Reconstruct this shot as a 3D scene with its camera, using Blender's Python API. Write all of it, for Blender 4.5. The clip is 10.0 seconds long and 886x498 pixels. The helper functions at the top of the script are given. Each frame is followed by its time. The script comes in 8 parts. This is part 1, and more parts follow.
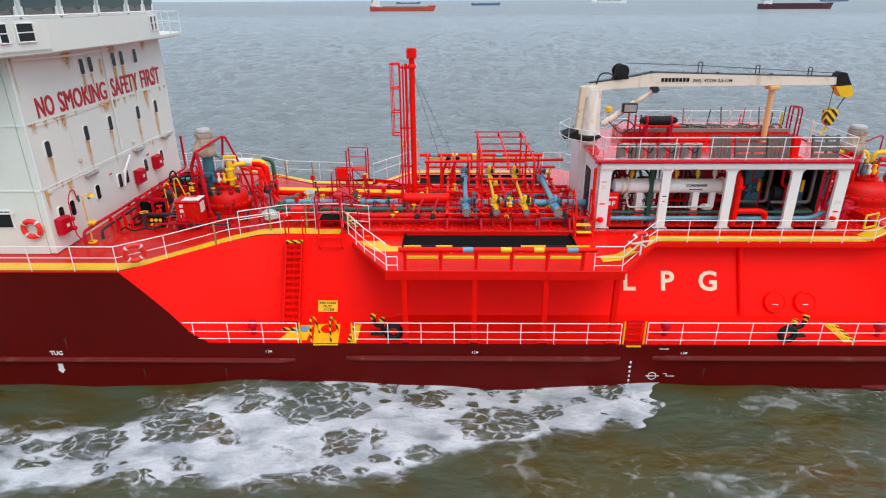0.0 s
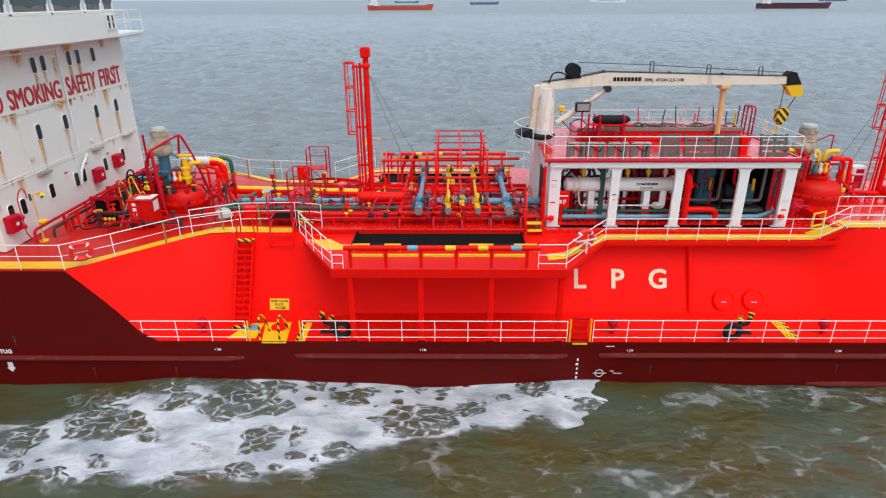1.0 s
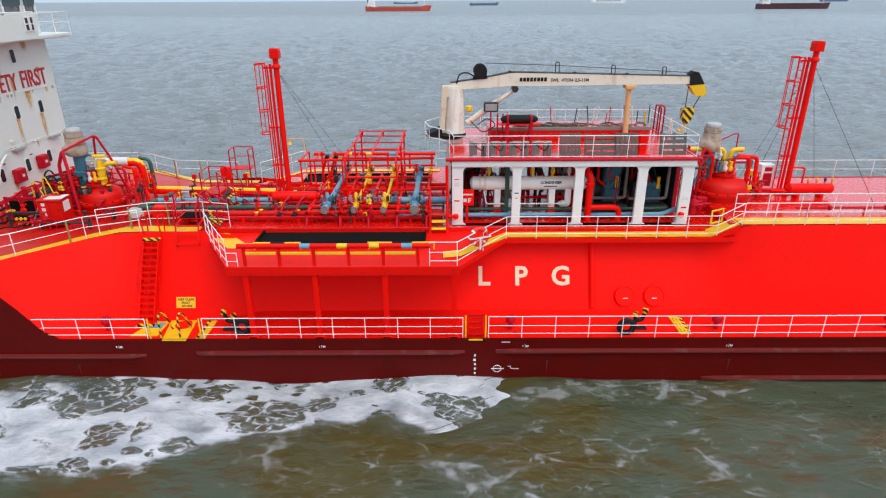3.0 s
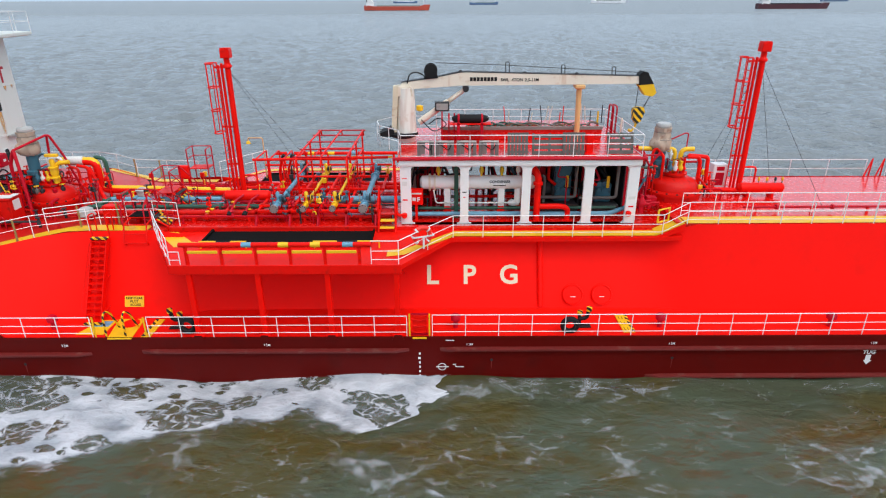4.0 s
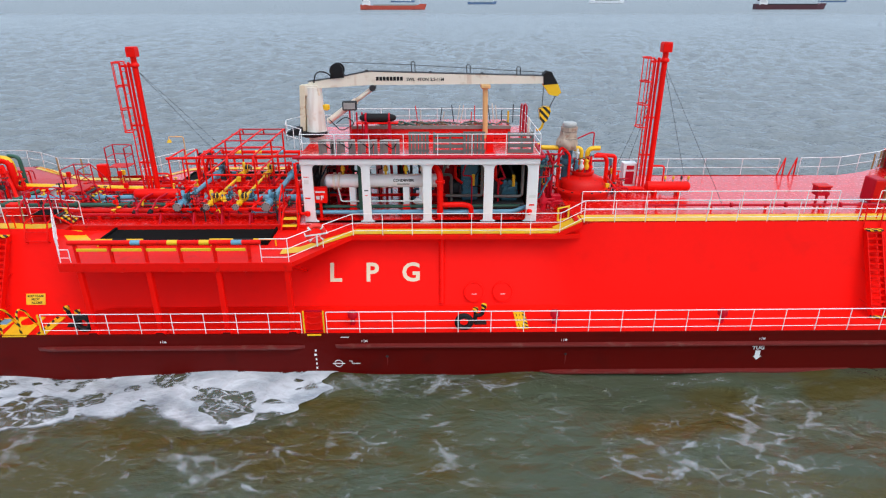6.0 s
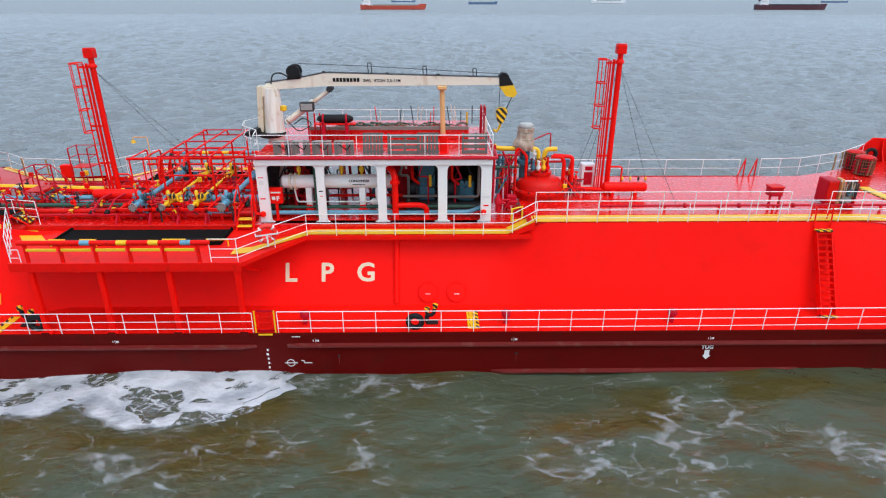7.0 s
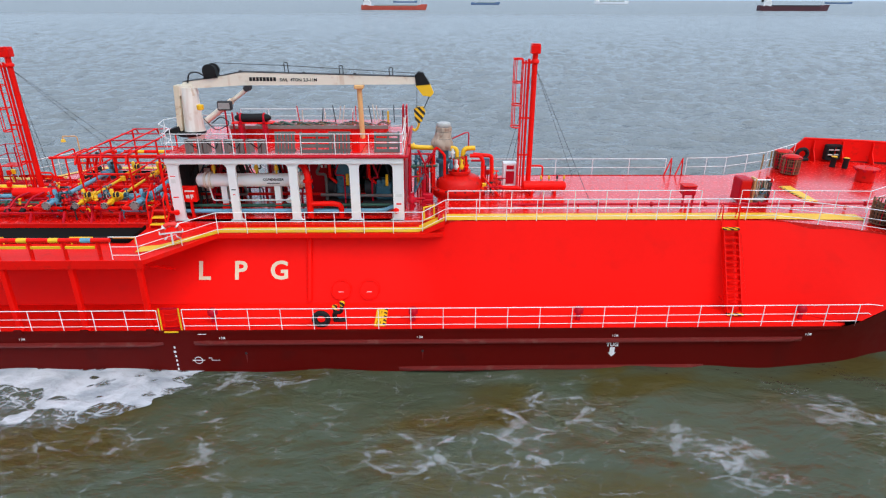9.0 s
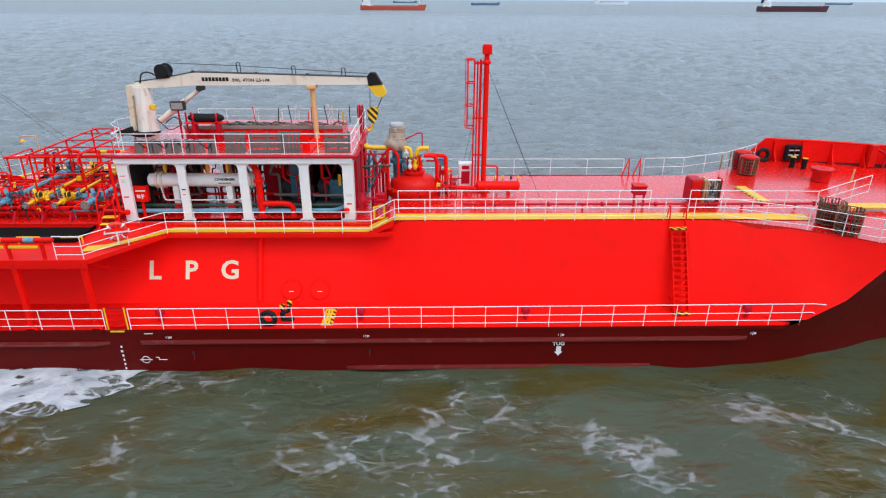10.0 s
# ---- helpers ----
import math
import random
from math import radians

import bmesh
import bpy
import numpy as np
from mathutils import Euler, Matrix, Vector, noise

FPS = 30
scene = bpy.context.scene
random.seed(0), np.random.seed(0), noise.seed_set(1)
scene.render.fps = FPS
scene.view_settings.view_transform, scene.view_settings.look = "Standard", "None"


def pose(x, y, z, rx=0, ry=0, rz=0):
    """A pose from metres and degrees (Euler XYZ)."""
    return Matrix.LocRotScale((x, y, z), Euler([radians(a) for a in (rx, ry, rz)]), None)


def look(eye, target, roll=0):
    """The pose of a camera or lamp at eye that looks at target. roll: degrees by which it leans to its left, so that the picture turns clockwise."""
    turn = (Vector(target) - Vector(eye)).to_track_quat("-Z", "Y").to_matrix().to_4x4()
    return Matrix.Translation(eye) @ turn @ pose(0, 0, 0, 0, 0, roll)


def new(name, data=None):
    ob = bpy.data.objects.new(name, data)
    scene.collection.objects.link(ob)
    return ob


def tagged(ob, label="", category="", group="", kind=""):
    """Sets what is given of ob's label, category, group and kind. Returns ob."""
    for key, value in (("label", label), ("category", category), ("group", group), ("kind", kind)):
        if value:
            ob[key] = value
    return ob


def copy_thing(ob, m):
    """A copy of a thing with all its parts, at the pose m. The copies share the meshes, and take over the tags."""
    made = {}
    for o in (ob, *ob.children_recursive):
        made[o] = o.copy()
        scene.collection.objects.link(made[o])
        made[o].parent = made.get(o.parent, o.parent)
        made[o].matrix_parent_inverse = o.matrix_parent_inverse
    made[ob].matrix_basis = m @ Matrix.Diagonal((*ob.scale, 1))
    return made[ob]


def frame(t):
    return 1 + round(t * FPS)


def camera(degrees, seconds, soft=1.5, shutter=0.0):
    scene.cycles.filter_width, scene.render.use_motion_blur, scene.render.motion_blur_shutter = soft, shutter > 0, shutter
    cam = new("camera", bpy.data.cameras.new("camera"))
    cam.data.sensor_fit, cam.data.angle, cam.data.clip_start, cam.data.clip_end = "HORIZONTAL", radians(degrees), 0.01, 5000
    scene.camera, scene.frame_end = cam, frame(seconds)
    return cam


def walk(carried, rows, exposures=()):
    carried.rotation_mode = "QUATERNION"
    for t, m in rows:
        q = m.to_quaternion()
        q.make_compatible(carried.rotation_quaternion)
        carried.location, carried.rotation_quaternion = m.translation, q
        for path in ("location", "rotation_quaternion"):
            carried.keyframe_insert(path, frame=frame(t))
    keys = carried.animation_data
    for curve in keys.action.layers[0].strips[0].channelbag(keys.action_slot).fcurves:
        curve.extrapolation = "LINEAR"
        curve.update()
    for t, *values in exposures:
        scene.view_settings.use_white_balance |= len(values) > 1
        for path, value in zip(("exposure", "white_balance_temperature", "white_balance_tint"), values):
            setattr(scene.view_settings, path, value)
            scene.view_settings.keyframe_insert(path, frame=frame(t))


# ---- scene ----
cam = camera(72.9, 10.0, soft=1.15)
PATH = [
    (0, (-6.377, -17.862, 12.724), (-6.41, -16.017, 11.955), -0.3),
    (0.5, (-5.516, -17.908, 12.721), (-5.543, -16.063, 11.95), -0.3),
    (1, (-4.688, -17.959, 12.733), (-4.709, -16.114, 11.961), -0.2),
    (1.5, (-3.869, -18.038, 12.751), (-3.884, -16.192, 11.98), -0.3),
    (2, (-2.989, -18.143, 12.756), (-3.004, -16.297, 11.986), -0.3),
    (2.5, (-2.134, -18.222, 12.743), (-2.145, -16.376, 11.974), -0.3),
    (4, (0.657, -18.392, 12.762), (0.658, -16.547, 11.991), -0.2),
    (4.5, (1.552, -18.468, 12.756), (1.562, -16.623, 11.984), -0.1),
    (5, (2.402, -18.552, 12.749), (2.42, -16.707, 11.976), -0.0),
    (5.5, (3.299, -18.591, 12.755), (3.32, -16.746, 11.982), 0.0),
    (7, (5.915, -18.816, 12.863), (5.943, -16.972, 12.09), 0.1),
    (7.5, (6.744, -18.864, 12.864), (6.775, -17.019, 12.091), 0.1),
    (8, (7.565, -18.915, 12.869), (7.597, -17.071, 12.096), 0.1),
    (8.5, (8.365, -18.999, 12.869), (8.4, -17.154, 12.096), 0.1),
    (9, (9.268, -19.047, 12.852), (9.304, -17.202, 12.08), 0.2),
    (9.5, (10.227, -19.099, 12.863), (10.269, -17.254, 12.091), 0.3),
    (10, (11.148, -19.181, 12.874), (11.192, -17.336, 12.103), 0.3),
]
walk(cam, [(t, look(*p)) for t, *p in PATH], [(0.0, 0.0, 6900, 10), (2.5, 0.0, 6850, 10), (5.0, 0.0, 6650, 10), (7.0, 0.0, 6500, 10), (10.0, 0.0, 6500, 10)])

# ---- light ----
world = bpy.data.worlds.new("overcast_sky")
scene.world = world
world.use_nodes = True
wn = world.node_tree
sky = wn.nodes.new("ShaderNodeTexSky")
sky.sky_type, sky.sun_disc = "NISHITA", False
sky.sun_elevation, sky.sun_rotation = radians(58), radians(144)
sky.air_density, sky.dust_density, sky.ozone_density = 1.0, 7.0, 2.0
grey = wn.nodes.new("ShaderNodeHueSaturation")
grey.inputs["Saturation"].default_value = 0.55
wn.links.new(sky.outputs[0], grey.inputs["Color"])
haze = wn.nodes.new("ShaderNodeMix")
haze.data_type = "RGBA"
haze.inputs["Factor"].default_value = 0.6
haze.inputs["B"].default_value = (6.3, 8.2, 10.6, 1)
wn.links.new(grey.outputs[0], haze.inputs["A"])
wn.links.new(haze.outputs["Result"], wn.nodes["Background"].inputs[0])
wn.nodes["Background"].inputs[1].default_value = 0.15
sun_data = bpy.data.lights.new("sun", "SUN")
sun_data.energy, sun_data.angle, sun_data.color = 1.15, radians(50), (1.0, 0.95, 0.87)
sun = new("sun", sun_data)
sun.matrix_world = look((22, -30, 60), (0, 0, 0))
scene.view_settings.exposure = 0.0


# ---- materials ----
def nodes_of(name):
    m = bpy.data.materials.new(name)
    m.use_nodes = True
    return m, m.node_tree.nodes, m.node_tree.links, m.node_tree.nodes["Principled BSDF"]


def paint(name, color, rough=0.4, metal=0.0, vary=0.12, scale=0.6, dirt=(0.12, 0.05, 0.02), dirty=0.25, streak=0.0, bump=0.02, spec=0.5, coat=0.0):
    """Painted or bare metal: tone changes at two scales, worn and dirty patches, and rust streaks that run down."""
    m, n, k, b = nodes_of(name)
    tex = n.new("ShaderNodeTexCoord")
    big, small, spots = (n.new("ShaderNodeTexNoise") for _ in range(3))
    for node, s, d in ((big, scale, 3), (small, scale * 14, 4), (spots, scale * 3.3, 8)):
        node.inputs["Scale"].default_value, node.inputs["Detail"].default_value = s, d
        k.new(tex.outputs["Object"], node.inputs["Vector"])
    mix = n.new("ShaderNodeMix")
    mix.data_type = "RGBA"
    mix.inputs["A"].default_value = (*(c * (1 - vary) for c in color), 1)
    mix.inputs["B"].default_value = (*(min(1, c * (1 + vary * 0.7)) for c in color), 1)
    add = n.new("ShaderNodeMath")
    add.operation = "MULTIPLY_ADD"
    k.new(big.outputs["Fac"], add.inputs[0])
    add.inputs[1].default_value = 0.7
    half = n.new("ShaderNodeMath")
    half.operation = "MULTIPLY"
    k.new(small.outputs["Fac"], half.inputs[0])
    half.inputs[1].default_value = 0.35
    k.new(half.outputs[0], add.inputs[2])
    k.new(add.outputs[0], mix.inputs["Factor"])
    out = mix.outputs["Result"]
    if dirty:
        ramp = n.new("ShaderNodeMapRange")
        ramp.inputs["From Min"].default_value, ramp.inputs["From Max"].default_value = 0.58, 0.72
        ramp.inputs["To Max"].default_value = dirty
        k.new(spots.outputs["Fac"], ramp.inputs["Value"])
        over = n.new("ShaderNodeMix")
        over.data_type = "RGBA"
        k.new(ramp.outputs[0], over.inputs["Factor"])
        k.new(out, over.inputs["A"])
        over.inputs["B"].default_value = (*dirt, 1)
        out = over.outputs["Result"]
    if streak:
        run = n.new("ShaderNodeMapping")
        run.inputs["Scale"].default_value = (2.6, 2.6, 0.22)
        k.new(tex.outputs["Object"], run.inputs["Vector"])
        rust = n.new("ShaderNodeTexNoise")
        rust.inputs["Scale"].default_value, rust.inputs["Detail"].default_value = 1.0, 6
        k.new(run.outputs[0], rust.inputs["Vector"])
        cut = n.new("ShaderNodeMapRange")
        cut.inputs["From Min"].default_value, cut.inputs["From Max"].default_value = 0.6, 0.78
        cut.inputs["To Max"].default_value = streak
        k.new(rust.outputs["Fac"], cut.inputs["Value"])
        over = n.new("ShaderNodeMix")
        over.data_type = "RGBA"
        k.new(cut.outputs[0], over.inputs["Factor"])
        k.new(out, over.inputs["A"])
        over.inputs["B"].default_value = (0.42, 0.19, 0.06, 1)
        out = over.outputs["Result"]
    k.new(out, b.inputs["Base Color"])
    b.inputs["Metallic"].default_value = metal
    gloss = n.new("ShaderNodeMapRange")
    gloss.inputs["To Min"].default_value, gloss.inputs["To Max"].default_value = max(0.05, rough - 0.12), min(1, rough + 0.14)
    k.new(small.outputs["Fac"], gloss.inputs["Value"])
    k.new(gloss.outputs[0], b.inputs["Roughness"])
    b.inputs["Specular IOR Level"].default_value = spec
    b.inputs["Coat Weight"].default_value, b.inputs["Coat Roughness"].default_value = coat, 0.12
    if bump:
        rise = n.new("ShaderNodeBump")
        rise.inputs["Distance"].default_value, rise.inputs["Strength"].default_value = bump, 0.5
        k.new(big.outputs["Fac"], rise.inputs["Height"])
        k.new(rise.outputs[0], b.inputs["Normal"])
    return m


RED = paint("red_paint", (0.84, 0.006, 0.003), 0.42, spec=0.14, vary=0.16, scale=1.1, dirty=0.35, dirt=(0.30, 0.02, 0.012))
RED_SIDE = paint("red_side_paint", (0.93, 0.006, 0.003), 0.45, spec=0.09, vary=0.08, scale=0.35, dirty=0.10, dirt=(0.45, 0.015, 0.01), bump=0.03)
RED_DECK = paint("red_wet_deck_paint", (0.72, 0.007, 0.004), 0.24, coat=0.48, vary=0.15, scale=0.5, dirty=0.18, dirt=(0.30, 0.03, 0.02), bump=0.012)
RED_PLAT = paint("red_platform_paint", (0.82, 0.008, 0.004), 0.45, spec=0.12, coat=0.03, vary=0.12, scale=0.8, dirty=0.2, dirt=(0.30, 0.03, 0.02), bump=0.012)
MAROON = paint("maroon_hull_paint", (0.105, 0.003, 0.002), 0.42, spec=0.12, vary=0.2, scale=0.25, dirty=0.3, dirt=(0.05, 0.006, 0.005), bump=0.03)
WHITE = paint("white_paint", (0.80, 0.80, 0.80), 0.45, vary=0.06, dirty=0.12, dirt=(0.5, 0.42, 0.33), streak=0.10)
WHITE_WALL = paint("white_house_paint", (0.72, 0.75, 0.70), 0.5, vary=0.05, scale=0.3, dirty=0.10, dirt=(0.6, 0.52, 0.44), streak=0.07, bump=0.03)
RUSTY_CREAM = paint("rusted_cream_paint", (0.70, 0.60, 0.44), 0.6, vary=0.2, scale=1.4, dirty=0.85, dirt=(0.36, 0.16, 0.05), streak=0.9)
CREAM = paint("cream_crane_paint", (0.78, 0.70, 0.58), 0.5, vary=0.1, dirty=0.5, dirt=(0.42, 0.20, 0.07), streak=0.75)
YELLOW = paint("yellow_paint", (0.85, 0.50, 0.01), 0.45, vary=0.1, dirty=0.25, dirt=(0.4, 0.2, 0.03))
BLUE = paint("light_blue_paint", (0.13, 0.33, 0.46), 0.45, vary=0.22, scale=1.8, dirty=0.65, dirt=(0.10, 0.11, 0.10))
BLACK = paint("black_rubber", (0.010, 0.010, 0.011), 0.7, spec=0.25, vary=0.3, dirty=0.2, dirt=(0.05, 0.04, 0.035))
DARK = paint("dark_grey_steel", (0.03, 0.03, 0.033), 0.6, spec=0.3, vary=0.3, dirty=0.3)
GREY = paint("grey_weathered_wood", (0.22, 0.20, 0.18), 0.8, vary=0.3, scale=2, dirty=0.4)
TEAL = paint("teal_machine_paint", (0.035, 0.14, 0.20), 0.5, vary=0.3, scale=1.6, dirty=0.6, dirt=(0.03, 0.04, 0.045))
GREEN = paint("dark_green_paint", (0.02, 0.09, 0.06), 0.5, vary=0.2, dirty=0.2)
STEEL = paint("bare_steel", (0.45, 0.43, 0.40), 0.45, metal=0.7, vary=0.2, dirty=0.4)
CANVAS = paint("beige_canvas_cover", (0.47, 0.37, 0.29), 0.9, vary=0.3, scale=1.5, dirty=0.7, dirt=(0.26, 0.13, 0.08), bump=0.06)
LETTER = paint("cream_letter_paint", (0.74, 0.64, 0.45), 0.5, vary=0.08, dirty=0.15, dirt=(0.6, 0.2, 0.1))
RED_LETTER = paint("dark_red_letter_paint", (0.50, 0.012, 0.022), 0.5, vary=0.15, dirty=0.2, dirt=(0.6, 0.3, 0.25))
ORANGE = paint("red_buoy_plastic", (0.82, 0.022, 0.012), 0.45, vary=0.08, dirty=0.1)

glass, gn, gk, gb = nodes_of("window_glass")
gb.inputs["Base Color"].default_value = (0.012, 0.016, 0.017, 1)
gb.inputs["Roughness"].default_value = 0.08
gb.inputs["Specular IOR Level"].default_value = 0.45
GLASS = glass
# teal base colour paints in the sky seen through the wheelhouse
SKY_TINTED, _, _, tint = nodes_of("sky_painted_bridge_glass")
tint.inputs["Base Color"].default_value, tint.inputs["Roughness"].default_value = (0.06, 0.095, 0.10, 1), 0.06
tint.inputs["Specular IOR Level"].default_value = 0.9
CRIMSON = paint("crimson_pipe_paint", (0.50, 0.004, 0.018), 0.42, spec=0.18, vary=0.18, scale=1.2, dirty=0.3, dirt=(0.16, 0.02, 0.015))
# deck red darkened for the sky sheen the house blocks, plus dirt patches
RED_AFT = paint("dirty_shaded_aft_deck_red", (0.56, 0.006, 0.003), 0.5, spec=0.2, coat=0.35, vary=0.25, scale=0.6, dirty=0.65, dirt=(0.13, 0.008, 0.006), bump=0.02)
# worn red of domes and gear; also paints shade on parts below the manifold
RED_WORN_SHADED = paint("worn_shaded_red_paint", (0.64, 0.006, 0.003), 0.42, spec=0.2, vary=0.2, scale=1.0, dirty=0.8, dirt=(0.24, 0.012, 0.008), bump=0.05)
GLOSS_WHITE = paint("gloss_white_vessel_paint", (0.90, 0.90, 0.89), 0.35, vary=0.04, dirty=0.12, dirt=(0.6, 0.48, 0.36))
IVORY = paint("ivory_column_paint", (0.80, 0.77, 0.70), 0.5, vary=0.08, dirty=0.45, dirt=(0.50, 0.30, 0.14), streak=0.6)
WRAP = paint("grey_plastic_wrap", (0.42, 0.42, 0.41), 0.4, vary=0.3, scale=5, dirty=0.3, dirt=(0.2, 0.18, 0.16), bump=0.05)
PITCH = paint("black_bitumen_paint", (0.006, 0.006, 0.006), 0.9, spec=0.08, vary=0.3, dirty=0.1, dirt=(0.03, 0.01, 0.01))
OCHRE = paint("ochre_rest_paint", (0.72, 0.42, 0.17), 0.55, vary=0.15, dirty=0.4, dirt=(0.35, 0.14, 0.05), streak=0.4)
OCHRE_WORN = paint("worn_ochre_lashing", (0.34, 0.22, 0.07), 0.8, vary=0.4, scale=5, dirty=0.6, dirt=(0.10, 0.06, 0.03))
SOFFIT = paint("stained_beige_soffit_paint", (0.74, 0.69, 0.62), 0.6, vary=0.12, scale=1.0, dirty=0.45, dirt=(0.50, 0.30, 0.15))
DRIFTWOOD = paint("dark_weathered_wood", (0.11, 0.11, 0.10), 0.85, vary=0.35, scale=2.5, dirty=0.4)


# ---- mesh helpers ----
class Shape:
    """Gathers vertices and faces of one mesh."""

    def __init__(self):
        self.v, self.f, self.s = [], [], []

    def add(self, verts, faces, smooth=False):
        base = len(self.v)
        self.v += [tuple(p) for p in verts]
        self.f += [tuple(i + base for i in face) for face in faces]
        self.s += [smooth] * len(faces)
        return self

    def box(self, x0, x1, y0, y1, z0, z1, c=0.0):
        """A box; c cuts its edges."""
        if c <= 0:
            v = [(x, y, z) for x in (x0, x1) for y in (y0, y1) for z in (z0, z1)]
            return self.add(v, [(0, 1, 3, 2), (4, 6, 7, 5), (0, 4, 5, 1), (2, 3, 7, 6), (0, 2, 6, 4), (1, 5, 7, 3)])
        c = min(c, (x1 - x0) * 0.45, (y1 - y0) * 0.45, (z1 - z0) * 0.45)
        v, at = [], {}
        for ix, x in enumerate((x0, x1)):
            for iy, y in enumerate((y0, y1)):
                for iz, z in enumerate((z0, z1)):
                    dx, dy, dz = (c if ix == 0 else -c), (c if iy == 0 else -c), (c if iz == 0 else -c)
                    for a, p in enumerate(((x, y + dy, z + dz), (x + dx, y, z + dz), (x + dx, y + dy, z))):
                        at[ix, iy, iz, a] = len(v)
                        v.append(p)
        f = []
        for i in (0, 1):
            f.append([at[i, 0, 0, 0], at[i, 1, 0, 0], at[i, 1, 1, 0], at[i, 0, 1, 0]])
            f.append([at[0, i, 0, 1], at[1, i, 0, 1], at[1, i, 1, 1], at[0, i, 1, 1]])
            f.append([at[0, 0, i, 2], at[1, 0, i, 2], at[1, 1, i, 2], at[0, 1, i, 2]])
            for j in (0, 1):
                f.append([at[0, i, j, 1], at[1, i, j, 1], at[1, i, j, 2], at[0, i, j, 2]])
                f.append([at[i, 0, j, 0], at[i, 1, j, 0], at[i, 1, j, 2], at[i, 0, j, 2]])
                f.append([at[i, j, 0, 0], at[i, j, 1, 0], at[i, j, 1, 1], at[i, j, 0, 1]])
                for l in (0, 1):
                    f.append([at[i, j, l, 0], at[i, j, l, 1], at[i, j, l, 2]])
        return self.add(v, f)

    def tube(self, points, r, n=8, bend=0.0, cap=True, r2=None):
        """A round bar or pipe along points, its corners rounded with the radius bend."""
        pts = [Vector(p) for p in points]
        if bend > 0 and len(pts) > 2:
            out = [pts[0]]
            for a, b, c in zip(pts, pts[1:], pts[2:]):
                d = min(bend, (a - b).length * 0.48, (c - b).length * 0.48)
                p, q = b + (a - b).normalized() * d, b + (c - b).normalized() * d
                out += [p.lerp(b, u).lerp(b.lerp(q, u), u) for u in (0, 0.25, 0.5, 0.75, 1)]
            pts = out + [pts[-1]]
        rings, last = [], None
        for i, p in enumerate(pts):
            way = (pts[min(i + 1, len(pts) - 1)] - pts[max(i - 1, 0)])
            way = way.normalized() if way.length > 1e-6 else Vector((0, 0, 1))
            if last is None:
                side = way.cross(Vector((0, 0, 1)) if abs(way.z) < 0.9 else Vector((1, 0, 0))).normalized()
            else:
                side = (last - way * last.dot(way)).normalized()
            last, up = side, way.cross(side)
            rad = r if r2 is None else r + (r2 - r) * i / (len(pts) - 1)
            rings.append([p + side * (rad * math.cos(2 * math.pi * j / n)) + up * (rad * math.sin(2 * math.pi * j / n)) for j in range(n)])
        faces = [(i * n + j, i * n + (j + 1) % n, (i + 1) * n + (j + 1) % n, (i + 1) * n + j) for i in range(len(rings) - 1) for j in range(n)]
        self.add([p for ring in rings for p in ring], faces, n > 5)
        if cap:
            m = len(rings) - 1
            self.add(rings[0], [tuple(range(n))])
            self.add(rings[m], [tuple(range(n))[::-1]])
        return self

    def lathe(self, center, profile, axis="z", n=20):
        """Turns (radius, height) pairs round an axis through center."""
        c, rings = Vector(center), []
        for r, h in profile:
            ring = []
            for j in range(n):
                a, b = r * math.cos(2 * math.pi * j / n), r * math.sin(2 * math.pi * j / n)
                ring.append(c + Vector({"z": (a, b, h), "y": (a, h, b), "x": (h, a, b)}[axis]))
            rings.append(ring)
        faces = [(i * n + j, i * n + (j + 1) % n, (i + 1) * n + (j + 1) % n, (i + 1) * n + j) for i in range(len(rings) - 1) for j in range(n)]
        self.add([p for ring in rings for p in ring], faces, True)
        self.add(rings[0], [tuple(range(n))])
        self.add(rings[-1], [tuple(range(n))[::-1]])
        return self

    def torus(self, center, R, r, axis="y", n=24, k=8, start=0.0, end=2 * math.pi):
        c, v, f = Vector(center), [], []
        full = end - start > 6.28
        m = n if full else n + 1
        for i in range(m):
            a = start + (end - start) * i / n
            for j in range(k):
                b = 2 * math.pi * j / k
                u, w, h = (R + r * math.cos(b)) * math.cos(a), (R + r * math.cos(b)) * math.sin(a), r * math.sin(b)
                v.append(c + Vector({"z": (u, w, h), "y": (u, h, w), "x": (h, u, w)}[axis]))
        for i in range(n):
            for j in range(k):
                f.append((i * k + j, i * k + (j + 1) % k, ((i + 1) % m) * k + (j + 1) % k, ((i + 1) % m) * k + j))
        return self.add(v, f, True)

    def grid(self, rows, smooth=True):
        """A skin over rows of points."""
        w = len(rows[0])
        f = [(i * w + j, i * w + j + 1, (i + 1) * w + j + 1, (i + 1) * w + j) for i in range(len(rows) - 1) for j in range(w - 1)]
        return self.add([p for row in rows for p in row], f, smooth)

    def slab(self, outline, z0, z1):
        """A plate with an outline in plan; z0 and z1 may be numbers or functions of (x, y)."""
        lo = [(x, y, z0(x, y) if callable(z0) else z0) for x, y in outline]
        hi = [(x, y, z1(x, y) if callable(z1) else z1) for x, y in outline]
        n = len(outline)
        return self.add(lo + hi, [tuple(range(n))[::-1], tuple(range(n, 2 * n))] + [(i, (i + 1) % n, n + (i + 1) % n, n + i) for i in range(n)])

    def plate(self, outline, thick, axis="y", at=0.0):
        """A plate standing upright: outline in (x, z) for axis y, or (y, z) for axis x."""
        n = len(outline)
        put = (lambda a, b, d: (a, d, b)) if axis == "y" else (lambda a, b, d: (d, a, b))
        return self.add([put(a, b, at) for a, b in outline] + [put(a, b, at + thick) for a, b in outline], [tuple(range(n))[::-1], tuple(range(n, 2 * n))] + [(i, (i + 1) % n, n + (i + 1) % n, n + i) for i in range(n)])


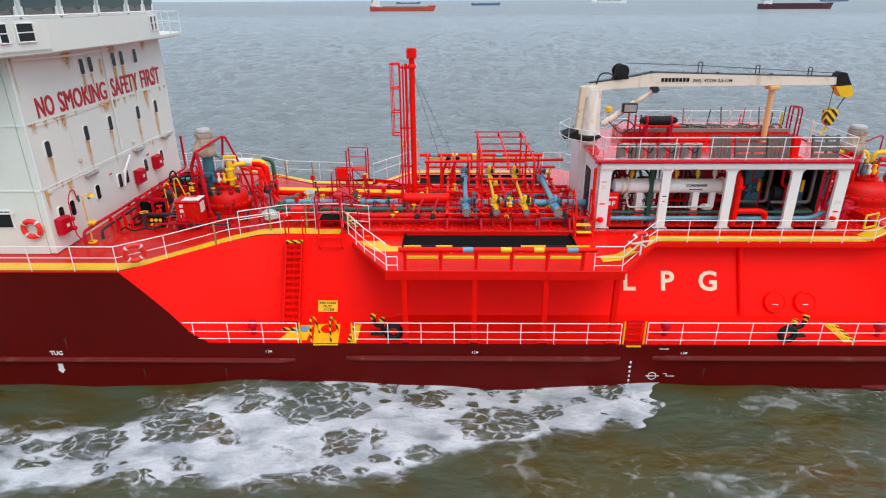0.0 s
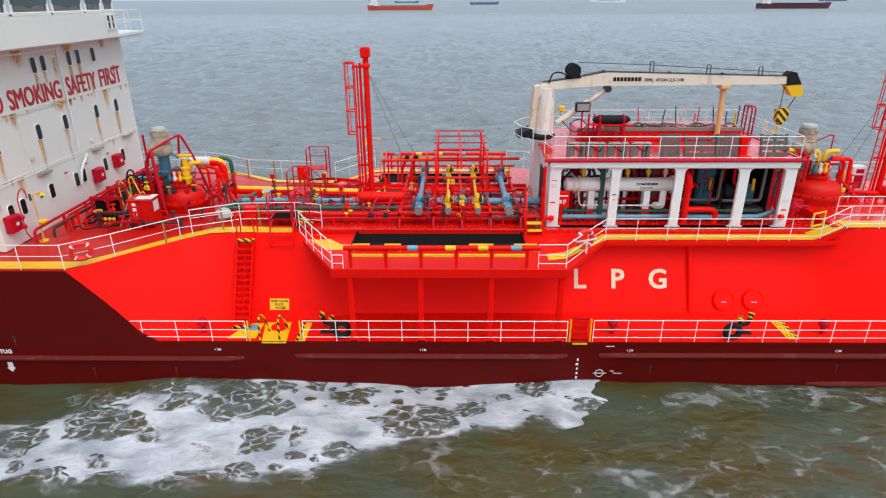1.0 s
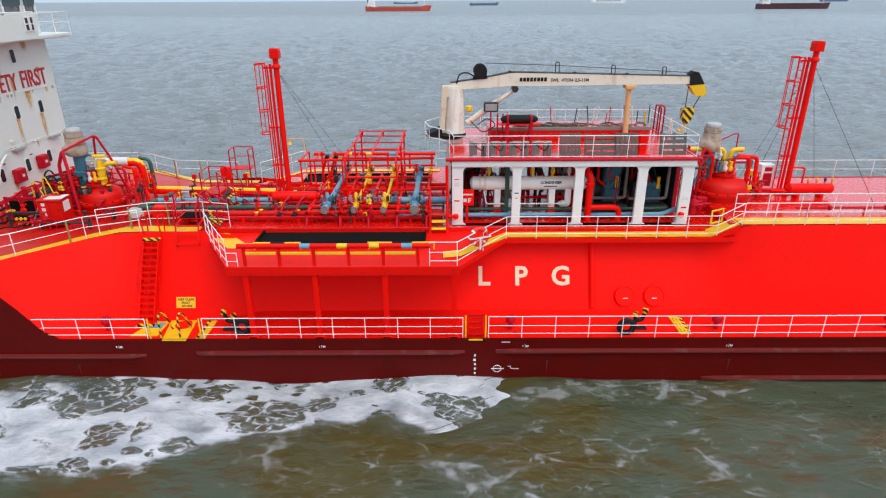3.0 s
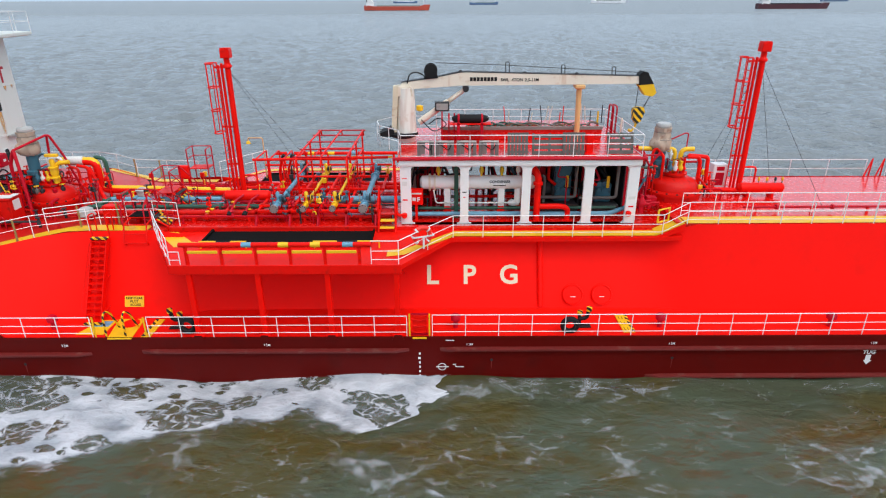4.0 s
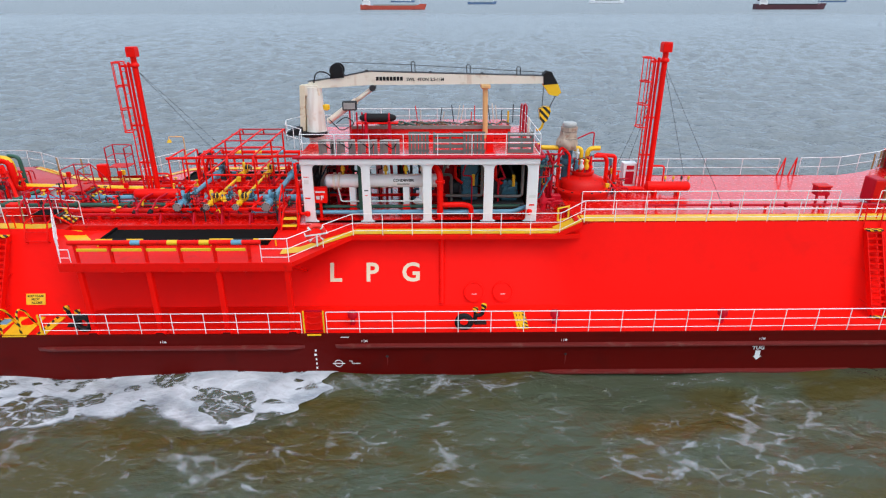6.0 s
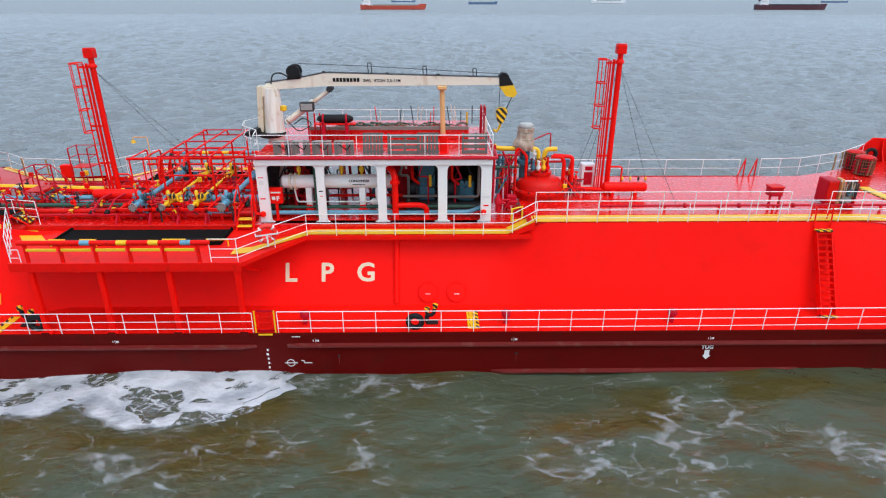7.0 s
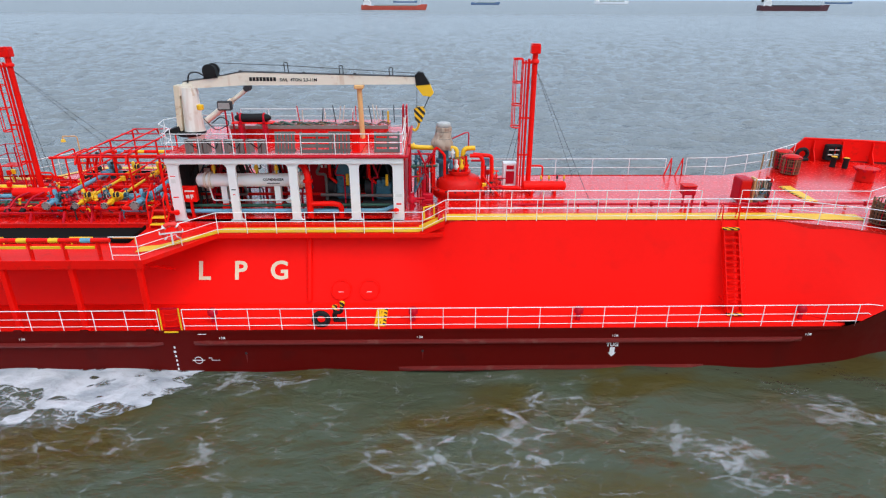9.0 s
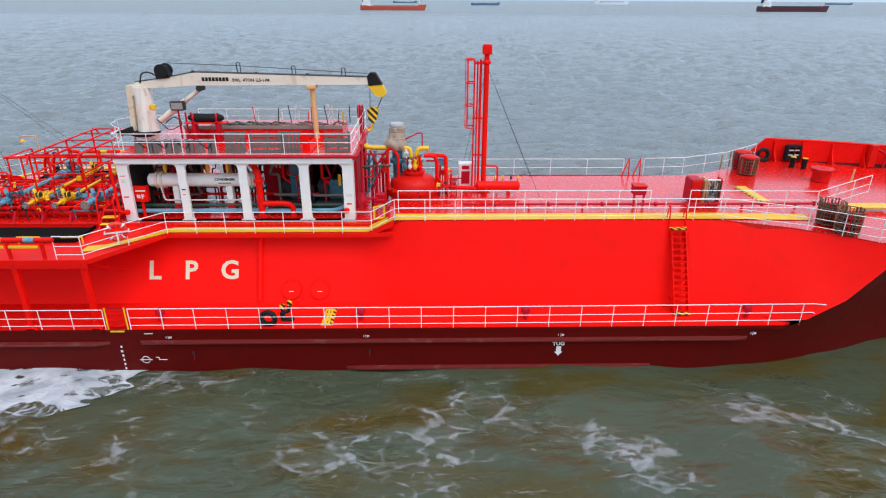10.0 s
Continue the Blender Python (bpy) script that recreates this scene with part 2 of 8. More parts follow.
def mesh_of(name, shape, material):
    me = bpy.data.meshes.new(name)
    me.from_pydata(shape.v, [], shape.f)
    me.polygons.foreach_set("use_smooth", shape.s)
    bm = bmesh.new()
    bm.from_mesh(me)
    bmesh.ops.recalc_face_normals(bm, faces=bm.faces)
    for e in bm.edges:
        if len(e.link_faces) == 2 and e.calc_face_angle() > 0.75:
            e.smooth = False
    bm.to_mesh(me)
    bm.free()
    me.materials.append(material)
    return me


def thing(name, label, category, group="", kind="", at=(0, 0, 0)):
    ob = new(name)
    ob.location = at
    ob.empty_display_size = 0.2
    return tagged(ob, label, category, group, kind)


def part(name, shape, material, parent, label=""):
    """One mesh under a thing or a part; the shape is in its thing's space."""
    ob = new(name, mesh_of(name, shape, material) if isinstance(shape, Shape) else shape)
    ob.parent = parent
    if label:
        ob["label"] = label
    return ob


def curve_at(table, x):
    """Values between the rows of a table, each row (x, values...)."""
    cols = np.array(table)
    return [float(np.interp(x, cols[:, 0], cols[:, i])) for i in range(1, cols.shape[1])]


def letters(name, text, size, material, m, parent, depth=0.01, spread=1.0, bold=0.0, narrow=1.0):
    """Raised lettering as a mesh; m puts its baseline's left end."""
    data = bpy.data.curves.new(name, "FONT")
    data.body, data.size, data.extrude, data.space_character, data.offset = text, size, depth, spread, bold
    data.resolution_u = 3
    ob = bpy.data.objects.new(name, data)
    scene.collection.objects.link(ob)
    me = bpy.data.meshes.new_from_object(ob.evaluated_get(bpy.context.evaluated_depsgraph_get()))
    bpy.data.objects.remove(ob)
    me.transform(m @ Matrix.Diagonal((narrow, 1, 1, 1)))
    me.materials.clear()
    me.materials.append(material)
    done = new(name, me)
    done.parent = parent
    return done


# ---- the sea ----
def swell(x, y):
    """Height of the water, in its own space."""
    return (0.10 * np.sin(0.42 * x + 0.25 * y + 0.4) * np.sin(0.13 * y - 0.07 * x + 1.0)
            + 0.07 * np.sin(0.75 * x - 0.55 * y + 2.0) * np.cos(0.21 * x + 0.3)
            + 0.05 * np.sin(0.36 * x + 1.15 * y + 0.7 * np.sin(0.3 * x)) + 0.03 * np.sin(1.7 * x + 0.9 * y + np.sin(0.8 * y)))


WAVES = []
random.seed(101)
for _ in range(22):
    length, heading = random.uniform(1.9, 5.2), random.gauss(-1.4, 0.5)
    WAVES.append((2 * math.pi / length * math.cos(heading), 2 * math.pi / length * math.sin(heading), random.uniform(0, 6.28), 0.0105 * length))


def chop(x, y):
    """Short wind waves on the open water beyond the ship, in groups."""
    z = sum(a * np.sin(kx * x + ky * y + p + 0.6 * np.sin(0.11 * x + 0.07 * y + p)) for kx, ky, p, a in WAVES)
    near, far = np.clip((y - 9) / 8, 0, 1), np.clip(1.25 - y / 420, 0, 1)
    return z * near * far * np.clip(1.5 - np.abs(x) / 420, 0, 1)


def graded(lo, hi, fine, far, grow=1.12):
    mid = list(np.arange(lo, hi, fine))
    step, up = fine, [mid[-1]]
    while up[-1] < far:
        step *= grow
        up.append(up[-1] + step)
    step, down = fine, [mid[0]]
    while down[-1] > -far:
        step *= grow
        down.append(down[-1] - step)
    return np.array(down[:0:-1] + mid + up[1:])


def sea_sheet():
    ys = graded(-16, 1.0, 0.25, 5000)
    ys = [y for y in ys if y < 9]
    step = 0.5
    while ys[-1] < 420:
        ys.append(ys[-1] + step)
        step = 0.5 if ys[-1] < 30 else step * 1.012
    while ys[-1] < 5000:
        step *= 1.12
        ys.append(ys[-1] + step)
    xs = np.unique(np.round(np.concatenate([graded(-170, 200, 0.75, 5000, 1.05), np.arange(-36, 52, 0.375)]), 3))
    X, Y = np.meshgrid(xs, np.array(ys))
    Z = swell(X, Y) * np.clip(1.6 - np.hypot(X, Y) / 400, 0.0, 1.0) + chop(X, Y)
    v = np.stack([X, Y, Z], -1).reshape(-1, 3)
    w, h = len(xs), len(ys)
    i = (np.arange(h - 1)[:, None] * w + np.arange(w - 1)[None, :]).reshape(-1)
    f = np.stack([i, i + 1, i + w + 1, i + w], -1)
    me = bpy.data.meshes.new("sea")
    me.from_pydata(v.tolist(), [], f.tolist())
    me.polygons.foreach_set("use_smooth", [True] * len(f))
    return me


def water_material():
    m, n, k, b = nodes_of("silty_sky_tinted_sea")
    tex = n.new("ShaderNodeTexCoord")

    def noise_at(scale, detail, stretch=(1, 1, 1), twist=0.0):
        mp = n.new("ShaderNodeMapping")
        mp.inputs["Scale"].default_value = stretch
        k.new(tex.outputs["Object"], mp.inputs["Vector"])
        t = n.new("ShaderNodeTexNoise")
        t.inputs["Scale"].default_value, t.inputs["Detail"].default_value, t.inputs["Distortion"].default_value = scale, detail, twist
        k.new(mp.outputs[0], t.inputs["Vector"])
        return t

    # olive and grey-green patches in the colour mimic reflections off wave slopes
    hue = noise_at(0.34, 8, (0.6, 1.2, 1), 0.5)
    mix = n.new("ShaderNodeMix")
    mix.data_type = "RGBA"
    mix.inputs["A"].default_value, mix.inputs["B"].default_value = (0.066, 0.054, 0.016, 1), (0.058, 0.070, 0.042, 1)
    spread = n.new("ShaderNodeMapRange")
    spread.inputs["From Min"].default_value, spread.inputs["From Max"].default_value = 0.40, 0.56
    k.new(hue.outputs["Fac"], spread.inputs["Value"])
    k.new(spread.outputs[0], mix.inputs["Factor"])
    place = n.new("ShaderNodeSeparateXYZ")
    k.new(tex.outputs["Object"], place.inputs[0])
    # base colour turns blue-grey away from the hull, painting in sky reflection
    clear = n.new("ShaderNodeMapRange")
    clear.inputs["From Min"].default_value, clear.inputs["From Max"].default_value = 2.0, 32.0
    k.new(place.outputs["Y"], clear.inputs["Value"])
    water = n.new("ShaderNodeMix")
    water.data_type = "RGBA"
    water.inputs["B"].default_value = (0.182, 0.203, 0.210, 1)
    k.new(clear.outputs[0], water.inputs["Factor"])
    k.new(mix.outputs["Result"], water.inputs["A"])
    def span(v, lo, hi, a=0.0, c=1.0):
        t = n.new("ShaderNodeMapRange")
        for key, val in (("From Min", lo), ("From Max", hi), ("To Min", a), ("To Max", c)):
            t.inputs[key].default_value = val
        k.new(v, t.inputs["Value"])
        return t.outputs[0]

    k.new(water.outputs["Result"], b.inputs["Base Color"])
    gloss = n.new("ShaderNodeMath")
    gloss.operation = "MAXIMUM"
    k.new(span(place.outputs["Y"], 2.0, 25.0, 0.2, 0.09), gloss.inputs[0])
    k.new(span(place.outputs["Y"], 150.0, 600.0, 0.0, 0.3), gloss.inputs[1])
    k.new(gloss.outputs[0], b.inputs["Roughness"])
    b.inputs["IOR"].default_value = 1.333
    total = None
    for scale, detail, stretch, twist, gain in ((0.10, 2, (0.9, 1.1, 1), 0.0, 0.8), (0.30, 4, (1.0, 1.15, 1), 0.1, 0.85), (0.66, 4, (0.8, 1.25, 1), 0.3, 0.76), (1.6, 3, (0.6, 1.5, 1), 0.1, 0.34), (5.0, 2, (0.6, 1.4, 1), 0.1, 0.035)):
        t = noise_at(scale, detail, stretch, twist)
        g = n.new("ShaderNodeMath")
        g.operation = "MULTIPLY_ADD"
        k.new(t.outputs["Fac"], g.inputs[0])
        if scale in (1.6, 5.0):
            # the short wind ripples lie on the open water, not in the lee of the hull
            k.new(span(place.outputs["Y"], 2.0, 14.0, 0.3 * gain, gain), g.inputs[1])
        else:
            g.inputs[1].default_value = gain
        if total:
            k.new(total.outputs[0], g.inputs[2])
        else:
            g.inputs[2].default_value = 0
        total = g
    rise = n.new("ShaderNodeBump")
    rise.inputs["Distance"].default_value = 1.0
    k.new(span(place.outputs["Y"], 2.0, 22.0, 0.26, 0.85), rise.inputs["Strength"])
    k.new(total.outputs[0], rise.inputs["Height"])
    k.new(rise.outputs[0], b.inputs["Normal"])
    return m


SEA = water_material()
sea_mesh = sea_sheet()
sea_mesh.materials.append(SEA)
sea = tagged(new("water", sea_mesh), "choppy olive-grey silty sea with small waves, blued far out for sky reflection", "sea", kind="structure")

# ---- the tanker: hull, sloping tank sides, decks ----
MID = 6.5
SHEER = [(-46, 4.4), (-17.45, 4.4), (-16.66, 3.59), (-16.02, 2.89), (-15.5, 2.2), (-15.2, 1.9), (-14.9, 1.74), (-14.4, 1.68), (23.9, 1.70), (24.57, 1.74), (25.1, 1.9), (25.53, 2.11), (26.43, 2.69), (27.55, 3.76), (28.4, 4.7), (42, 5.4)]
DECK_SIDE = [(-46, 1.6), (-40, 0.3), (-30, 0.0), (24.5, 0.0), (28, 0.25), (32, 1.1), (36, 2.7), (39.5, 4.7), (42, 6.5)]
WATER_SIDE = [(-46, 3.0), (-38, 0.8), (-28, 0.0), (20.5, 0.0), (23.3, 0.25), (25.75, 0.65), (30, 1.85), (34, 3.5), (37.5, 5.4), (39.2, 6.5)]


def hull_shape(side):
    """One side of the hull as stations from stern to bow; side 0 stands towards y = 0."""
    rows, s = [], Shape()
    xs = sorted(set([x for x, _ in SHEER] + [x for x, _ in WATER_SIDE] + list(np.arange(-46, 40, 1.5))))
    for x in xs:
        top, deck, low = curve_at(SHEER, x)[0], curve_at(DECK_SIDE, x)[0], curve_at(WATER_SIDE, min(x, 39.2))[0]
        row = []
        for u in (0.0, 0.12, 0.25, 0.5, 0.75, 0.95, 1.0):
            z = -2.5 + (top + 2.5) * u
            full = 1.7 if x < 24.5 else top
            w = min(1.0, max(0.0, z / full)) ** 1.5
            y = low + (deck - low) * w
            row.append((x, y if side == 0 else 2 * MID - y, z))
        rows.append(row)
    return s.grid(rows)


tanker = thing("tanker_ship", "red and maroon gas tanker ship under way", "ship")
part("hull_side", hull_shape(0), MAROON, tanker, "maroon hull side with rubbing strakes")
part("hull_side", hull_shape(1), MAROON, tanker)

# top and foot of the sloping red tank side: x, y, z of the top edge, then x, y, z of the foot
SIDE = [(-17.45, 0.0, 4.42, -17.45, 0.0, 4.39), (-16.9, 0.28, 4.50, -16.66, 0.01, 3.57), (-16.2, 0.85, 4.56, -16.02, 0.01, 2.87), (-15.3, 1.6, 4.6, -15.4, 0.02, 2.08),
        (-14.5, 2.3, 4.62, -14.9, 0.1, 1.69), (-13.6, 2.85, 4.62, -14.0, 0.9, 1.69), (-12.7, 2.95, 4.64, -13.0, 1.6, 1.69), (-10.3, 2.8, 4.72, -10.3, 1.65, 1.69),
        (-9.2, 2.75, 4.6, -9.3, 1.68, 1.69), (-8.2, 3.35, 4.3, -8.3, 2.1, 1.69), (0.0, 3.35, 4.3, 0.0, 2.15, 1.69), (8.6, 3.35, 4.3, 8.8, 2.12, 1.69), (9.2, 3.1, 4.5, 9.6, 1.95, 1.69),
        (10.2, 2.66, 4.92, 10.6, 1.68, 1.69), (16.0, 2.65, 4.95, 16.0, 1.65, 1.69), (21.5, 2.65, 4.93, 21.5, 1.6, 1.69), (22.8, 2.62, 4.88, 23.2, 1.2, 1.69), (24.0, 2.35, 4.83, 24.4, 0.35, 1.72),
        (25.0, 1.95, 4.8, 25.1, 0.04, 1.93), (26.6, 1.1, 4.8, 26.43, 0.08, 2.70), (27.4, 0.45, 4.8, 27.55, 0.21, 3.76), (28.3, 0.32, 4.78, 28.4, 0.30, 4.68)]


FAR_RIM = [(9, 9.6), (10, 9.05), (23.5, 9.15), (25.2, 9.9), (27, 11.0), (28.3, 12.66)]


def tank_side(flip):
    s, rows = Shape(), []
    fine = []
    for a, b in zip(SIDE, SIDE[1:]):
        k = max(1, int((b[0] - a[0]) / 0.8))
        fine += [tuple(a[i] + (b[i] - a[i]) * j / k for i in range(6)) for j in range(k)]
    fine.append(SIDE[-1])
    for tx, ty, tz, fx, fy, fz in fine:
        row = []
        for j in range(7):
            u = j / 6
            y = fy + (ty - fy) * u
            if flip:
                rim = curve_at(FAR_RIM, tx)[0] if tx > 9 else 2 * MID - ty
                y = (2 * MID - fy) + (rim - (2 * MID - fy)) * u
            row.append((fx + (tx - fx) * u, y, fz + (tz - fz) * u))
        rows.append(row)
    return s.grid(rows)


part("tank_side", tank_side(False), RED_SIDE, tanker, "sloping bright red tank side")
part("tank_side", tank_side(True), RED_SIDE, tanker)
part("main_deck", Shape().slab([(-16.6, 0.04), (-15.2, 0.02), (24.2, 0.02), (24.7, 0.3), (24.7, 3.2), (-16.6, 3.2)], 1.60, 1.69), RED_PLAT, tanker, "red painted side deck")
part("main_deck", Shape().slab([(-15.2, 13 - 3.2), (24.4, 13 - 3.2), (24.4, 12.98), (-15.2, 12.98)], 1.60, 1.69), RED_DECK, tanker)

FAR = 9.65
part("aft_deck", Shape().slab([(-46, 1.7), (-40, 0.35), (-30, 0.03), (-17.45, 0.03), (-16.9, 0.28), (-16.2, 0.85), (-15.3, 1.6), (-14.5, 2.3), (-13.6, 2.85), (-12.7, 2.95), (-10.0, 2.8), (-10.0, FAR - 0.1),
                               (-12.7, FAR), (-14.5, 13 - 2.3), (-16.2, 13 - 0.85), (-17.45, 12.97), (-30, 12.97), (-40, 12.7), (-46, 11.3)], 4.30, lambda x, y: 4.42 + 0.2 * min(1, max(0, (x + 17.4) / 4))), RED_AFT, tanker, "dirty red aft deck, darkened where the house blocks the sky")
part("trunk_deck", Shape().slab([(-10.0, 3.35), (9.5, 3.35), (9.5, FAR), (-10.0, FAR)], 4.2, 4.62), RED_DECK, tanker, "red tank deck under the pipes")
part("fore_deck", Shape().slab([(9.5, 2.95), (10.2, 2.67), (16, 2.66), (22.8, 2.64), (25.0, 1.96), (26.6, 1.12), (27.4, 0.47), (28.3, 0.33), (32, 1.12), (36, 2.72), (39.5, 4.72), (41.8, 6.5), (39.5, 8.28), (36, 10.28), (32, 11.88), (28.3, 12.67),
                                (27, 11.0), (25.2, 9.9), (23.5, 9.15), (9.5, 9.05)], 4.5, lambda x, y: 4.94 - 0.1 * min(1, max(0, (x - 22) / 4))), RED_DECK, tanker, "wet glossy red fore deck")
part("manifold_platform", Shape().slab([(-10.2, 2.9), (-10.1, 2.6), (-8.6, 0.07), (-0.75, 0.07), (1.0, 2.55), (8.95, 2.55), (9.7, 2.62), (9.7, 3.6), (-10.2, 3.6)], 4.30, 4.46), RED_PLAT, tanker, "red platform deck beside the pipes")
part("platform_edge", Shape().box(-8.62, -0.73, 0.0, 0.068, 4.17, 4.50, 0.01), RED, tanker)

HAZ, hn, hk, hb = nodes_of("yellow_black_stripes")
_t = hn.new("ShaderNodeTexCoord")
_w = hn.new("ShaderNodeTexWave")
_w.wave_type, _w.bands_direction = "BANDS", "DIAGONAL"
_w.inputs["Scale"].default_value = 2.2
_r = hn.new("ShaderNodeValToRGB")
_r.color_ramp.interpolation = "CONSTANT"
_r.color_ramp.elements[0].color, _r.color_ramp.elements[1].color = (0.85, 0.50, 0.01, 1), (0.015, 0.014, 0.013, 1)
_r.color_ramp.elements[1].position = 0.5
hk.new(_t.outputs["Object"], _w.inputs["Vector"])
hk.new(_w.outputs["Fac"], _r.inputs["Fac"])
hk.new(_r.outputs[0], hb.inputs["Base Color"])
hb.inputs["Roughness"].default_value = 0.5
MAROON_LIGHT = paint("worn_maroon_strake_paint", (0.15, 0.013, 0.011), 0.4, spec=0.4, vary=0.2, dirty=0.3, dirt=(0.25, 0.15, 0.12))
YELLOW_DECK = paint("yellow_walkway_paint", (0.83, 0.48, 0.015), 0.35, vary=0.12, scale=1.2, dirty=0.35, dirt=(0.5, 0.18, 0.03))
TAN = paint("tan_wicker", (0.17, 0.07, 0.032), 0.85, vary=0.35, scale=4, dirty=0.4, dirt=(0.12, 0.07, 0.04))
# rope brown darkened to paint the shade inside the baskets
ROPE_SHADED = paint("shaded_rope", (0.055, 0.03, 0.018), 0.9, vary=0.4, scale=4, dirty=0.4)
WICKER = paint("pale_wicker", (0.33, 0.18, 0.09), 0.9, vary=0.35, scale=5, dirty=0.5, dirt=(0.22, 0.10, 0.05))
ROPE = paint("brown_rope_net", (0.20, 0.11, 0.055), 0.9, vary=0.35, scale=4, dirty=0.4)
MESH_GREY = paint("grey_stowed_gear", (0.16, 0.15, 0.14), 0.7, vary=0.35, scale=3, dirty=0.4)
PLASTIC = paint("white_plastic_sheet", (0.7, 0.7, 0.68), 0.5, vary=0.15, scale=4, dirty=0.2)


# ---- hull fittings ----
def strake(x0, x1, z):
    s, rows = Shape(), []
    for x in [x0, x0 + 0.5] + list(np.linspace(x0 + 1.5, x1 - 1.5, 12)) + [x1 - 0.5, x1]:
        y = curve_at(DECK_SIDE, x)[0]
        out = 0.13 if x0 + 0.4 < x < x1 - 0.4 else 0.0
        rows.append([(x, y + 0.01, z - 0.12), (x, y - out, z - 0.05), (x, y - out - 0.01, z), (x, y - out, z + 0.045), (x, y + 0.01, z + 0.075)])
    return s.grid(rows, False)


for x0, x1, z in ((-30.0, -11.9, 1.05), (-10.1, -0.55, 1.17), (0.55, 23.0, 1.22), (8.0, 19.5, 0.06)):
    part("rubbing_strake", strake(x0, x1, z), MAROON_LIGHT, tanker, "worn steel rubbing strake")
for x, z in ((-19.88, 1.86), (-17.35, 0.59), (-14.41, 0.63), (8.9, 0.8), (2.4, 0.75)):
    port = part("discharge_port", Shape().lathe((x, -0.004, z), [(0.05, 0.01), (0.05, -0.012), (0.0, -0.012)], "y", 12), DARK, tanker, "dark round discharge opening")
    part("stain", Shape().plate([(x - 0.02, z - 0.05), (x + 0.025, z - 0.05), (x + 0.012, z - 0.3), (x - 0.006, z - 0.42)], 0.004, "y", -0.006), MAROON_LIGHT, port, "pale run below the opening")
part("deck_edge", Shape().box(-14.9, 24.3, -0.02, 0.03, 1.60, 1.72), MAROON, tanker)
for k in range(6):
    x = 1.6 + 7.2 * (k - 2)
    for dx, w, h in ((-0.13, 0.03, 0.09), (-0.02, 0.02, 0.16), (0.06, 0.05, 0.09), (0.13, 0.05, 0.09)):
        part("frame_mark", Shape().box(x + 0.7 * (dx - w / 2), x + 0.7 * (dx + w / 2), -0.012, 0.01, 1.40 - h * 0.4, 1.40 + h * 0.4), WHITE, tanker, "small white painted frame mark")
for i in range(7):
    z = 1.02 - 0.185 * i
    s = Shape().box(-0.21 - (0.03 if i == 1 or i == 6 else 0), -0.15, -0.008, 0.01, z - 0.045, z + 0.04)
    part("draught_mark", s, WHITE, tanker, "white draught mark")
s = Shape().torus((0.62, -0.004, 0.46), 0.14, 0.012, "y", 24, 4)
s.box(0.40, 0.86, -0.012, 0.01, 0.45, 0.475).box(1.0, 1.12, -0.012, 0.01, 0.55, 0.57).box(1.1, 1.12, -0.012, 0.01, 0.45, 0.57).box(1.1, 1.4, -0.012, 0.01, 0.45, 0.47)
part("load_line", s, WHITE, tanker, "white load line ring and marks")
part("deck_line", Shape().box(0.75, 1.05, -0.012, 0.01, 1.55, 1.58), WHITE, tanker)
for x in (15.95, -20.3):
    z = 0.95 if x > 0 else 1.22
    letters("tug_mark", "TUG", 0.22, WHITE, pose(x - 0.24, -0.01 + curve_at(DECK_SIDE, x)[0], z, 90), tanker, 0.004, 1.0, 0.008)
    z = 0.95 if x > 0 else 0.9
    s = Shape().plate([(x - 0.09, z - 0.05), (x + 0.09, z - 0.05), (x + 0.09, z - 0.28), (x + 0.15, z - 0.28), (x, z - 0.45), (x - 0.15, z - 0.28), (x - 0.09, z - 0.28)], 0.012, "y", -0.012)
    part("tug_arrow", s, WHITE, tanker, "white painted arrow pointing down")
part("water_pipe_trace", Shape().tube([(4.42, 3.24, 4.28), (4.42, 2.12, 1.8)], 0.11, 12), RED_SIDE, tanker, "red stiffener on the tank side")
for x in (5.66, 6.78):
    y = 2.15 + (2.17 - 1.69) * 0.46
    m = Matrix.Translation((x, y - 0.03, 2.17)) @ Euler((radians(65.3), 0, 0)).to_matrix().to_4x4()
    s = Shape().lathe((0, 0, 0), [(0.40, -0.08), (0.40, 0.10), (0.385, 0.13), (0.35, 0.13), (0.335, 0.10), (0.0, 0.10)], "z", 28)
    s.v = [tuple(m @ Vector(p)) for p in s.v]
    disc = part("manhole_cover", s, RED_SIDE, tanker, "round red bolted manhole cover")
    bar = Shape().box(-0.10, 0.10, -0.095, -0.075, 0.10, 0.104)
    bar.v = [tuple(m @ Vector(p)) for p in bar.v]
    part("label_bar", bar, WHITE, disc)
for ch, x in (("L", 0.0), ("P", 1.42), ("G", 2.84)):
    ob = letters("letter", ch, 1.02, LETTER, pose(x, 2.15 + (2.57 - 1.69) * 0.465 - 0.03, 2.57, 65.0), tanker, 0.008, 1.0, 0.024)

# platform posts, braces and edge fittings
for x in (-8.0, -5.65, -3.28, -0.93):
    s = Shape().box(x - 0.09, x + 0.09, 0.06, 0.24, 1.69, 4.22, 0.015)
    s.box(x - 0.2, x + 0.2, 0.02, 0.3, 1.69, 1.78, 0.02)
    part("platform_post", s, RED_SIDE, tanker)
    part("post_foot", Shape().plate([(x - 0.22, 1.62), (x + 0.22, 1.62), (x + 0.12, 1.8), (x - 0.12, 1.8)], 0.03, "y", -0.045), MAROON, tanker, "maroon foot plate of the post")
    part("platform_brace", Shape().tube([(x + 0.1, 0.3, 4.2), (x + 0.1, 2.6, 3.0)], 0.045, 6), RED, tanker)
for x in (-7.0, -6.3, -4.6, -3.0, -2.2, -1.6):
    part("scupper", Shape().tube([(x, 0.3, 4.3), (x, 0.3, 4.08)], 0.09, 8), DARK, tanker)

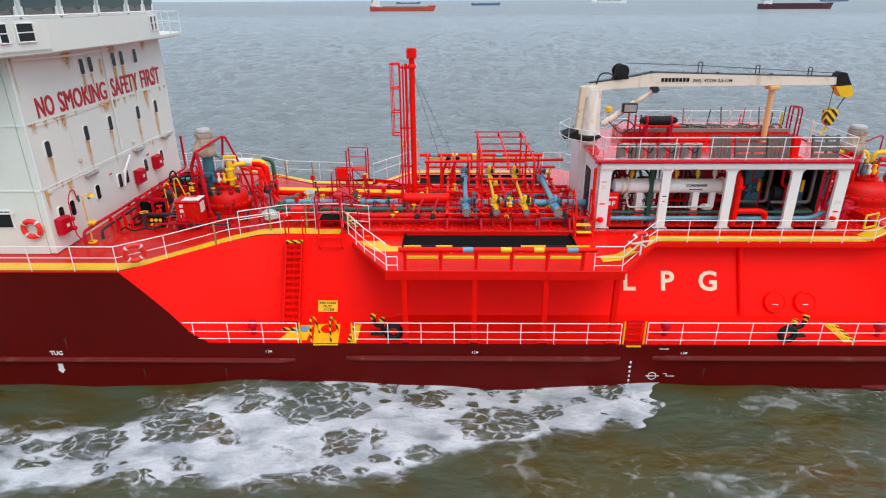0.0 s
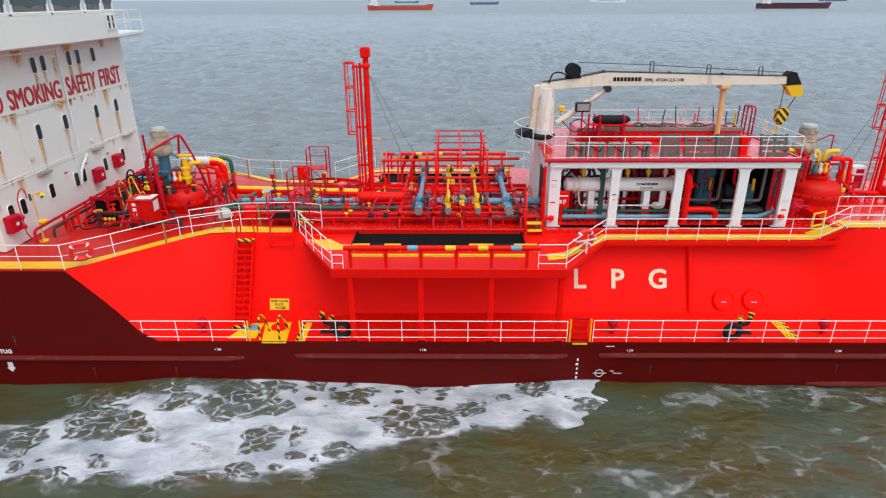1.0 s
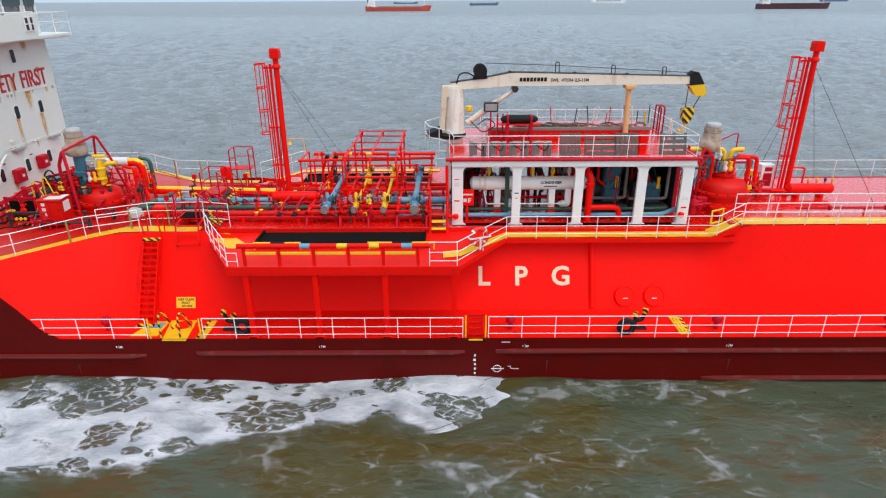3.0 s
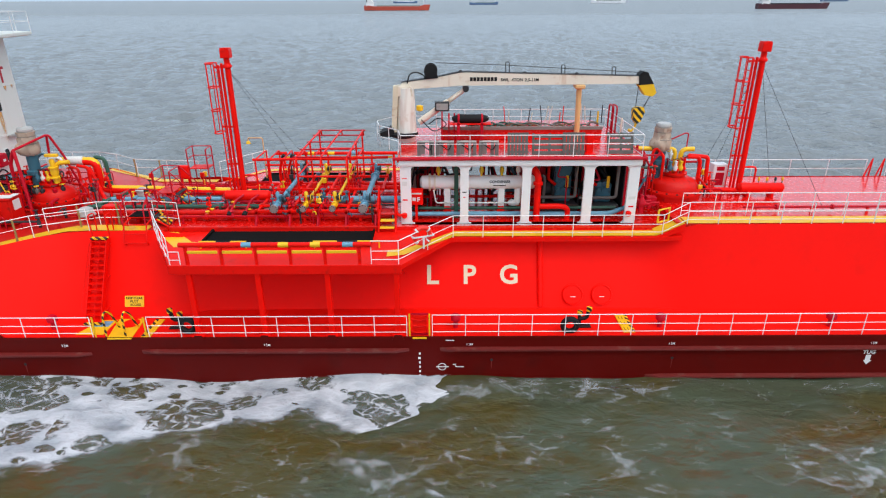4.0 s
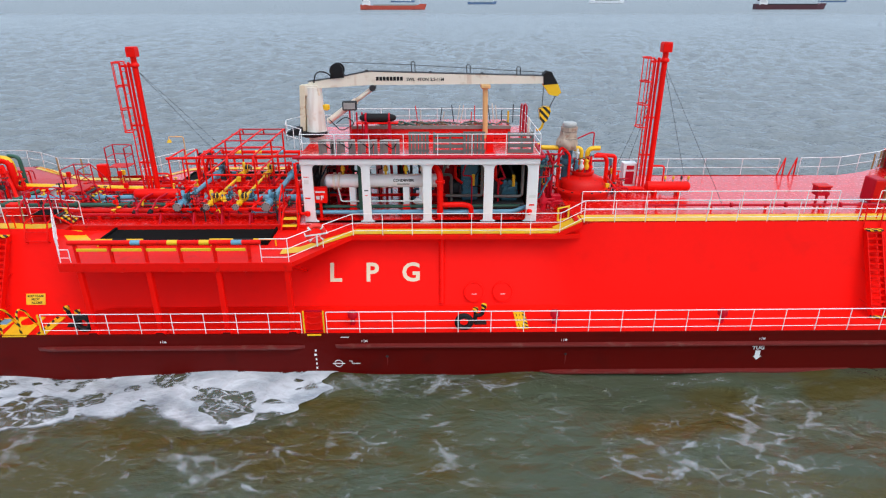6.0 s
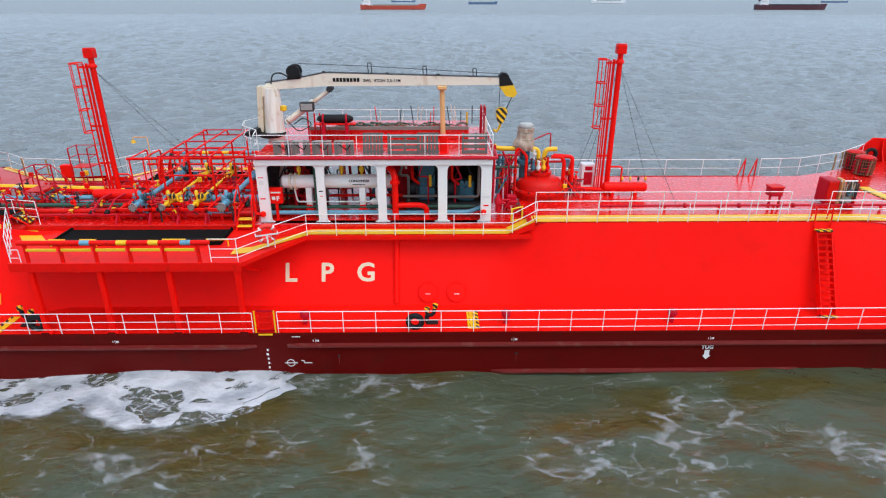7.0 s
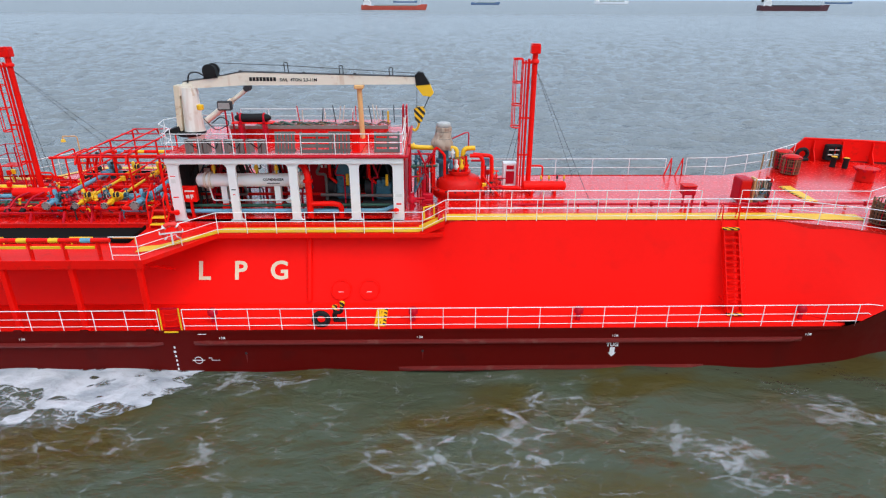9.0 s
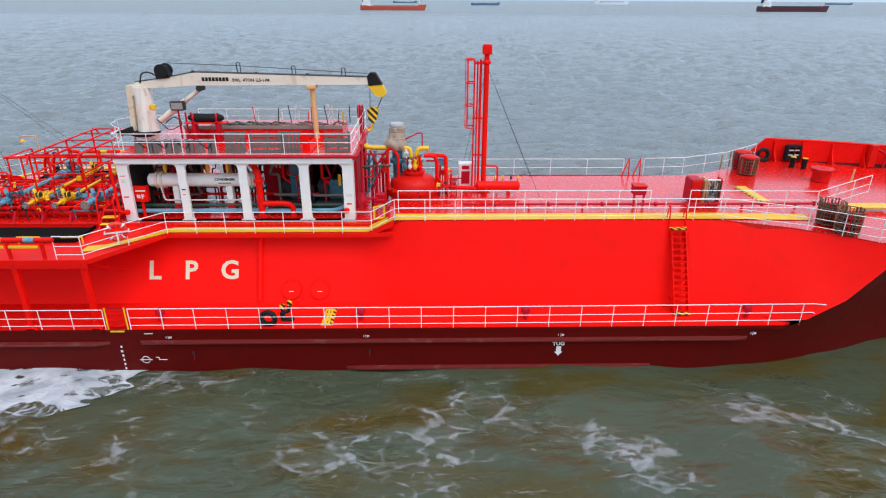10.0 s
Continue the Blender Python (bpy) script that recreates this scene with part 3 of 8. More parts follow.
fender_rail = thing("hose_rail", "red hose rail with yellow and blue bands on the platform edge", "rail", "hose rails")
part("pipe", Shape().tube([(-8.15, 0.1, 5.21), (-1.72, 0.1, 5.21)], 0.085, 10), RED, fender_rail)
for x0, x1, mat in ((-6.05, -5.72, BLUE), (-4.82, -4.48, YELLOW), (-3.75, -3.42, YELLOW), (-2.68, -2.33, BLUE)):
    part("band", Shape().tube([(x0, 0.1, 5.21), (x1, 0.1, 5.21)], 0.09, 10), mat, fender_rail, "painted colour band")
for x in (-7.95, -6.78, -5.62, -4.46, -3.30, -2.14):
    part("post", Shape().box(x - 0.05, x + 0.05, 0.06, 0.16, 4.46, 5.16, 0.01), RED, fender_rail)
for x0, x1 in zip((-7.9, -6.73, -5.57, -4.41, -3.25), (-6.83, -5.67, -4.51, -3.35, -2.19)):
    part("stripe", Shape().box(x0 + 0.03, x1 - 0.03, 0.0, 0.05, 4.93, 5.03, 0.01), YELLOW, fender_rail, "yellow bar")
copy_thing(fender_rail, pose(-9.87, 13.0, 0, 0, 0, 180))
tray = thing("drip_tray", "black drip tray with low coaming on the platform", "tray", "drip trays")
part("grating", Shape().box(-8.12, -2.0, 1.75, 3.15, 4.46, 4.53, 0.01), PITCH, tray)
part("coaming", Shape().box(-8.2, -1.95, 1.68, 1.75, 4.46, 4.60, 0.01).box(-8.2, -8.12, 1.75, 3.2, 4.46, 4.60).box(-2.0, -1.95, 1.75, 3.2, 4.46, 4.60), PITCH, tray)
copy_thing(tray, pose(-10.1, 13.0, 0, 0, 0, 180))
for x0, x1 in ((-8.1, -6.4), (-4.0, -1.6)):
    g = thing("guard_bar", "yellow and black low guard bar on the platform", "bar", "guard bars")
    for a, b, mat in ((0.0, 0.36, YELLOW), (0.36, 0.66, BLACK), (0.66, 1.0, YELLOW)):
        part("bar", Shape().tube([(x0 + (x1 - x0) * a, 1.6, 4.72), (x0 + (x1 - x0) * b, 1.6, 4.72)], 0.035, 8), mat, g)
    for x in (x0 + 0.03, x1 - 0.03):
        part("leg", Shape().tube([(x, 1.6, 4.46), (x, 1.6, 4.72)], 0.03, 8), YELLOW, g)
part("far_platform", Shape().slab([(-10.2, 10.1), (-8.6, 12.93), (-0.75, 12.93), (1.0, 10.45), (8.95, 10.45), (9.7, 10.3), (9.7, 9.4), (-10.2, 9.4)], 4.30, 4.46), RED_DECK, tanker, "red platform deck beside the pipes")
# darker red stands in for shade on the step below the manifold
part("coaming_step", Shape().box(-9.9, -1.2, 3.26, 3.36, 4.46, 4.66, 0.02), RED_WORN_SHADED, tanker)


def ribbon(name, pts, width, material, label, lift=0.02):
    """A painted strip on a deck along pts (x, y, z), widened towards +y."""
    s, rows = Shape(), []
    for x, y, z in pts:
        rows.append([(x, y, z + lift), (x, y + width, z + lift)])
    return part(name, s.grid(rows, False), material, tanker, label)


ribbon("walkway_stripe", [(-30, 0.12, 4.42), (-17.5, 0.12, 4.42), (-16.9, 0.38, 4.46), (-16.2, 0.95, 4.49), (-15.3, 1.7, 4.55), (-14.5, 2.4, 4.58), (-13.6, 2.92, 4.62), (-12.7, 3.0, 4.63), (-10.6, 2.95, 4.63)], 0.6, YELLOW_DECK, "worn yellow walkway stripe")
part("walkway_stripe", Shape().slab([(-10.15, 3.24), (-9.95, 2.75), (-9.1, 1.72), (-8.22, 1.72), (-8.22, 2.2), (-8.62, 2.2), (-9.55, 3.24)], 4.462, 4.472), YELLOW_DECK, tanker, "worn yellow walkway stripe")
ribbon("walkway_stripe", [(-1.3, 0.75, 4.47), (-0.7, 0.9, 4.47), (0.4, 1.95, 4.47), (1.1, 2.65, 4.47), (8.8, 2.65, 4.47)], 0.55, YELLOW_DECK, "worn yellow walkway stripe")
part("ramp", Shape().add([(8.7, 2.57, 4.46), (9.75, 2.62, 4.94), (9.75, 3.5, 4.94), (8.7, 3.5, 4.46), (8.7, 2.57, 4.3), (9.75, 2.62, 4.72), (9.75, 3.5, 4.7), (8.7, 3.5, 4.3)],
                       [(0, 1, 2, 3), (4, 7, 6, 5), (0, 4, 5, 1), (3, 2, 6, 7), (0, 3, 7, 4), (1, 5, 6, 2)]), RED, tanker, "red ramp between two deck levels")
ribbon("walkway_stripe", [(8.75, 2.63, 4.485), (9.75, 2.68, 4.945)], 0.7, YELLOW_DECK, "worn yellow walkway stripe")
ribbon("walkway_stripe", [(9.8, 2.68, 4.945), (22.5, 2.72, 4.945), (24.0, 2.76, 4.90), (26.3, 2.8, 4.845)], 0.72, YELLOW_DECK, "worn yellow walkway stripe")
part("deck_mark", Shape().slab([(25.4, 7.4), (25.85, 7.4), (25.8, 5.15), (25.45, 5.15)], 4.86, 4.885), YELLOW_DECK, tanker, "worn yellow deck mark")
part("deck_mark", Shape().slab([(25.26, 7.3), (25.4, 7.4), (25.45, 5.15), (25.33, 5.15)], 4.86, 4.889), HAZ, tanker, "striped deck mark")
ribbon("walkway_stripe", [(-16.9, 12.4, 4.46), (-15.0, 11.0, 4.55), (-13.0, 9.6, 4.63), (-10.2, 9.5, 4.63)], 0.42, YELLOW_DECK, "worn yellow walkway stripe")
ribbon("walkway_stripe", [(-10.0, 9.9, 4.47), (-8.6, 11.9, 4.47), (-8.0, 12.1, 4.47), (-1.5, 12.1, 4.47)], 0.4, YELLOW_DECK, "worn yellow walkway stripe")


# ---- railings ----
def railing(pts, height, bars, material=None, spacing=1.2, r=0.017, label="white painted steel deck railing with three bars", group="deck railings", lean=0.0):
    """A railing along base points, with posts at even steps and bars at shares of the height."""
    material = material or WHITE
    g = thing("railing", label, "railing", group)
    P = [Vector(p) for p in pts]
    for share in bars:
        s = Shape().tube([p + Vector((0, 0, height * share)) for p in P], r if share == 1 else r * 0.75, 6, 0.1)
        part("bar", s, material, g)
    for a, b in zip(P, P[1:]):
        n = max(1, round((b - a).length / spacing))
        for i in range(n + (1 if b is P[-1] else 0)):
            q = a.lerp(b, i / n)
            part("post", Shape().tube([q, q + Vector((0, 0, height))], r * 0.95, 6), material, g)
    return g


BARS = (1, 0.58, 0.22)
railing([(-15.35, 0.06, 1.69), (-11.75, 0.06, 1.69)], 0.80, BARS)
railing([(-9.75, 0.06, 1.69), (-0.62, 0.06, 1.69)], 0.82, BARS)
railing([(0.28, 0.06, 1.69), (12.0, 0.06, 1.69), (24.9, 0.08, 1.72)], 0.86, BARS)
rail_ends = thing("rail_end", "white rail bar running out to the rising hull edge", "railing", "deck railings")
for z in (2.58, 2.22):
    part("bar", Shape().tube([(24.9, 0.08, z), (25.3, 0.09, z), (25.75 if z > 2.4 else 25.4, 0.1, z - 0.06)], 0.016, 6, 0.1), WHITE, rail_ends)
for z in (2.49, 2.15):
    part("bar", Shape().tube([(-15.35, 0.06, z), (-15.75 if z > 2.4 else -15.5, 0.05, z)], 0.016, 6), WHITE, rail_ends)
railing([(-32, 0.08, 4.42), (-17.5, 0.08, 4.42), (-16.2, 0.9, 4.5), (-14.5, 2.34, 4.58), (-12.8, 3.0, 4.62)], 0.88, (1, 0.55), spacing=1.5)
railing([(-14.3, 2.9, 4.6), (-12.7, 3.65, 4.62), (-10.6, 3.75, 4.62), (-9.55, 3.5, 4.62)], 0.95, (1, 0.66, 0.33))
railing([(-10.25, 2.85, 4.55), (-9.5, 1.6, 4.47), (-8.58, 0.15, 4.46)], 0.95, (1, 0.55, 0.2), spacing=0.9)
railing([(-8.55, 0.1, 4.46), (-8.2, 0.1, 4.46)], 0.5, (1, 0.4), spacing=0.6)
railing([(-1.75, 0.12, 4.46), (-0.83, 0.12, 4.46), (0.12, 1.42, 4.46), (1.05, 2.6, 4.46), (8.9, 2.6, 4.46), (9.8, 2.64, 4.94), (22.6, 2.67, 4.94), (25.4, 1.72, 4.86), (27.3, 0.45, 4.85), (29.5, 0.75, 4.9)], 0.86, BARS)
railing([(9.9, 3.6, 4.95), (20.0, 3.6, 4.95)], 0.9, BARS, spacing=1.3)
railing([(21.6, 3.6, 4.95), (26.8, 3.6, 4.9), (29.8, 4.9, 5.2)], 0.9, BARS, spacing=1.3)
railing([(9.9, 9.15, 4.88), (20.6, 9.15, 4.88)], 0.85, (1, 0.5), spacing=1.8)
railing([(21.6, 9.15, 4.88), (23.6, 9.3, 4.88), (26.2, 10.4, 4.88), (28.7, 12.3, 4.88)], 0.88, (1, 0.5), spacing=1.2)
railing([(-32, 12.92, 4.42), (-17.5, 12.92, 4.42), (-16.2, 12.1, 4.5), (-14.5, 10.66, 4.58), (-11.2, 10.1, 4.62)], 0.9, (1, 0.55), spacing=1.5)
railing([(-10.2, 10.2, 4.5), (-8.58, 12.85, 4.46)], 0.95, (1, 0.55), spacing=0.9)
railing([(-1.7, 12.88, 4.46), (-0.8, 12.85, 4.46), (0.9, 10.45, 4.46), (1.6, 10.4, 4.46)], 0.9, (1, 0.55), spacing=0.9)


for x, y, z, h in ((-14.9, 2.0, 4.58, 0.85), (-12.0, 3.72, 4.62, 0.9), (-13.3, 3.35, 4.6, 0.9), (-13.2, 10.35, 4.6, 0.9), (-14.6, 10.7, 4.58, 0.9), (25.9, 10.2, 4.88, 0.8), (26.6, 10.75, 4.88, 0.85)):
    lash = thing("railing_post_wrap", "weathered ochre wrapping round a railing post", "wrapping", "post wrappings")
    part("wrap", Shape().tube([(x, y, z + 0.02), (x + 0.015, y, z + h * 0.5), (x, y, z + h)], 0.035, 8), OCHRE_WORN, lash)


# ---- tank side ladders, gates, fenders, signs ----
def side_ladder(x, foot, top):
    g = thing("side_ladder", "red steel ladder with striped end plates on the tank side", "ladder", "tank side ladders")
    f, t = Vector((0, foot[0], foot[1])), Vector((0, top[0], top[1]))
    for dx in (-0.28, 0.28):
        part("stringer", Shape().plate([(f.y - 0.1, f.z), (f.y + 0.16, f.z), (t.y + 0.16, t.z), (t.y - 0.1, t.z)], 0.03, "x", dx - 0.015), RED, g)
    part("middle_bar", Shape().tube([(0.04, f.y - 0.11, f.z), (0.04, t.y - 0.11, t.z)], 0.014, 6), RED, g)
    for dx in (-0.28, 0.28):
        for u in (0.12, 0.5, 0.9):
            q = f.lerp(t, u)
            part("standoff", Shape().tube([(dx, q.y, q.z), (dx, 1.69 + 0.4 * (q.z - 1.69), q.z)], 0.02, 6), RED, g)
    side = 1 if x > 0 else -1
    rail = part("handrail", Shape().tube([(side * 0.3, f.y + 0.1, f.z + 0.35), (side * 0.48, f.y + 0.2, f.z + 0.5), (side * 0.48, t.y + 0.02, t.z - 0.25), (side * 0.3, t.y, t.z - 0.1)], 0.013, 6, 0.1), RED, g)
    for u in (0.35, 0.65):
        q = f.lerp(t, u)
        part("bracket", Shape().tube([(side * 0.28, q.y, q.z), (side * 0.48, q.y + 0.12, q.z)], 0.012, 6), RED, rail)
    n = 14
    for i in range(n):
        q = f.lerp(t, (i + 0.5) / n)
        part("rung", Shape().box(-0.265, 0.265, q.y - 0.09, q.y + 0.15, q.z - 0.015, q.z + 0.015), RED, g)
    for q, dz in ((f, 0.05), (t, 0.0)):
        part("end_plate", Shape().box(-0.31, 0.31, q.y - 0.14, q.y + 0.04, q.z + dz - 0.03, q.z + dz + 0.03), HAZ, g, "yellow and black striped step")
    for dx in (-0.32, 0.32):
        part("hoop", Shape().tube([(dx, t.y + 0.1, t.z + 0.05), (dx - 0.04, t.y + 0.12, t.z + 0.85), (dx + 0.04, t.y + 0.42, t.z + 0.85), (dx, t.y + 0.44, t.z + 0.1)], 0.025, 6, 0.12), RED, g, "bent grab rail")
    g.location = (x, 0, 0)
    return g


side_ladder(-12.22, (1.0, 1.72), (2.6, 4.5))
side_ladder(20.8, (0.95, 1.72), (2.45, 4.68))

gate = thing("pilot_gate", "yellow pilot boarding gate with striped bent stanchions", "gate")
for x in (-11.24, -10.56):
    part("stanchion", Shape().tube([(x - 0.06, 0.1, 1.69), (x - 0.04, 0.1, 2.5), (x, 0.2, 2.66), (x + 0.06, 0.4, 2.5), (x + 0.1, 0.75, 1.69)], 0.035, 8, 0.12), HAZ, gate)
part("landing", Shape().slab([(-11.2, -0.08), (-10.35, -0.08), (-10.5, 1.35), (-11.45, 1.35)], 1.695, 1.72), YELLOW, gate, "yellow landing plate")
part("panel", Shape().slab([(-12.5, 0.25), (-11.5, 0.25), (-11.5, 1.3), (-12.1, 1.3)], 1.695, 1.705), YELLOW, gate, "yellow painted deck patch")
part("hatch_disc", Shape().lathe((-10.85, 1.0, 1.72), [(0.3, 0), (0.3, 0.03), (0, 0.035)], "z", 24), RED, gate, "round red hatch lid")
part("panel", Shape().box(-12.2, -11.6, 0.8, 1.2, 1.705, 1.715), BLUE, gate, "light blue painted deck patch")
part("post", Shape().tube([(-11.65, 0.06, 1.69), (-11.65, 0.06, 2.5)], 0.03, 6), YELLOW, gate)
part("post", Shape().tube([(-9.85, 0.06, 1.69), (-9.85, 0.06, 2.5)], 0.03, 6), YELLOW, gate)
chain_gate = thing("chain_gate", "gangway gap with striped posts and hanging chains", "gate")
for x in (-0.52, 0.18):
    part("post", Shape().tube([(x, 0.05, 1.69), (x, 0.05, 2.6)], 0.03, 8), YELLOW, chain_gate)
for z in (2.45, 2.2, 1.95):
    part("chain", Shape().tube([(-0.52 + 0.7 * u, 0.05, z - 0.1 * 4 * u * (1 - u)) for u in (0, 0.2, 0.4, 0.6, 0.8, 1)], 0.016, 6), RED, chain_gate)
part("sill", Shape().box(-0.42, 0.08, -0.06, 0.03, 1.66, 1.71), YELLOW, chain_gate, "yellow sill bar")
part("gate_panel", Shape().box(-0.42, 0.08, 0.12, 0.15, 1.78, 2.5, 0.01), RED, chain_gate, "red gate plate")
for z in (1.72, 2.53):
    part("frame_bar", Shape().box(-0.48, 0.14, 0.11, 0.16, z, z + 0.05), CRIMSON, chain_gate)
for x0, x1, y0, y1 in ((-10.05, -9.72, 0.05, 1.3), (7.12, 7.55, 0.25, 1.5)):
    w = thing("gangway_plank", "yellow plank with black edge stripes leaning on the side deck", "plank", "gangway planks")
    part("board", Shape().box(x0, x1, y0, y1, 1.70, 1.74, 0.008), YELLOW, w)
    e0 = x0 if x0 < 0 else x1 - 0.12
    part("edge", Shape().box(e0, e0 + 0.12, y0, y1, 1.741, 1.75), HAZ, w)
    for k in range(3 if x0 > 0 else 0):
        part("wording_bar", Shape().box(x0 + 0.08, x0 + 0.1, y0 + 0.1 + 0.4 * k, y0 + 0.34 + 0.4 * k, 1.741, 1.744).box(x0 + 0.2, x0 + 0.22, y0 + 0.12 + 0.4 * k, y0 + 0.3 + 0.4 * k, 1.741, 1.744), BLACK, w, "unreadable black wording")
    w.location = (0, 0, 0)


def tyre_fender(x, flip):
    g = thing("tyre_fender", "black tyre fender hung inside the rail by a black mooring fairlead", "fender", "tyre fenders")
    part("tyre", Shape().torus((x, 0.32, 2.03 if flip else 1.98), 0.245, 0.1, "y", 30, 12), BLACK, g)
    part("rim_bead", Shape().torus((x, 0.235, 2.03 if flip else 1.98), 0.19, 0.02, "y", 26, 6), DARK, g)
    d = -1 if flip else 1
    part("base", Shape().box(min(x + 0.4 * d, x + 0.85 * d), max(x + 0.4 * d, x + 0.85 * d), 0.6, 0.85, 1.69, 1.75, 0.02), BLACK, g)
    for pts in ([(x + 0.44 * d, 0.7, 1.72), (x + 0.4 * d, 0.7, 2.02), (x + 0.68 * d, 0.7, 2.06), (x + 0.74 * d, 0.7, 2.44)], [(x + 0.44 * d, 0.78, 1.72), (x + 0.44 * d, 0.78, 2.24)]):
        post = part("bollard", Shape().tube(pts, 0.07, 12, 0.1), BLACK, g)
        q = Vector(pts[-1])
        part("cap", Shape().lathe(tuple(q), [(0.095, -0.1), (0.1, 0.0), (0.1, 0.05), (0.0, 0.06)], "z", 16), HAZ, post, "yellow and black cap")
    return g


tyre_fender(-8.45, True)
tyre_fender(5.19, False)


def deck_vent(x):
    g = thing("deck_vent", "small dark red mushroom vent on the side deck", "vent", "deck vents")
    part("pipe", Shape().tube([(x, 0.7, 1.69), (x, 0.7, 2.0)], 0.09, 10), CRIMSON, g)
    part("head", Shape().lathe((x, 0.7, 1.98), [(0.1, 0), (0.18, 0.03), (0.18, 0.17), (0.12, 0.25), (0, 0.27)], "z", 14), CRIMSON, g)


for x in (-13.5, 1.12, 8.55, 14.75, 23.2):
    deck_vent(x)
sign = thing("warning_sign", "yellow warning sign with black lettering on the tank side", "sign")
tilt = math.degrees(math.atan2(2.85 - 1.65, 4.7 - 1.69))
base = pose(-11.37, 1.73, 2.03, 90 - tilt)
s = Shape().box(0, 0.72, 0, 0.42, -0.01, 0.012)
s.v = [tuple(base @ Vector(p)) for p in s.v]
part("board", s, YELLOW, sign)
for i, word in enumerate(("KEEP CLEAR", "PILOT", "ACCESS")):
    ob = letters("wording", word, 0.115, BLACK, base @ pose(0.05 if i == 0 else 0.2, 0.29 - 0.125 * i, 0.014), sign, 0.002, 1.0, 0.003)


def lifebuoy(m, bracket=False):
    g = thing("lifebuoy", "red ring lifebuoy with white bands", "lifebuoy", "lifebuoys")
    part("ring", Shape().torus((0, 0, 0), 0.29, 0.085, "y", 32, 10), ORANGE, g)
    for k in range(4):
        a = math.pi / 4 + k * math.pi / 2
        part("band", Shape().torus((0, 0, 0), 0.29, 0.09, "y", 4, 10, a - 0.1, a + 0.1), PLASTIC, g, "white reflective band")
    if bracket:
        part("bracket", Shape().box(-0.4, 0.4, -0.13, -0.1, -0.025, 0.025).box(-0.03, 0.03, -0.13, -0.1, -0.45, -0.025).box(-0.4, -0.36, -0.1, 0.1, -0.03, 0.03).box(0.36, 0.4, -0.1, 0.1, -0.03, 0.03), PLASTIC, g, "white bracket bars")
    g.matrix_world = m
    return g


lifebuoy(pose(-16.95, 0.30, 5.0, 8, 0, 30))
lifebuoy(pose(-21.0, 1.40, 5.42))
lifebuoy(pose(-0.05, 1.12, 5.12, 0, 0, 22), True)


# ---- accommodation block ----
house = thing("superstructure", "white accommodation block with rust streaks on the aft deck", "superstructure")
part("front_wall", Shape().box(-20.65, -20.4, 1.5, 12.1, 4.44, 11.3, 0.03), WHITE_WALL, house)
part("side_wall", Shape().box(-36, -20.66, 1.5, 1.7, 4.44, 11.3), WHITE_WALL, house)
part("far_side_wall", Shape().box(-36, -20.66, 11.9, 12.1, 4.44, 11.3), WHITE_WALL, house)
part("back_wall", Shape().box(-36.2, -36, 1.5, 12.1, 4.44, 11.3), WHITE_WALL, house)
for z in (6.75, 8.95):
    part("ledge", Shape().box(-20.4, -20.375, 1.48, 12.12, z, z + 0.02), WHITE_WALL, house)
    part("ledge", Shape().box(-30, -20.4, 1.47, 1.5, z, z + 0.025), WHITE, house)
part("corner_pipe", Shape().tube([(-20.36, 1.52, 11.2), (-20.36, 1.52, 6.8)], 0.03, 6), WHITE, house)
part("drain_pipe", Shape().tube([(-20.33, 6.9, 11.2), (-20.33, 6.9, 8.9), (-20.33, 6.9, 6.9)], 0.035, 6), WHITE, house)


def porthole(y, z, w=0.27, h=0.56):
    """A window with rounded ends in the front wall, with frame, glass and a rust run below."""
    def out(k):
        r = 0.09 + k
        return [(y + sy * (w / 2 - 0.09) + r * math.cos(radians(a0 + t)), z + sz * (h / 2 - 0.09) + r * math.sin(radians(a0 + t))) for sy, sz, a0 in ((1, 1, 0), (-1, 1, 90), (-1, -1, 180), (1, -1, 270)) for t in (0, 30, 60, 90)]

    win = part("porthole", Shape().plate(out(0.022), 0.05, "x", -20.4), WHITE, house)
    part("pane", Shape().plate(out(0.0), 0.012, "x", -20.356), GLASS, win, "dark window glass")
    return win


for y, z in ((5.38, 10.45), (5.96, 10.47), (7.67, 10.5), (8.32, 10.5), (9.47, 10.5), (10.5, 8.15), (8.8, 8.15), (6.47, 8.12), (4.73, 8.07), (2.36, 8.0), (2.2, 5.68), (2.87, 5.7), (4.61, 5.77), (6.3, 5.75), (6.85, 5.78), (8.6, 5.8), (10.2, 5.85)):
    porthole(y, z)
RUST, rn, rk, rb = nodes_of("rust_run_stain")
rb.inputs["Base Color"].default_value = (0.70, 0.37, 0.09, 1)
rb.inputs["Roughness"].default_value = 0.8
r_tex, r_fade, r_noise, r_map = rn.new("ShaderNodeTexCoord"), rn.new("ShaderNodeAttribute"), rn.new("ShaderNodeTexNoise"), rn.new("ShaderNodeMapping")
r_fade.attribute_name = "thickness"
r_map.inputs["Scale"].default_value = (1, 17, 1.3)
r_noise.inputs["Scale"].default_value, r_noise.inputs["Detail"].default_value = 1.0, 5
rk.new(r_tex.outputs["Object"], r_map.inputs["Vector"])
rk.new(r_map.outputs[0], r_noise.inputs["Vector"])
r_mul = rn.new("ShaderNodeMath")
r_mul.operation = "MULTIPLY"
r_mul.use_clamp = True
rk.new(r_fade.outputs["Fac"], r_mul.inputs[0])
r_gain = rn.new("ShaderNodeMapRange")
r_gain.inputs["From Min"].default_value, r_gain.inputs["From Max"].default_value, r_gain.inputs["To Max"].default_value = 0.28, 0.6, 1.9
rk.new(r_noise.outputs["Fac"], r_gain.inputs["Value"])
rk.new(r_gain.outputs[0], r_mul.inputs[1])
rk.new(r_mul.outputs[0], rb.inputs["Alpha"])


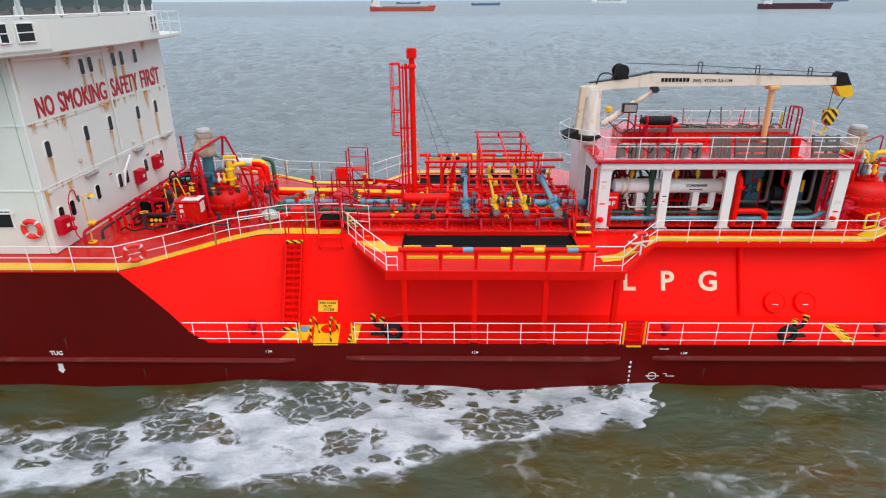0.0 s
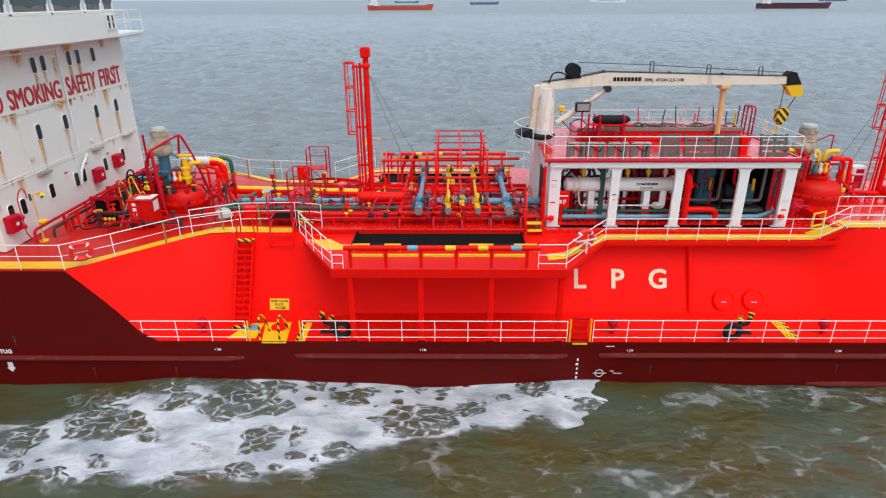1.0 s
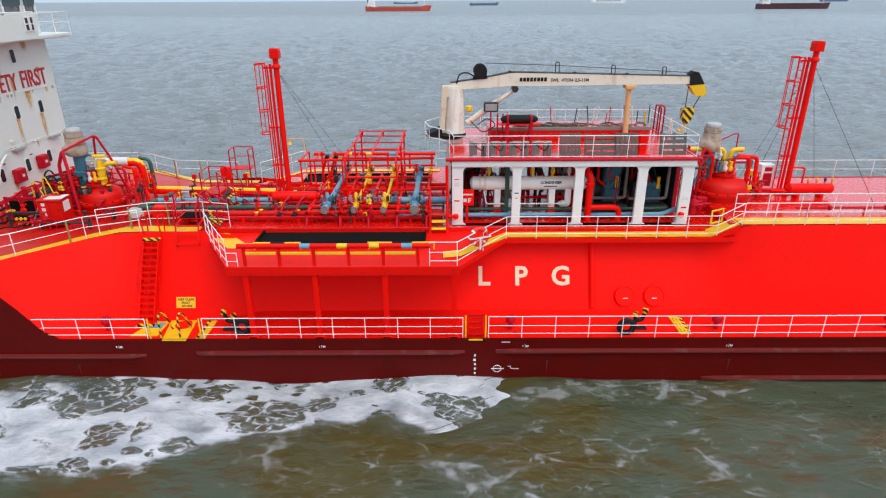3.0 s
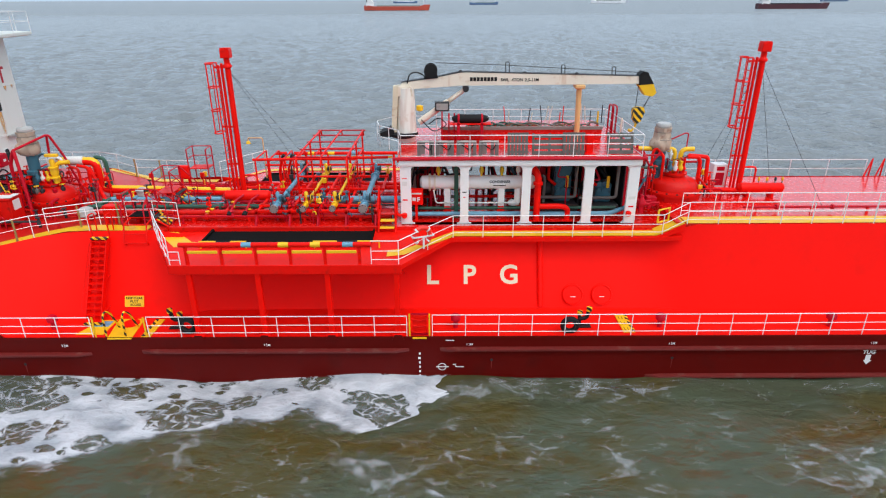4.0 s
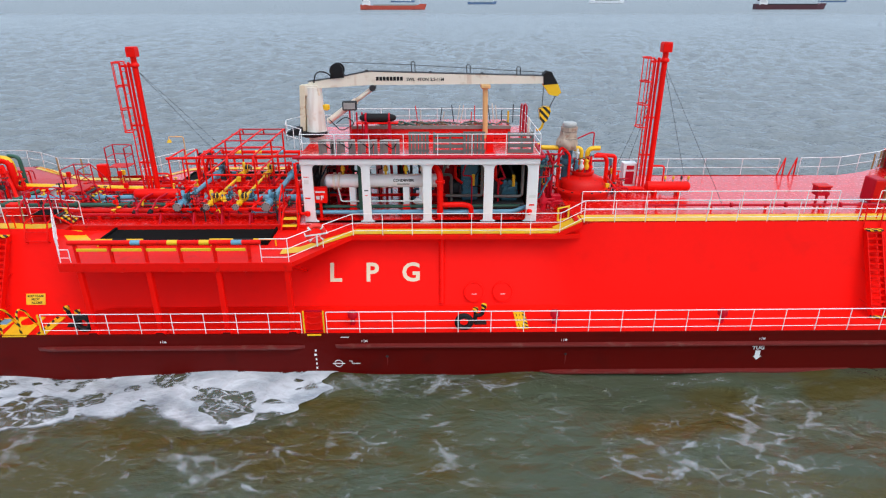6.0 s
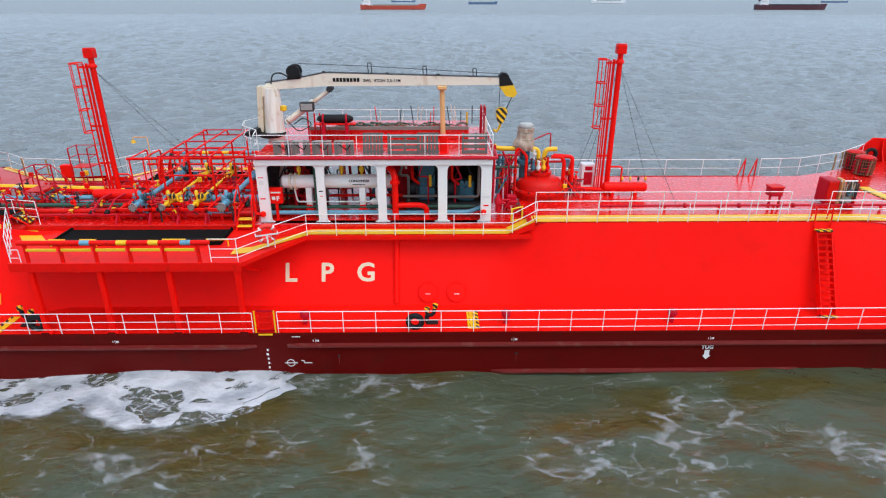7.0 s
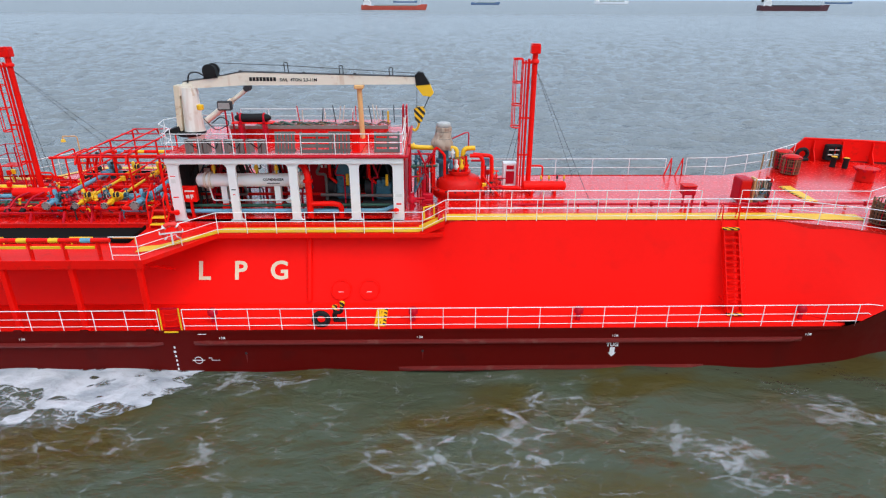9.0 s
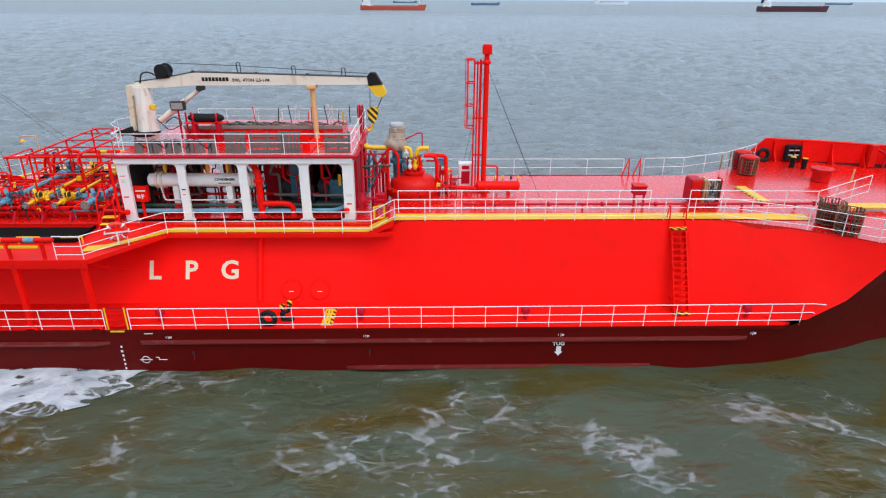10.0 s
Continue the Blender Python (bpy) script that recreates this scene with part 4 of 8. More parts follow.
def with_density(name, rows, dens, material):
    """A skin with a density value at each of its points."""
    s = Shape().grid(rows)
    me = bpy.data.meshes.new(name)
    me.from_pydata(s.v, [], s.f)
    me.polygons.foreach_set("use_smooth", s.s)
    at = me.attributes.new("thickness", "FLOAT", "POINT")
    at.data.foreach_set("value", dens)
    me.materials.append(material)
    return me


random.seed(77)
ledge_spots = [(random.uniform(1.8, 11.9), random.choice((8.95, 8.95, 6.75)), random.uniform(0.1, 0.35), random.uniform(0.06, 0.22)) for _ in range(26)]
for y, z, ln, wd in ((5.45, 10.15, 0.8, 0.2), (5.98, 10.15, 0.5, 0.14), (7.7, 10.2, 1.0, 0.2), (8.35, 10.2, 0.9, 0.2), (10.5, 7.86, 1.3, 0.2), (8.8, 7.86, 1.3, 0.2), (6.47, 7.83, 1.2, 0.19), (4.73, 7.78, 1.1, 0.2), (2.4, 7.7, 0.9, 0.2), (9.9, 8.95, 0.8, 0.3), (6.7, 10.6, 0.7, 0.2), (3.6, 8.95, 0.5, 0.3), (3.1, 6.7, 0.6, 0.3), (7.6, 5.4, 0.5, 0.2), (2.35, 5.4, 0.5, 0.2), (9.0, 9.7, 0.9, 0.15), (1.7, 11.1, 1.2, 0.1), (1.75, 6.7, 0.8, 0.15), (11.0, 9.9, 0.5, 0.2), (6.5, 9.0, 0.4, 0.8), (4.6, 11.1, 0.6, 0.5), (7.7, 11.1, 0.5, 0.5), (10.4, 11.1, 0.4, 0.3)) + tuple(ledge_spots):
    rows, dens = [], []
    ln = ln * 1.25
    for i in range(9):
        u = i / 8
        row = []
        for j in range(5):
            v = j / 2 - 1
            row.append((-20.391, y + v * wd * (0.8 + 0.1 * math.sin(5 * u + 9 * y)), z - ln * u))
            dens.append((1 - abs(v)) ** 1.3 * (1 - u) ** 1.2)
        rows.append(row)
    part("rust_run", with_density("rust_run", rows, dens, RUST), None, house, "orange rust streak")


def fit_text(name, text, y0, y1, z, size, material, parent):
    """Lettering on the front wall, stretched to run from y0 to y1."""
    ob = letters(name, text, size / 0.70, material, Matrix.Identity(4), parent, 0.006, 1.0, 0.0)
    me = ob.data
    vs, fs = [tuple(v.co) for v in me.vertices], [tuple(p.vertices) for p in me.polygons]
    me.clear_geometry()
    me.from_pydata([(x + dx * 0.024, y + dy * 0.012, z + 0.0012 * k) for k, (dx, dy) in enumerate(((-1, -1), (1, -1), (-1, 1), (1, 1), (-0.3, 0), (0.3, 0))) for x, y, z in vs], [], [tuple(i + k * len(vs) for i in f) for k in range(6) for f in fs])
    xs = [v.co.x for v in ob.data.vertices]
    ob.data.transform(Matrix.Translation((-20.388, y0, z)) @ Euler((radians(90), 0, radians(90))).to_matrix().to_4x4() @ Matrix.Diagonal(((y1 - y0) / (max(xs) - min(xs)), 1, 1, 1)) @ Matrix.Translation((-min(xs), 0, 0)))
    return ob


fit_text("wording", "NO", 2.35, 3.3, 9.07, 0.66, RED_LETTER, house)
fit_text("wording", "SMOKING", 3.6, 6.75, 9.07, 0.68, RED_LETTER, house)
fit_text("wording", "SAFETY", 7.15, 9.35, 9.08, 0.72, RED_LETTER, house)
fit_text("wording", "FIRST", 9.65, 11.5, 9.10, 0.74, RED_LETTER, house)

for y, z, w, h, mat in ((3.05, 5.95, 0.14, 0.3, PLASTIC), (3.35, 5.9, 0.12, 0.25, GREEN), (5.75, 6.0, 0.2, 0.32, PLASTIC), (5.75, 6.18, 0.2, 0.06, RED), (7.15, 6.05, 0.22, 0.3, PLASTIC), (7.15, 6.2, 0.22, 0.06, RED), (9.0, 6.05, 0.2, 0.3, PLASTIC), (9.0, 6.2, 0.2, 0.06, RED), (10.7, 6.0, 0.2, 0.3, PLASTIC), (4.0, 5.75, 0.16, 0.14, GREEN)):
    part("notice", Shape().box(-20.4, -20.385, y - w / 2, y + w / 2, z - h / 2, z + h / 2), mat, house, "small notice plate")
for y, z in ((4.4, 6.55), (8.2, 6.6), (10.9, 6.65)):
    fixture = part("wall_lamp", Shape().box(-20.4, -20.22, y - 0.35, y + 0.35, z - 0.05, z + 0.06, 0.02), STEEL, house, "long grey wall lamp")
part("conduit", Shape().tube([(-20.36, 1.9, 6.66), (-20.36, 11.9, 6.72)], 0.012, 6), WHITE, house)
part("conduit", Shape().tube([(-20.36, 2.0, 8.85), (-20.36, 6.4, 8.9), (-20.36, 6.6, 8.4)], 0.012, 6), CREAM, house)
part("conduit", Shape().tube([(-20.36, 3.8, 8.6), (-20.36, 3.8, 6.7)], 0.015, 6), WHITE, house)
for y, z in ((1.9, 6.6), (4.0, 7.2), (8.0, 7.0)):
    part("eye_plate", Shape().lathe((-20.38, y, z), [(0.09, 0), (0.09, 0.05), (0.04, 0.07), (0, 0.07)], "x", 12), CREAM, house, "rusty eye plate")
for x, z in ((-21.9, 5.75), (-23.6, 5.75), (-22.8, 8.1)):
    win = part("side_window", Shape().box(x - 0.3, x + 0.3, 1.46, 1.5, z - 0.35, z + 0.35, 0.05), WHITE, house)
    part("pane", Shape().box(x - 0.24, x + 0.24, 1.45, 1.46, z - 0.29, z + 0.29), GLASS, win, "dark window glass")
part("tie_rail", Shape().tube([(-23.5, 1.35, 6.0), (-21.5, 1.35, 6.0), (-21.5, 1.45, 6.0)], 0.03, 6), WHITE, house)

# bridge deck with its parapet and wheelhouse
part("bridge_deck", Shape().slab([(-36, -0.3), (-21.2, -0.3), (-19.9, 0.6), (-19.45, 2.5), (-19.3, 6.5), (-19.45, 10.5), (-19.8, 13.4), (-21.0, 14.2), (-36, 14.2)], 11.18, 11.3), WHITE_WALL, house)
part("soffit", Shape().slab([(-35.9, -0.2), (-21.2, -0.2), (-20.0, 0.65), (-19.55, 2.5), (-19.4, 6.5), (-19.55, 10.5), (-19.9, 13.3), (-21.0, 14.1), (-35.9, 14.1)], 11.13, 11.178), SOFFIT, house, "rust-stained beige underside of the bridge deck")
rows_out = [(-30, -0.3), (-21.2, -0.3), (-19.9, 0.6), (-19.45, 2.5), (-19.32, 4.5), (-19.3, 6.5), (-19.32, 8.5), (-19.42, 10.2)]
s = Shape()
s.grid([[(x, y, 11.2), (x, y, 12.2)] for x, y in rows_out], False).grid([[(x - 0.1, y + 0.03, 11.2), (x - 0.1, y + 0.03, 12.2)] for x, y in rows_out], False).grid([[(x, y, 12.2), (x - 0.1, y + 0.03, 12.2)] for x, y in rows_out], False)
part("parapet", s, WHITE_WALL, house, "white bridge parapet plate")
part("parapet_cap", Shape().tube([(x - 0.05, y, 12.3) for x, y in rows_out], 0.035, 6), WHITE, house)
for ya, yb in ((0.75, 1.05), (1.35, 1.95), (9.3, 9.6), (9.7, 9.95)):
    xa = curve_at([(y, x) for x, y in rows_out[1:]], (ya + yb) / 2)[0] + 0.03
    sl = (curve_at([(y, x) for x, y in rows_out[1:]], yb)[0] - curve_at([(y, x) for x, y in rows_out[1:]], ya)[0])
    q = Shape().add([(xa - sl / 2, ya, 11.55), (xa + sl / 2, yb, 11.55), (xa + sl / 2, yb, 12.1), (xa - sl / 2, ya, 12.1)], [(0, 1, 2, 3)])
    scuttle = part("scuttle", q, GLASS, house, "dark opening in the parapet")
    part("scuttle_bar", Shape().tube([(xa - sl / 2 + 0.02, ya, 11.83), (xa + sl / 2 + 0.02, yb, 11.83)], 0.02, 6), WHITE, scuttle)
    part("scuttle_frame", Shape().tube([(xa - sl / 2 + 0.01, ya, 11.55), (xa + sl / 2 + 0.01, yb, 11.55), (xa + sl / 2 + 0.01, yb, 12.1), (xa - sl / 2 + 0.01, ya, 12.1), (xa - sl / 2 + 0.01, ya, 11.55)], 0.03, 6), WHITE, scuttle)
g = railing([(-19.42, 10.2, 11.3), (-19.8, 13.35, 11.3), (-21.0, 14.1, 11.3), (-30, 14.1, 11.3)], 0.95, (1, 0.52), spacing=1.7, r=0.016)
part("wheelhouse_base", Shape().box(-30, -20.35, 0.8, 11.9, 11.3, 12.22, 0.02), WHITE_WALL, house)
for i, (ya, yb) in enumerate(((0.95, 2.35), (2.65, 4.5), (4.8, 6.9), (7.2, 9.2), (9.5, 10.7), (10.9, 11.7))):
    q = Shape().add([(-20.3, ya, 12.24), (-20.3, yb, 12.24), (-20.0, yb, 13.9), (-20.0, ya, 13.9)], [(0, 1, 2, 3)])
    win = part("bridge_window", q, SKY_TINTED, house, "raked bridge window, sky seen through it painted teal")
    part("blind", Shape().plate([(ya + 0.12, 12.26), (yb - 0.12, 12.26), (yb - 0.3, 12.5 + 0.08 * (i % 3)), ((ya + yb) / 2, 12.42), (ya + 0.2, 12.62 - 0.06 * (i % 2))], 0.02, "x", -20.27), MESH_GREY, win, "dark console edge behind the glass")
    part("sill", Shape().box(-20.36, -20.2, ya - 0.07, yb + 0.07, 12.17, 12.26, 0.02), WHITE, win)
    for yy in (ya, yb):
        part("mullion", Shape().box(-20.36, -20.24, yy - 0.07, yy + 0.07, 12.2, 14.0), WHITE, win)
part("wheelhouse_roof", Shape().box(-30, -19.9, 0.7, 12.0, 13.95, 14.2, 0.04), WHITE_WALL, house)
part("hand_rail", Shape().tube([(-20.2, 1.6, 11.0), (-19.9, 4.0, 10.95), (-19.8, 6.4, 11.0)], 0.03, 6), WHITE, house)

# ---- things on the aft deck ----
for y, z in ((2.0, 5.35), (7.75, 5.55), (9.5, 5.75)):
    b = thing("fire_box", "red steel fire hose box fixed to the house front", "box", "hose boxes")
    part("body", Shape().box(-20.395, -20.12, y - 0.28, y + 0.28, z - 0.3, z + 0.3, 0.03), CRIMSON, b)
    part("lid", Shape().box(-20.12, -20.09, y - 0.24, y + 0.24, z - 0.26, z + 0.26, 0.01), CRIMSON, b)
    part("label", Shape().box(-20.09, -20.085, y - 0.08, y + 0.08, z - 0.06, z + 0.06), PLASTIC, b, "white label")
lamp = thing("wall_pipe", "white bent vent pipe on the house front", "pipe")
part("pipe", Shape().tube([(-20.25, 6.4, 5.5), (-20.2, 6.5, 6.1), (-20.15, 6.9, 6.5), (-20.35, 7.4, 6.55)], 0.05, 10, 0.25), WHITE, lamp)
for i, (y, z, mat, r) in enumerate(((0, 5.0, CRIMSON, 0.055), (0.3, 4.85, DARK, 0.05), (0.55, 5.15, CRIMSON, 0.042), (0.8, 4.8, BLACK, 0.038))):
    pp = thing("deck_pipe", "painted pipe running across the deck before the house", "pipe", "cross deck pipes")
    part("pipe", Shape().tube([(-19.75 + y, 2.2 + 0.6 * i, 4.5), (-19.75 + y, 2.2 + 0.6 * i, z), (-19.75 + y, 11.2, z), (-19.75 + y, 11.2, 6.6 if i == 0 else 4.5)], r, 10, 0.2), mat, pp)
    for yy in np.arange(4.0, 11.0, 1.5):
        part("support", Shape().box(-19.8 + y, -19.7 + y, yy - 0.03, yy + 0.03, 4.44, z), RED, pp)
hook_pipe = thing("hydrant_pipe", "crimson hooked pipe with valves before the house", "pipe")
part("pipe", Shape().tube([(-19.3, 1.9, 4.75), (-19.7, 1.95, 4.8), (-19.95, 2.1, 4.95), (-19.95, 2.1, 6.2), (-19.95, 2.3, 6.5), (-19.95, 2.55, 6.5), (-19.95, 2.6, 6.1)], 0.022, 8, 0.12), CRIMSON, hook_pipe)
for q in (5.2, 5.55):
    part("valve", Shape().lathe((-19.95, 2.1, q), [(0.04, -0.08), (0.08, -0.04), (0.08, 0.04), (0.04, 0.08)], "z", 12), CRIMSON, hook_pipe)
shower = thing("emergency_shower", "yellow emergency shower and eyewash on a thin pole", "shower")
part("pole", Shape().tube([(-19.75, 2.6, 4.44), (-19.75, 2.6, 6.25), (-19.6, 2.9, 6.25)], 0.03, 8, 0.1), OCHRE, shower)
part("head", Shape().lathe((-19.6, 2.9, 6.14), [(0.13, 0), (0.05, 0.09), (0.0, 0.1)], "z", 14), YELLOW, shower)
part("basin", Shape().lathe((-19.6, 2.6, 5.2), [(0.05, -0.08), (0.15, 0.0), (0.15, 0.06), (0.0, 0.02)], "z", 14), YELLOW, shower)
part("foot", Shape().lathe((-19.75, 2.6, 4.44), [(0.16, 0), (0.16, 0.05), (0.0, 0.06)], "z", 14), YELLOW, shower)
winch = thing("mooring_winch", "red mooring winch with dark ropes before the house", "winch")
part("bed", Shape().box(-19.0, -17.3, 5.2, 8.2, 4.5, 4.75, 0.04), CRIMSON, winch)
for x1, y0, z1 in ((-18.5, 5.4, 5.7), (-17.7, 6.9, 5.5), (-17.7, 8.0, 5.6)):
    part("frame", Shape().box(-18.7, x1, y0, y0 + 0.15, 4.7, z1, 0.03), CRIMSON, winch)
part("drum", Shape().lathe((-18.2, 7.1, 5.2), [(0.5, 0), (0.5, 0.06), (0.28, 0.08), (0.28, 0.8), (0.5, 0.82), (0.5, 0.88)], "y", 20), CRIMSON, winch)
part("rope", Shape().lathe((-18.2, 7.2, 5.2), [(0.4, 0), (0.42, 0.1), (0.38, 0.3), (0.42, 0.5), (0.38, 0.66)], "y", 18), BLACK, winch, "dark wound rope")
part("motor", Shape().lathe((-18.2, 5.7, 5.15), [(0.24, 0), (0.26, 0.1), (0.26, 0.8), (0.2, 0.95), (0, 1.0)], "y", 16), DARK, winch)
plugs = thing("plug_panel", "black panel with six yellow round plugs on the aft deck", "panel")
part("plate", Shape().box(-18.22, -17.68, 4.0, 4.06, 4.5, 4.94, 0.01), PITCH, plugs)
for k in range(6):
    part("plug", Shape().lathe((-18.12 + 0.17 * (k % 3), 4.0, 4.63 + 0.19 * (k // 3)), [(0.065, 0.0), (0.065, -0.05), (0.0, -0.06)], "y", 12), YELLOW, plugs, "yellow plug")
stand = thing("hose_stand", "dark red open steel stand holding black hoses", "stand")
part("bin", Shape().box(-19.05, -17.95, 5.02, 5.16, 4.66, 5.2, 0.02), PITCH, stand, "black hose bin")
for z in (4.66, 5.28):
    part("rail", Shape().box(-19.15, -17.85, 4.94, 5.02, z, z + 0.12, 0.01), CRIMSON, stand)
for x in (-19.12, -18.5, -17.93):
    part("post", Shape().box(x - 0.05, x + 0.05, 4.93, 5.01, 4.5, 5.42, 0.01), CRIMSON, stand)
part("slant_rail", Shape().tube([(-18.7, 4.9, 5.4), (-18.2, 4.85, 5.75), (-17.55, 4.8, 6.0), (-17.4, 4.8, 4.55)], 0.035, 8, 0.12), CRIMSON, stand)
fence = thing("winch_rail", "red and yellow guard rails of the winch stand", "railing")
for pts in ([(-17.85, 5.0, 4.55), (-17.92, 5.0, 5.92), (-17.76, 5.0, 6.05), (-17.45, 5.0, 5.3), (-17.4, 5.0, 4.55)], [(-17.62, 5.3, 4.55), (-17.6, 5.25, 6.05), (-17.44, 5.2, 6.2), (-17.1, 5.1, 5.35), (-17.05, 5.1, 4.6)]):
    part("hoop", Shape().tube(pts, 0.026, 8, 0.1), YELLOW, fence)
for y in (6.6, 7.6):
    part("hoop", Shape().tube([(-18.9, y, 4.5), (-18.9, y, 5.6), (-17.4, y - 0.4, 5.5), (-17.2, y - 0.4, 4.5)], 0.03, 8, 0.15), CRIMSON, fence)
for z in (5.05, 5.5):
    part("bar", Shape().tube([(-17.3, 4.8, z), (-17.3, 7.2, z)], 0.025, 6), CRIMSON, fence)
ladder_st = thing("leaning_ladder", "grey aluminium ladder leaning by the control cabinet", "ladder")
for dx in (0.0, 0.28):
    part("stringer", Shape().tube([(-17.55 + dx, 3.9, 4.5), (-17.3 + dx, 4.6, 5.6)], 0.025, 6), STEEL, ladder_st)
for i in range(5):
    part("rung", Shape().tube([(-17.5 + 0.05 * i, 4.04 + 0.13 * i, 4.72 + 0.2 * i), (-17.22 + 0.05 * i, 4.04 + 0.13 * i, 4.72 + 0.2 * i)], 0.016, 6), STEEL, ladder_st)
coil = thing("black_hose_coil", "tangled black hoses heaped on the winch", "hose")
random.seed(44)
for k in range(7):
    part("loop", Shape().torus((-18.4 + 0.15 * k, 7.0 + random.uniform(-0.5, 0.5), 5.55 + random.uniform(0, 0.2)), random.uniform(0.2, 0.34), 0.035, random.choice("xyz"), 20, 6), BLACK, coil)
random.seed(31)
for k in range(12):
    hs = thing("deck_hose", "dark hose lying on the aft deck", "hose", "deck hoses")
    y0 = 3.6 + 0.6 * k
    x0 = -18.9 + random.uniform(-0.3, 0.5)
    pts = [(x0, y0, 4.55)]
    for q in range(5):
        pts.append((x0 + 0.35 * (q + 1) + random.uniform(-0.15, 0.15), y0 + random.uniform(-0.4, 0.4), 4.55 + random.uniform(0.0, 0.25)))
    part("hose", Shape().tube(pts, random.choice((0.03, 0.045)), 6, 0.25), random.choice((BLACK, DARK, CRIMSON, CRIMSON)), hs)
for k, (y, h) in enumerate(((4.4, 0.5), (5.1, 0.7), (8.6, 0.9), (9.3, 0.7), (10.1, 1.0))):
    vv = thing("deck_valve", "red deck valve with hand wheel before the house", "valve", "deck valves")
    part("stem", Shape().lathe((-18.6 + 0.1 * k, y, 4.5), [(0.1, 0), (0.1, 0.12), (0.06, 0.14), (0.06, h - 0.1), (0.1, h - 0.08), (0.1, h)], "z", 12), CRIMSON, vv)
    part("wheel", Shape().torus((-18.6 + 0.1 * k, y, 4.5 + h), 0.15, 0.02, "z", 16, 6), RED if k % 2 else YELLOW, vv)
cab = thing("control_cabinet", "red steel control cabinet with white notices on the aft deck", "cabinet")
part("body", Shape().box(-16.98, -16.1, 3.7, 4.45, 4.6, 5.62, 0.03), RED_WORN_SHADED, cab)
part("door", Shape().box(-16.96, -16.52, 3.67, 3.7, 4.66, 5.56, 0.01), RED_WORN_SHADED, cab)
part("door", Shape().box(-16.5, -16.14, 3.67, 3.7, 4.66, 5.56, 0.01), RED_WORN_SHADED, cab)
for z in (5.5, 5.3, 5.1):
    part("notice", Shape().box(-16.8, -16.66, 3.66, 3.67, z - 0.06, z + 0.06), PLASTIC, cab, "small white notice")
part("notice", Shape().box(-16.1, -16.09, 3.9, 4.3, 5.15, 5.55), PLASTIC, cab, "white notice sheet")
part("top", Shape().box(-17.02, -16.06, 3.65, 4.5, 5.62, 5.67, 0.02), RED_WORN_SHADED, cab, "red lid")
part("sheet", Shape().box(-16.75, -16.1, 3.8, 4.2, 5.67, 5.69, 0.01).box(-16.3, -16.05, 3.75, 4.35, 5.69, 5.71, 0.01), PLASTIC, cab, "crumpled white plastic sheet")


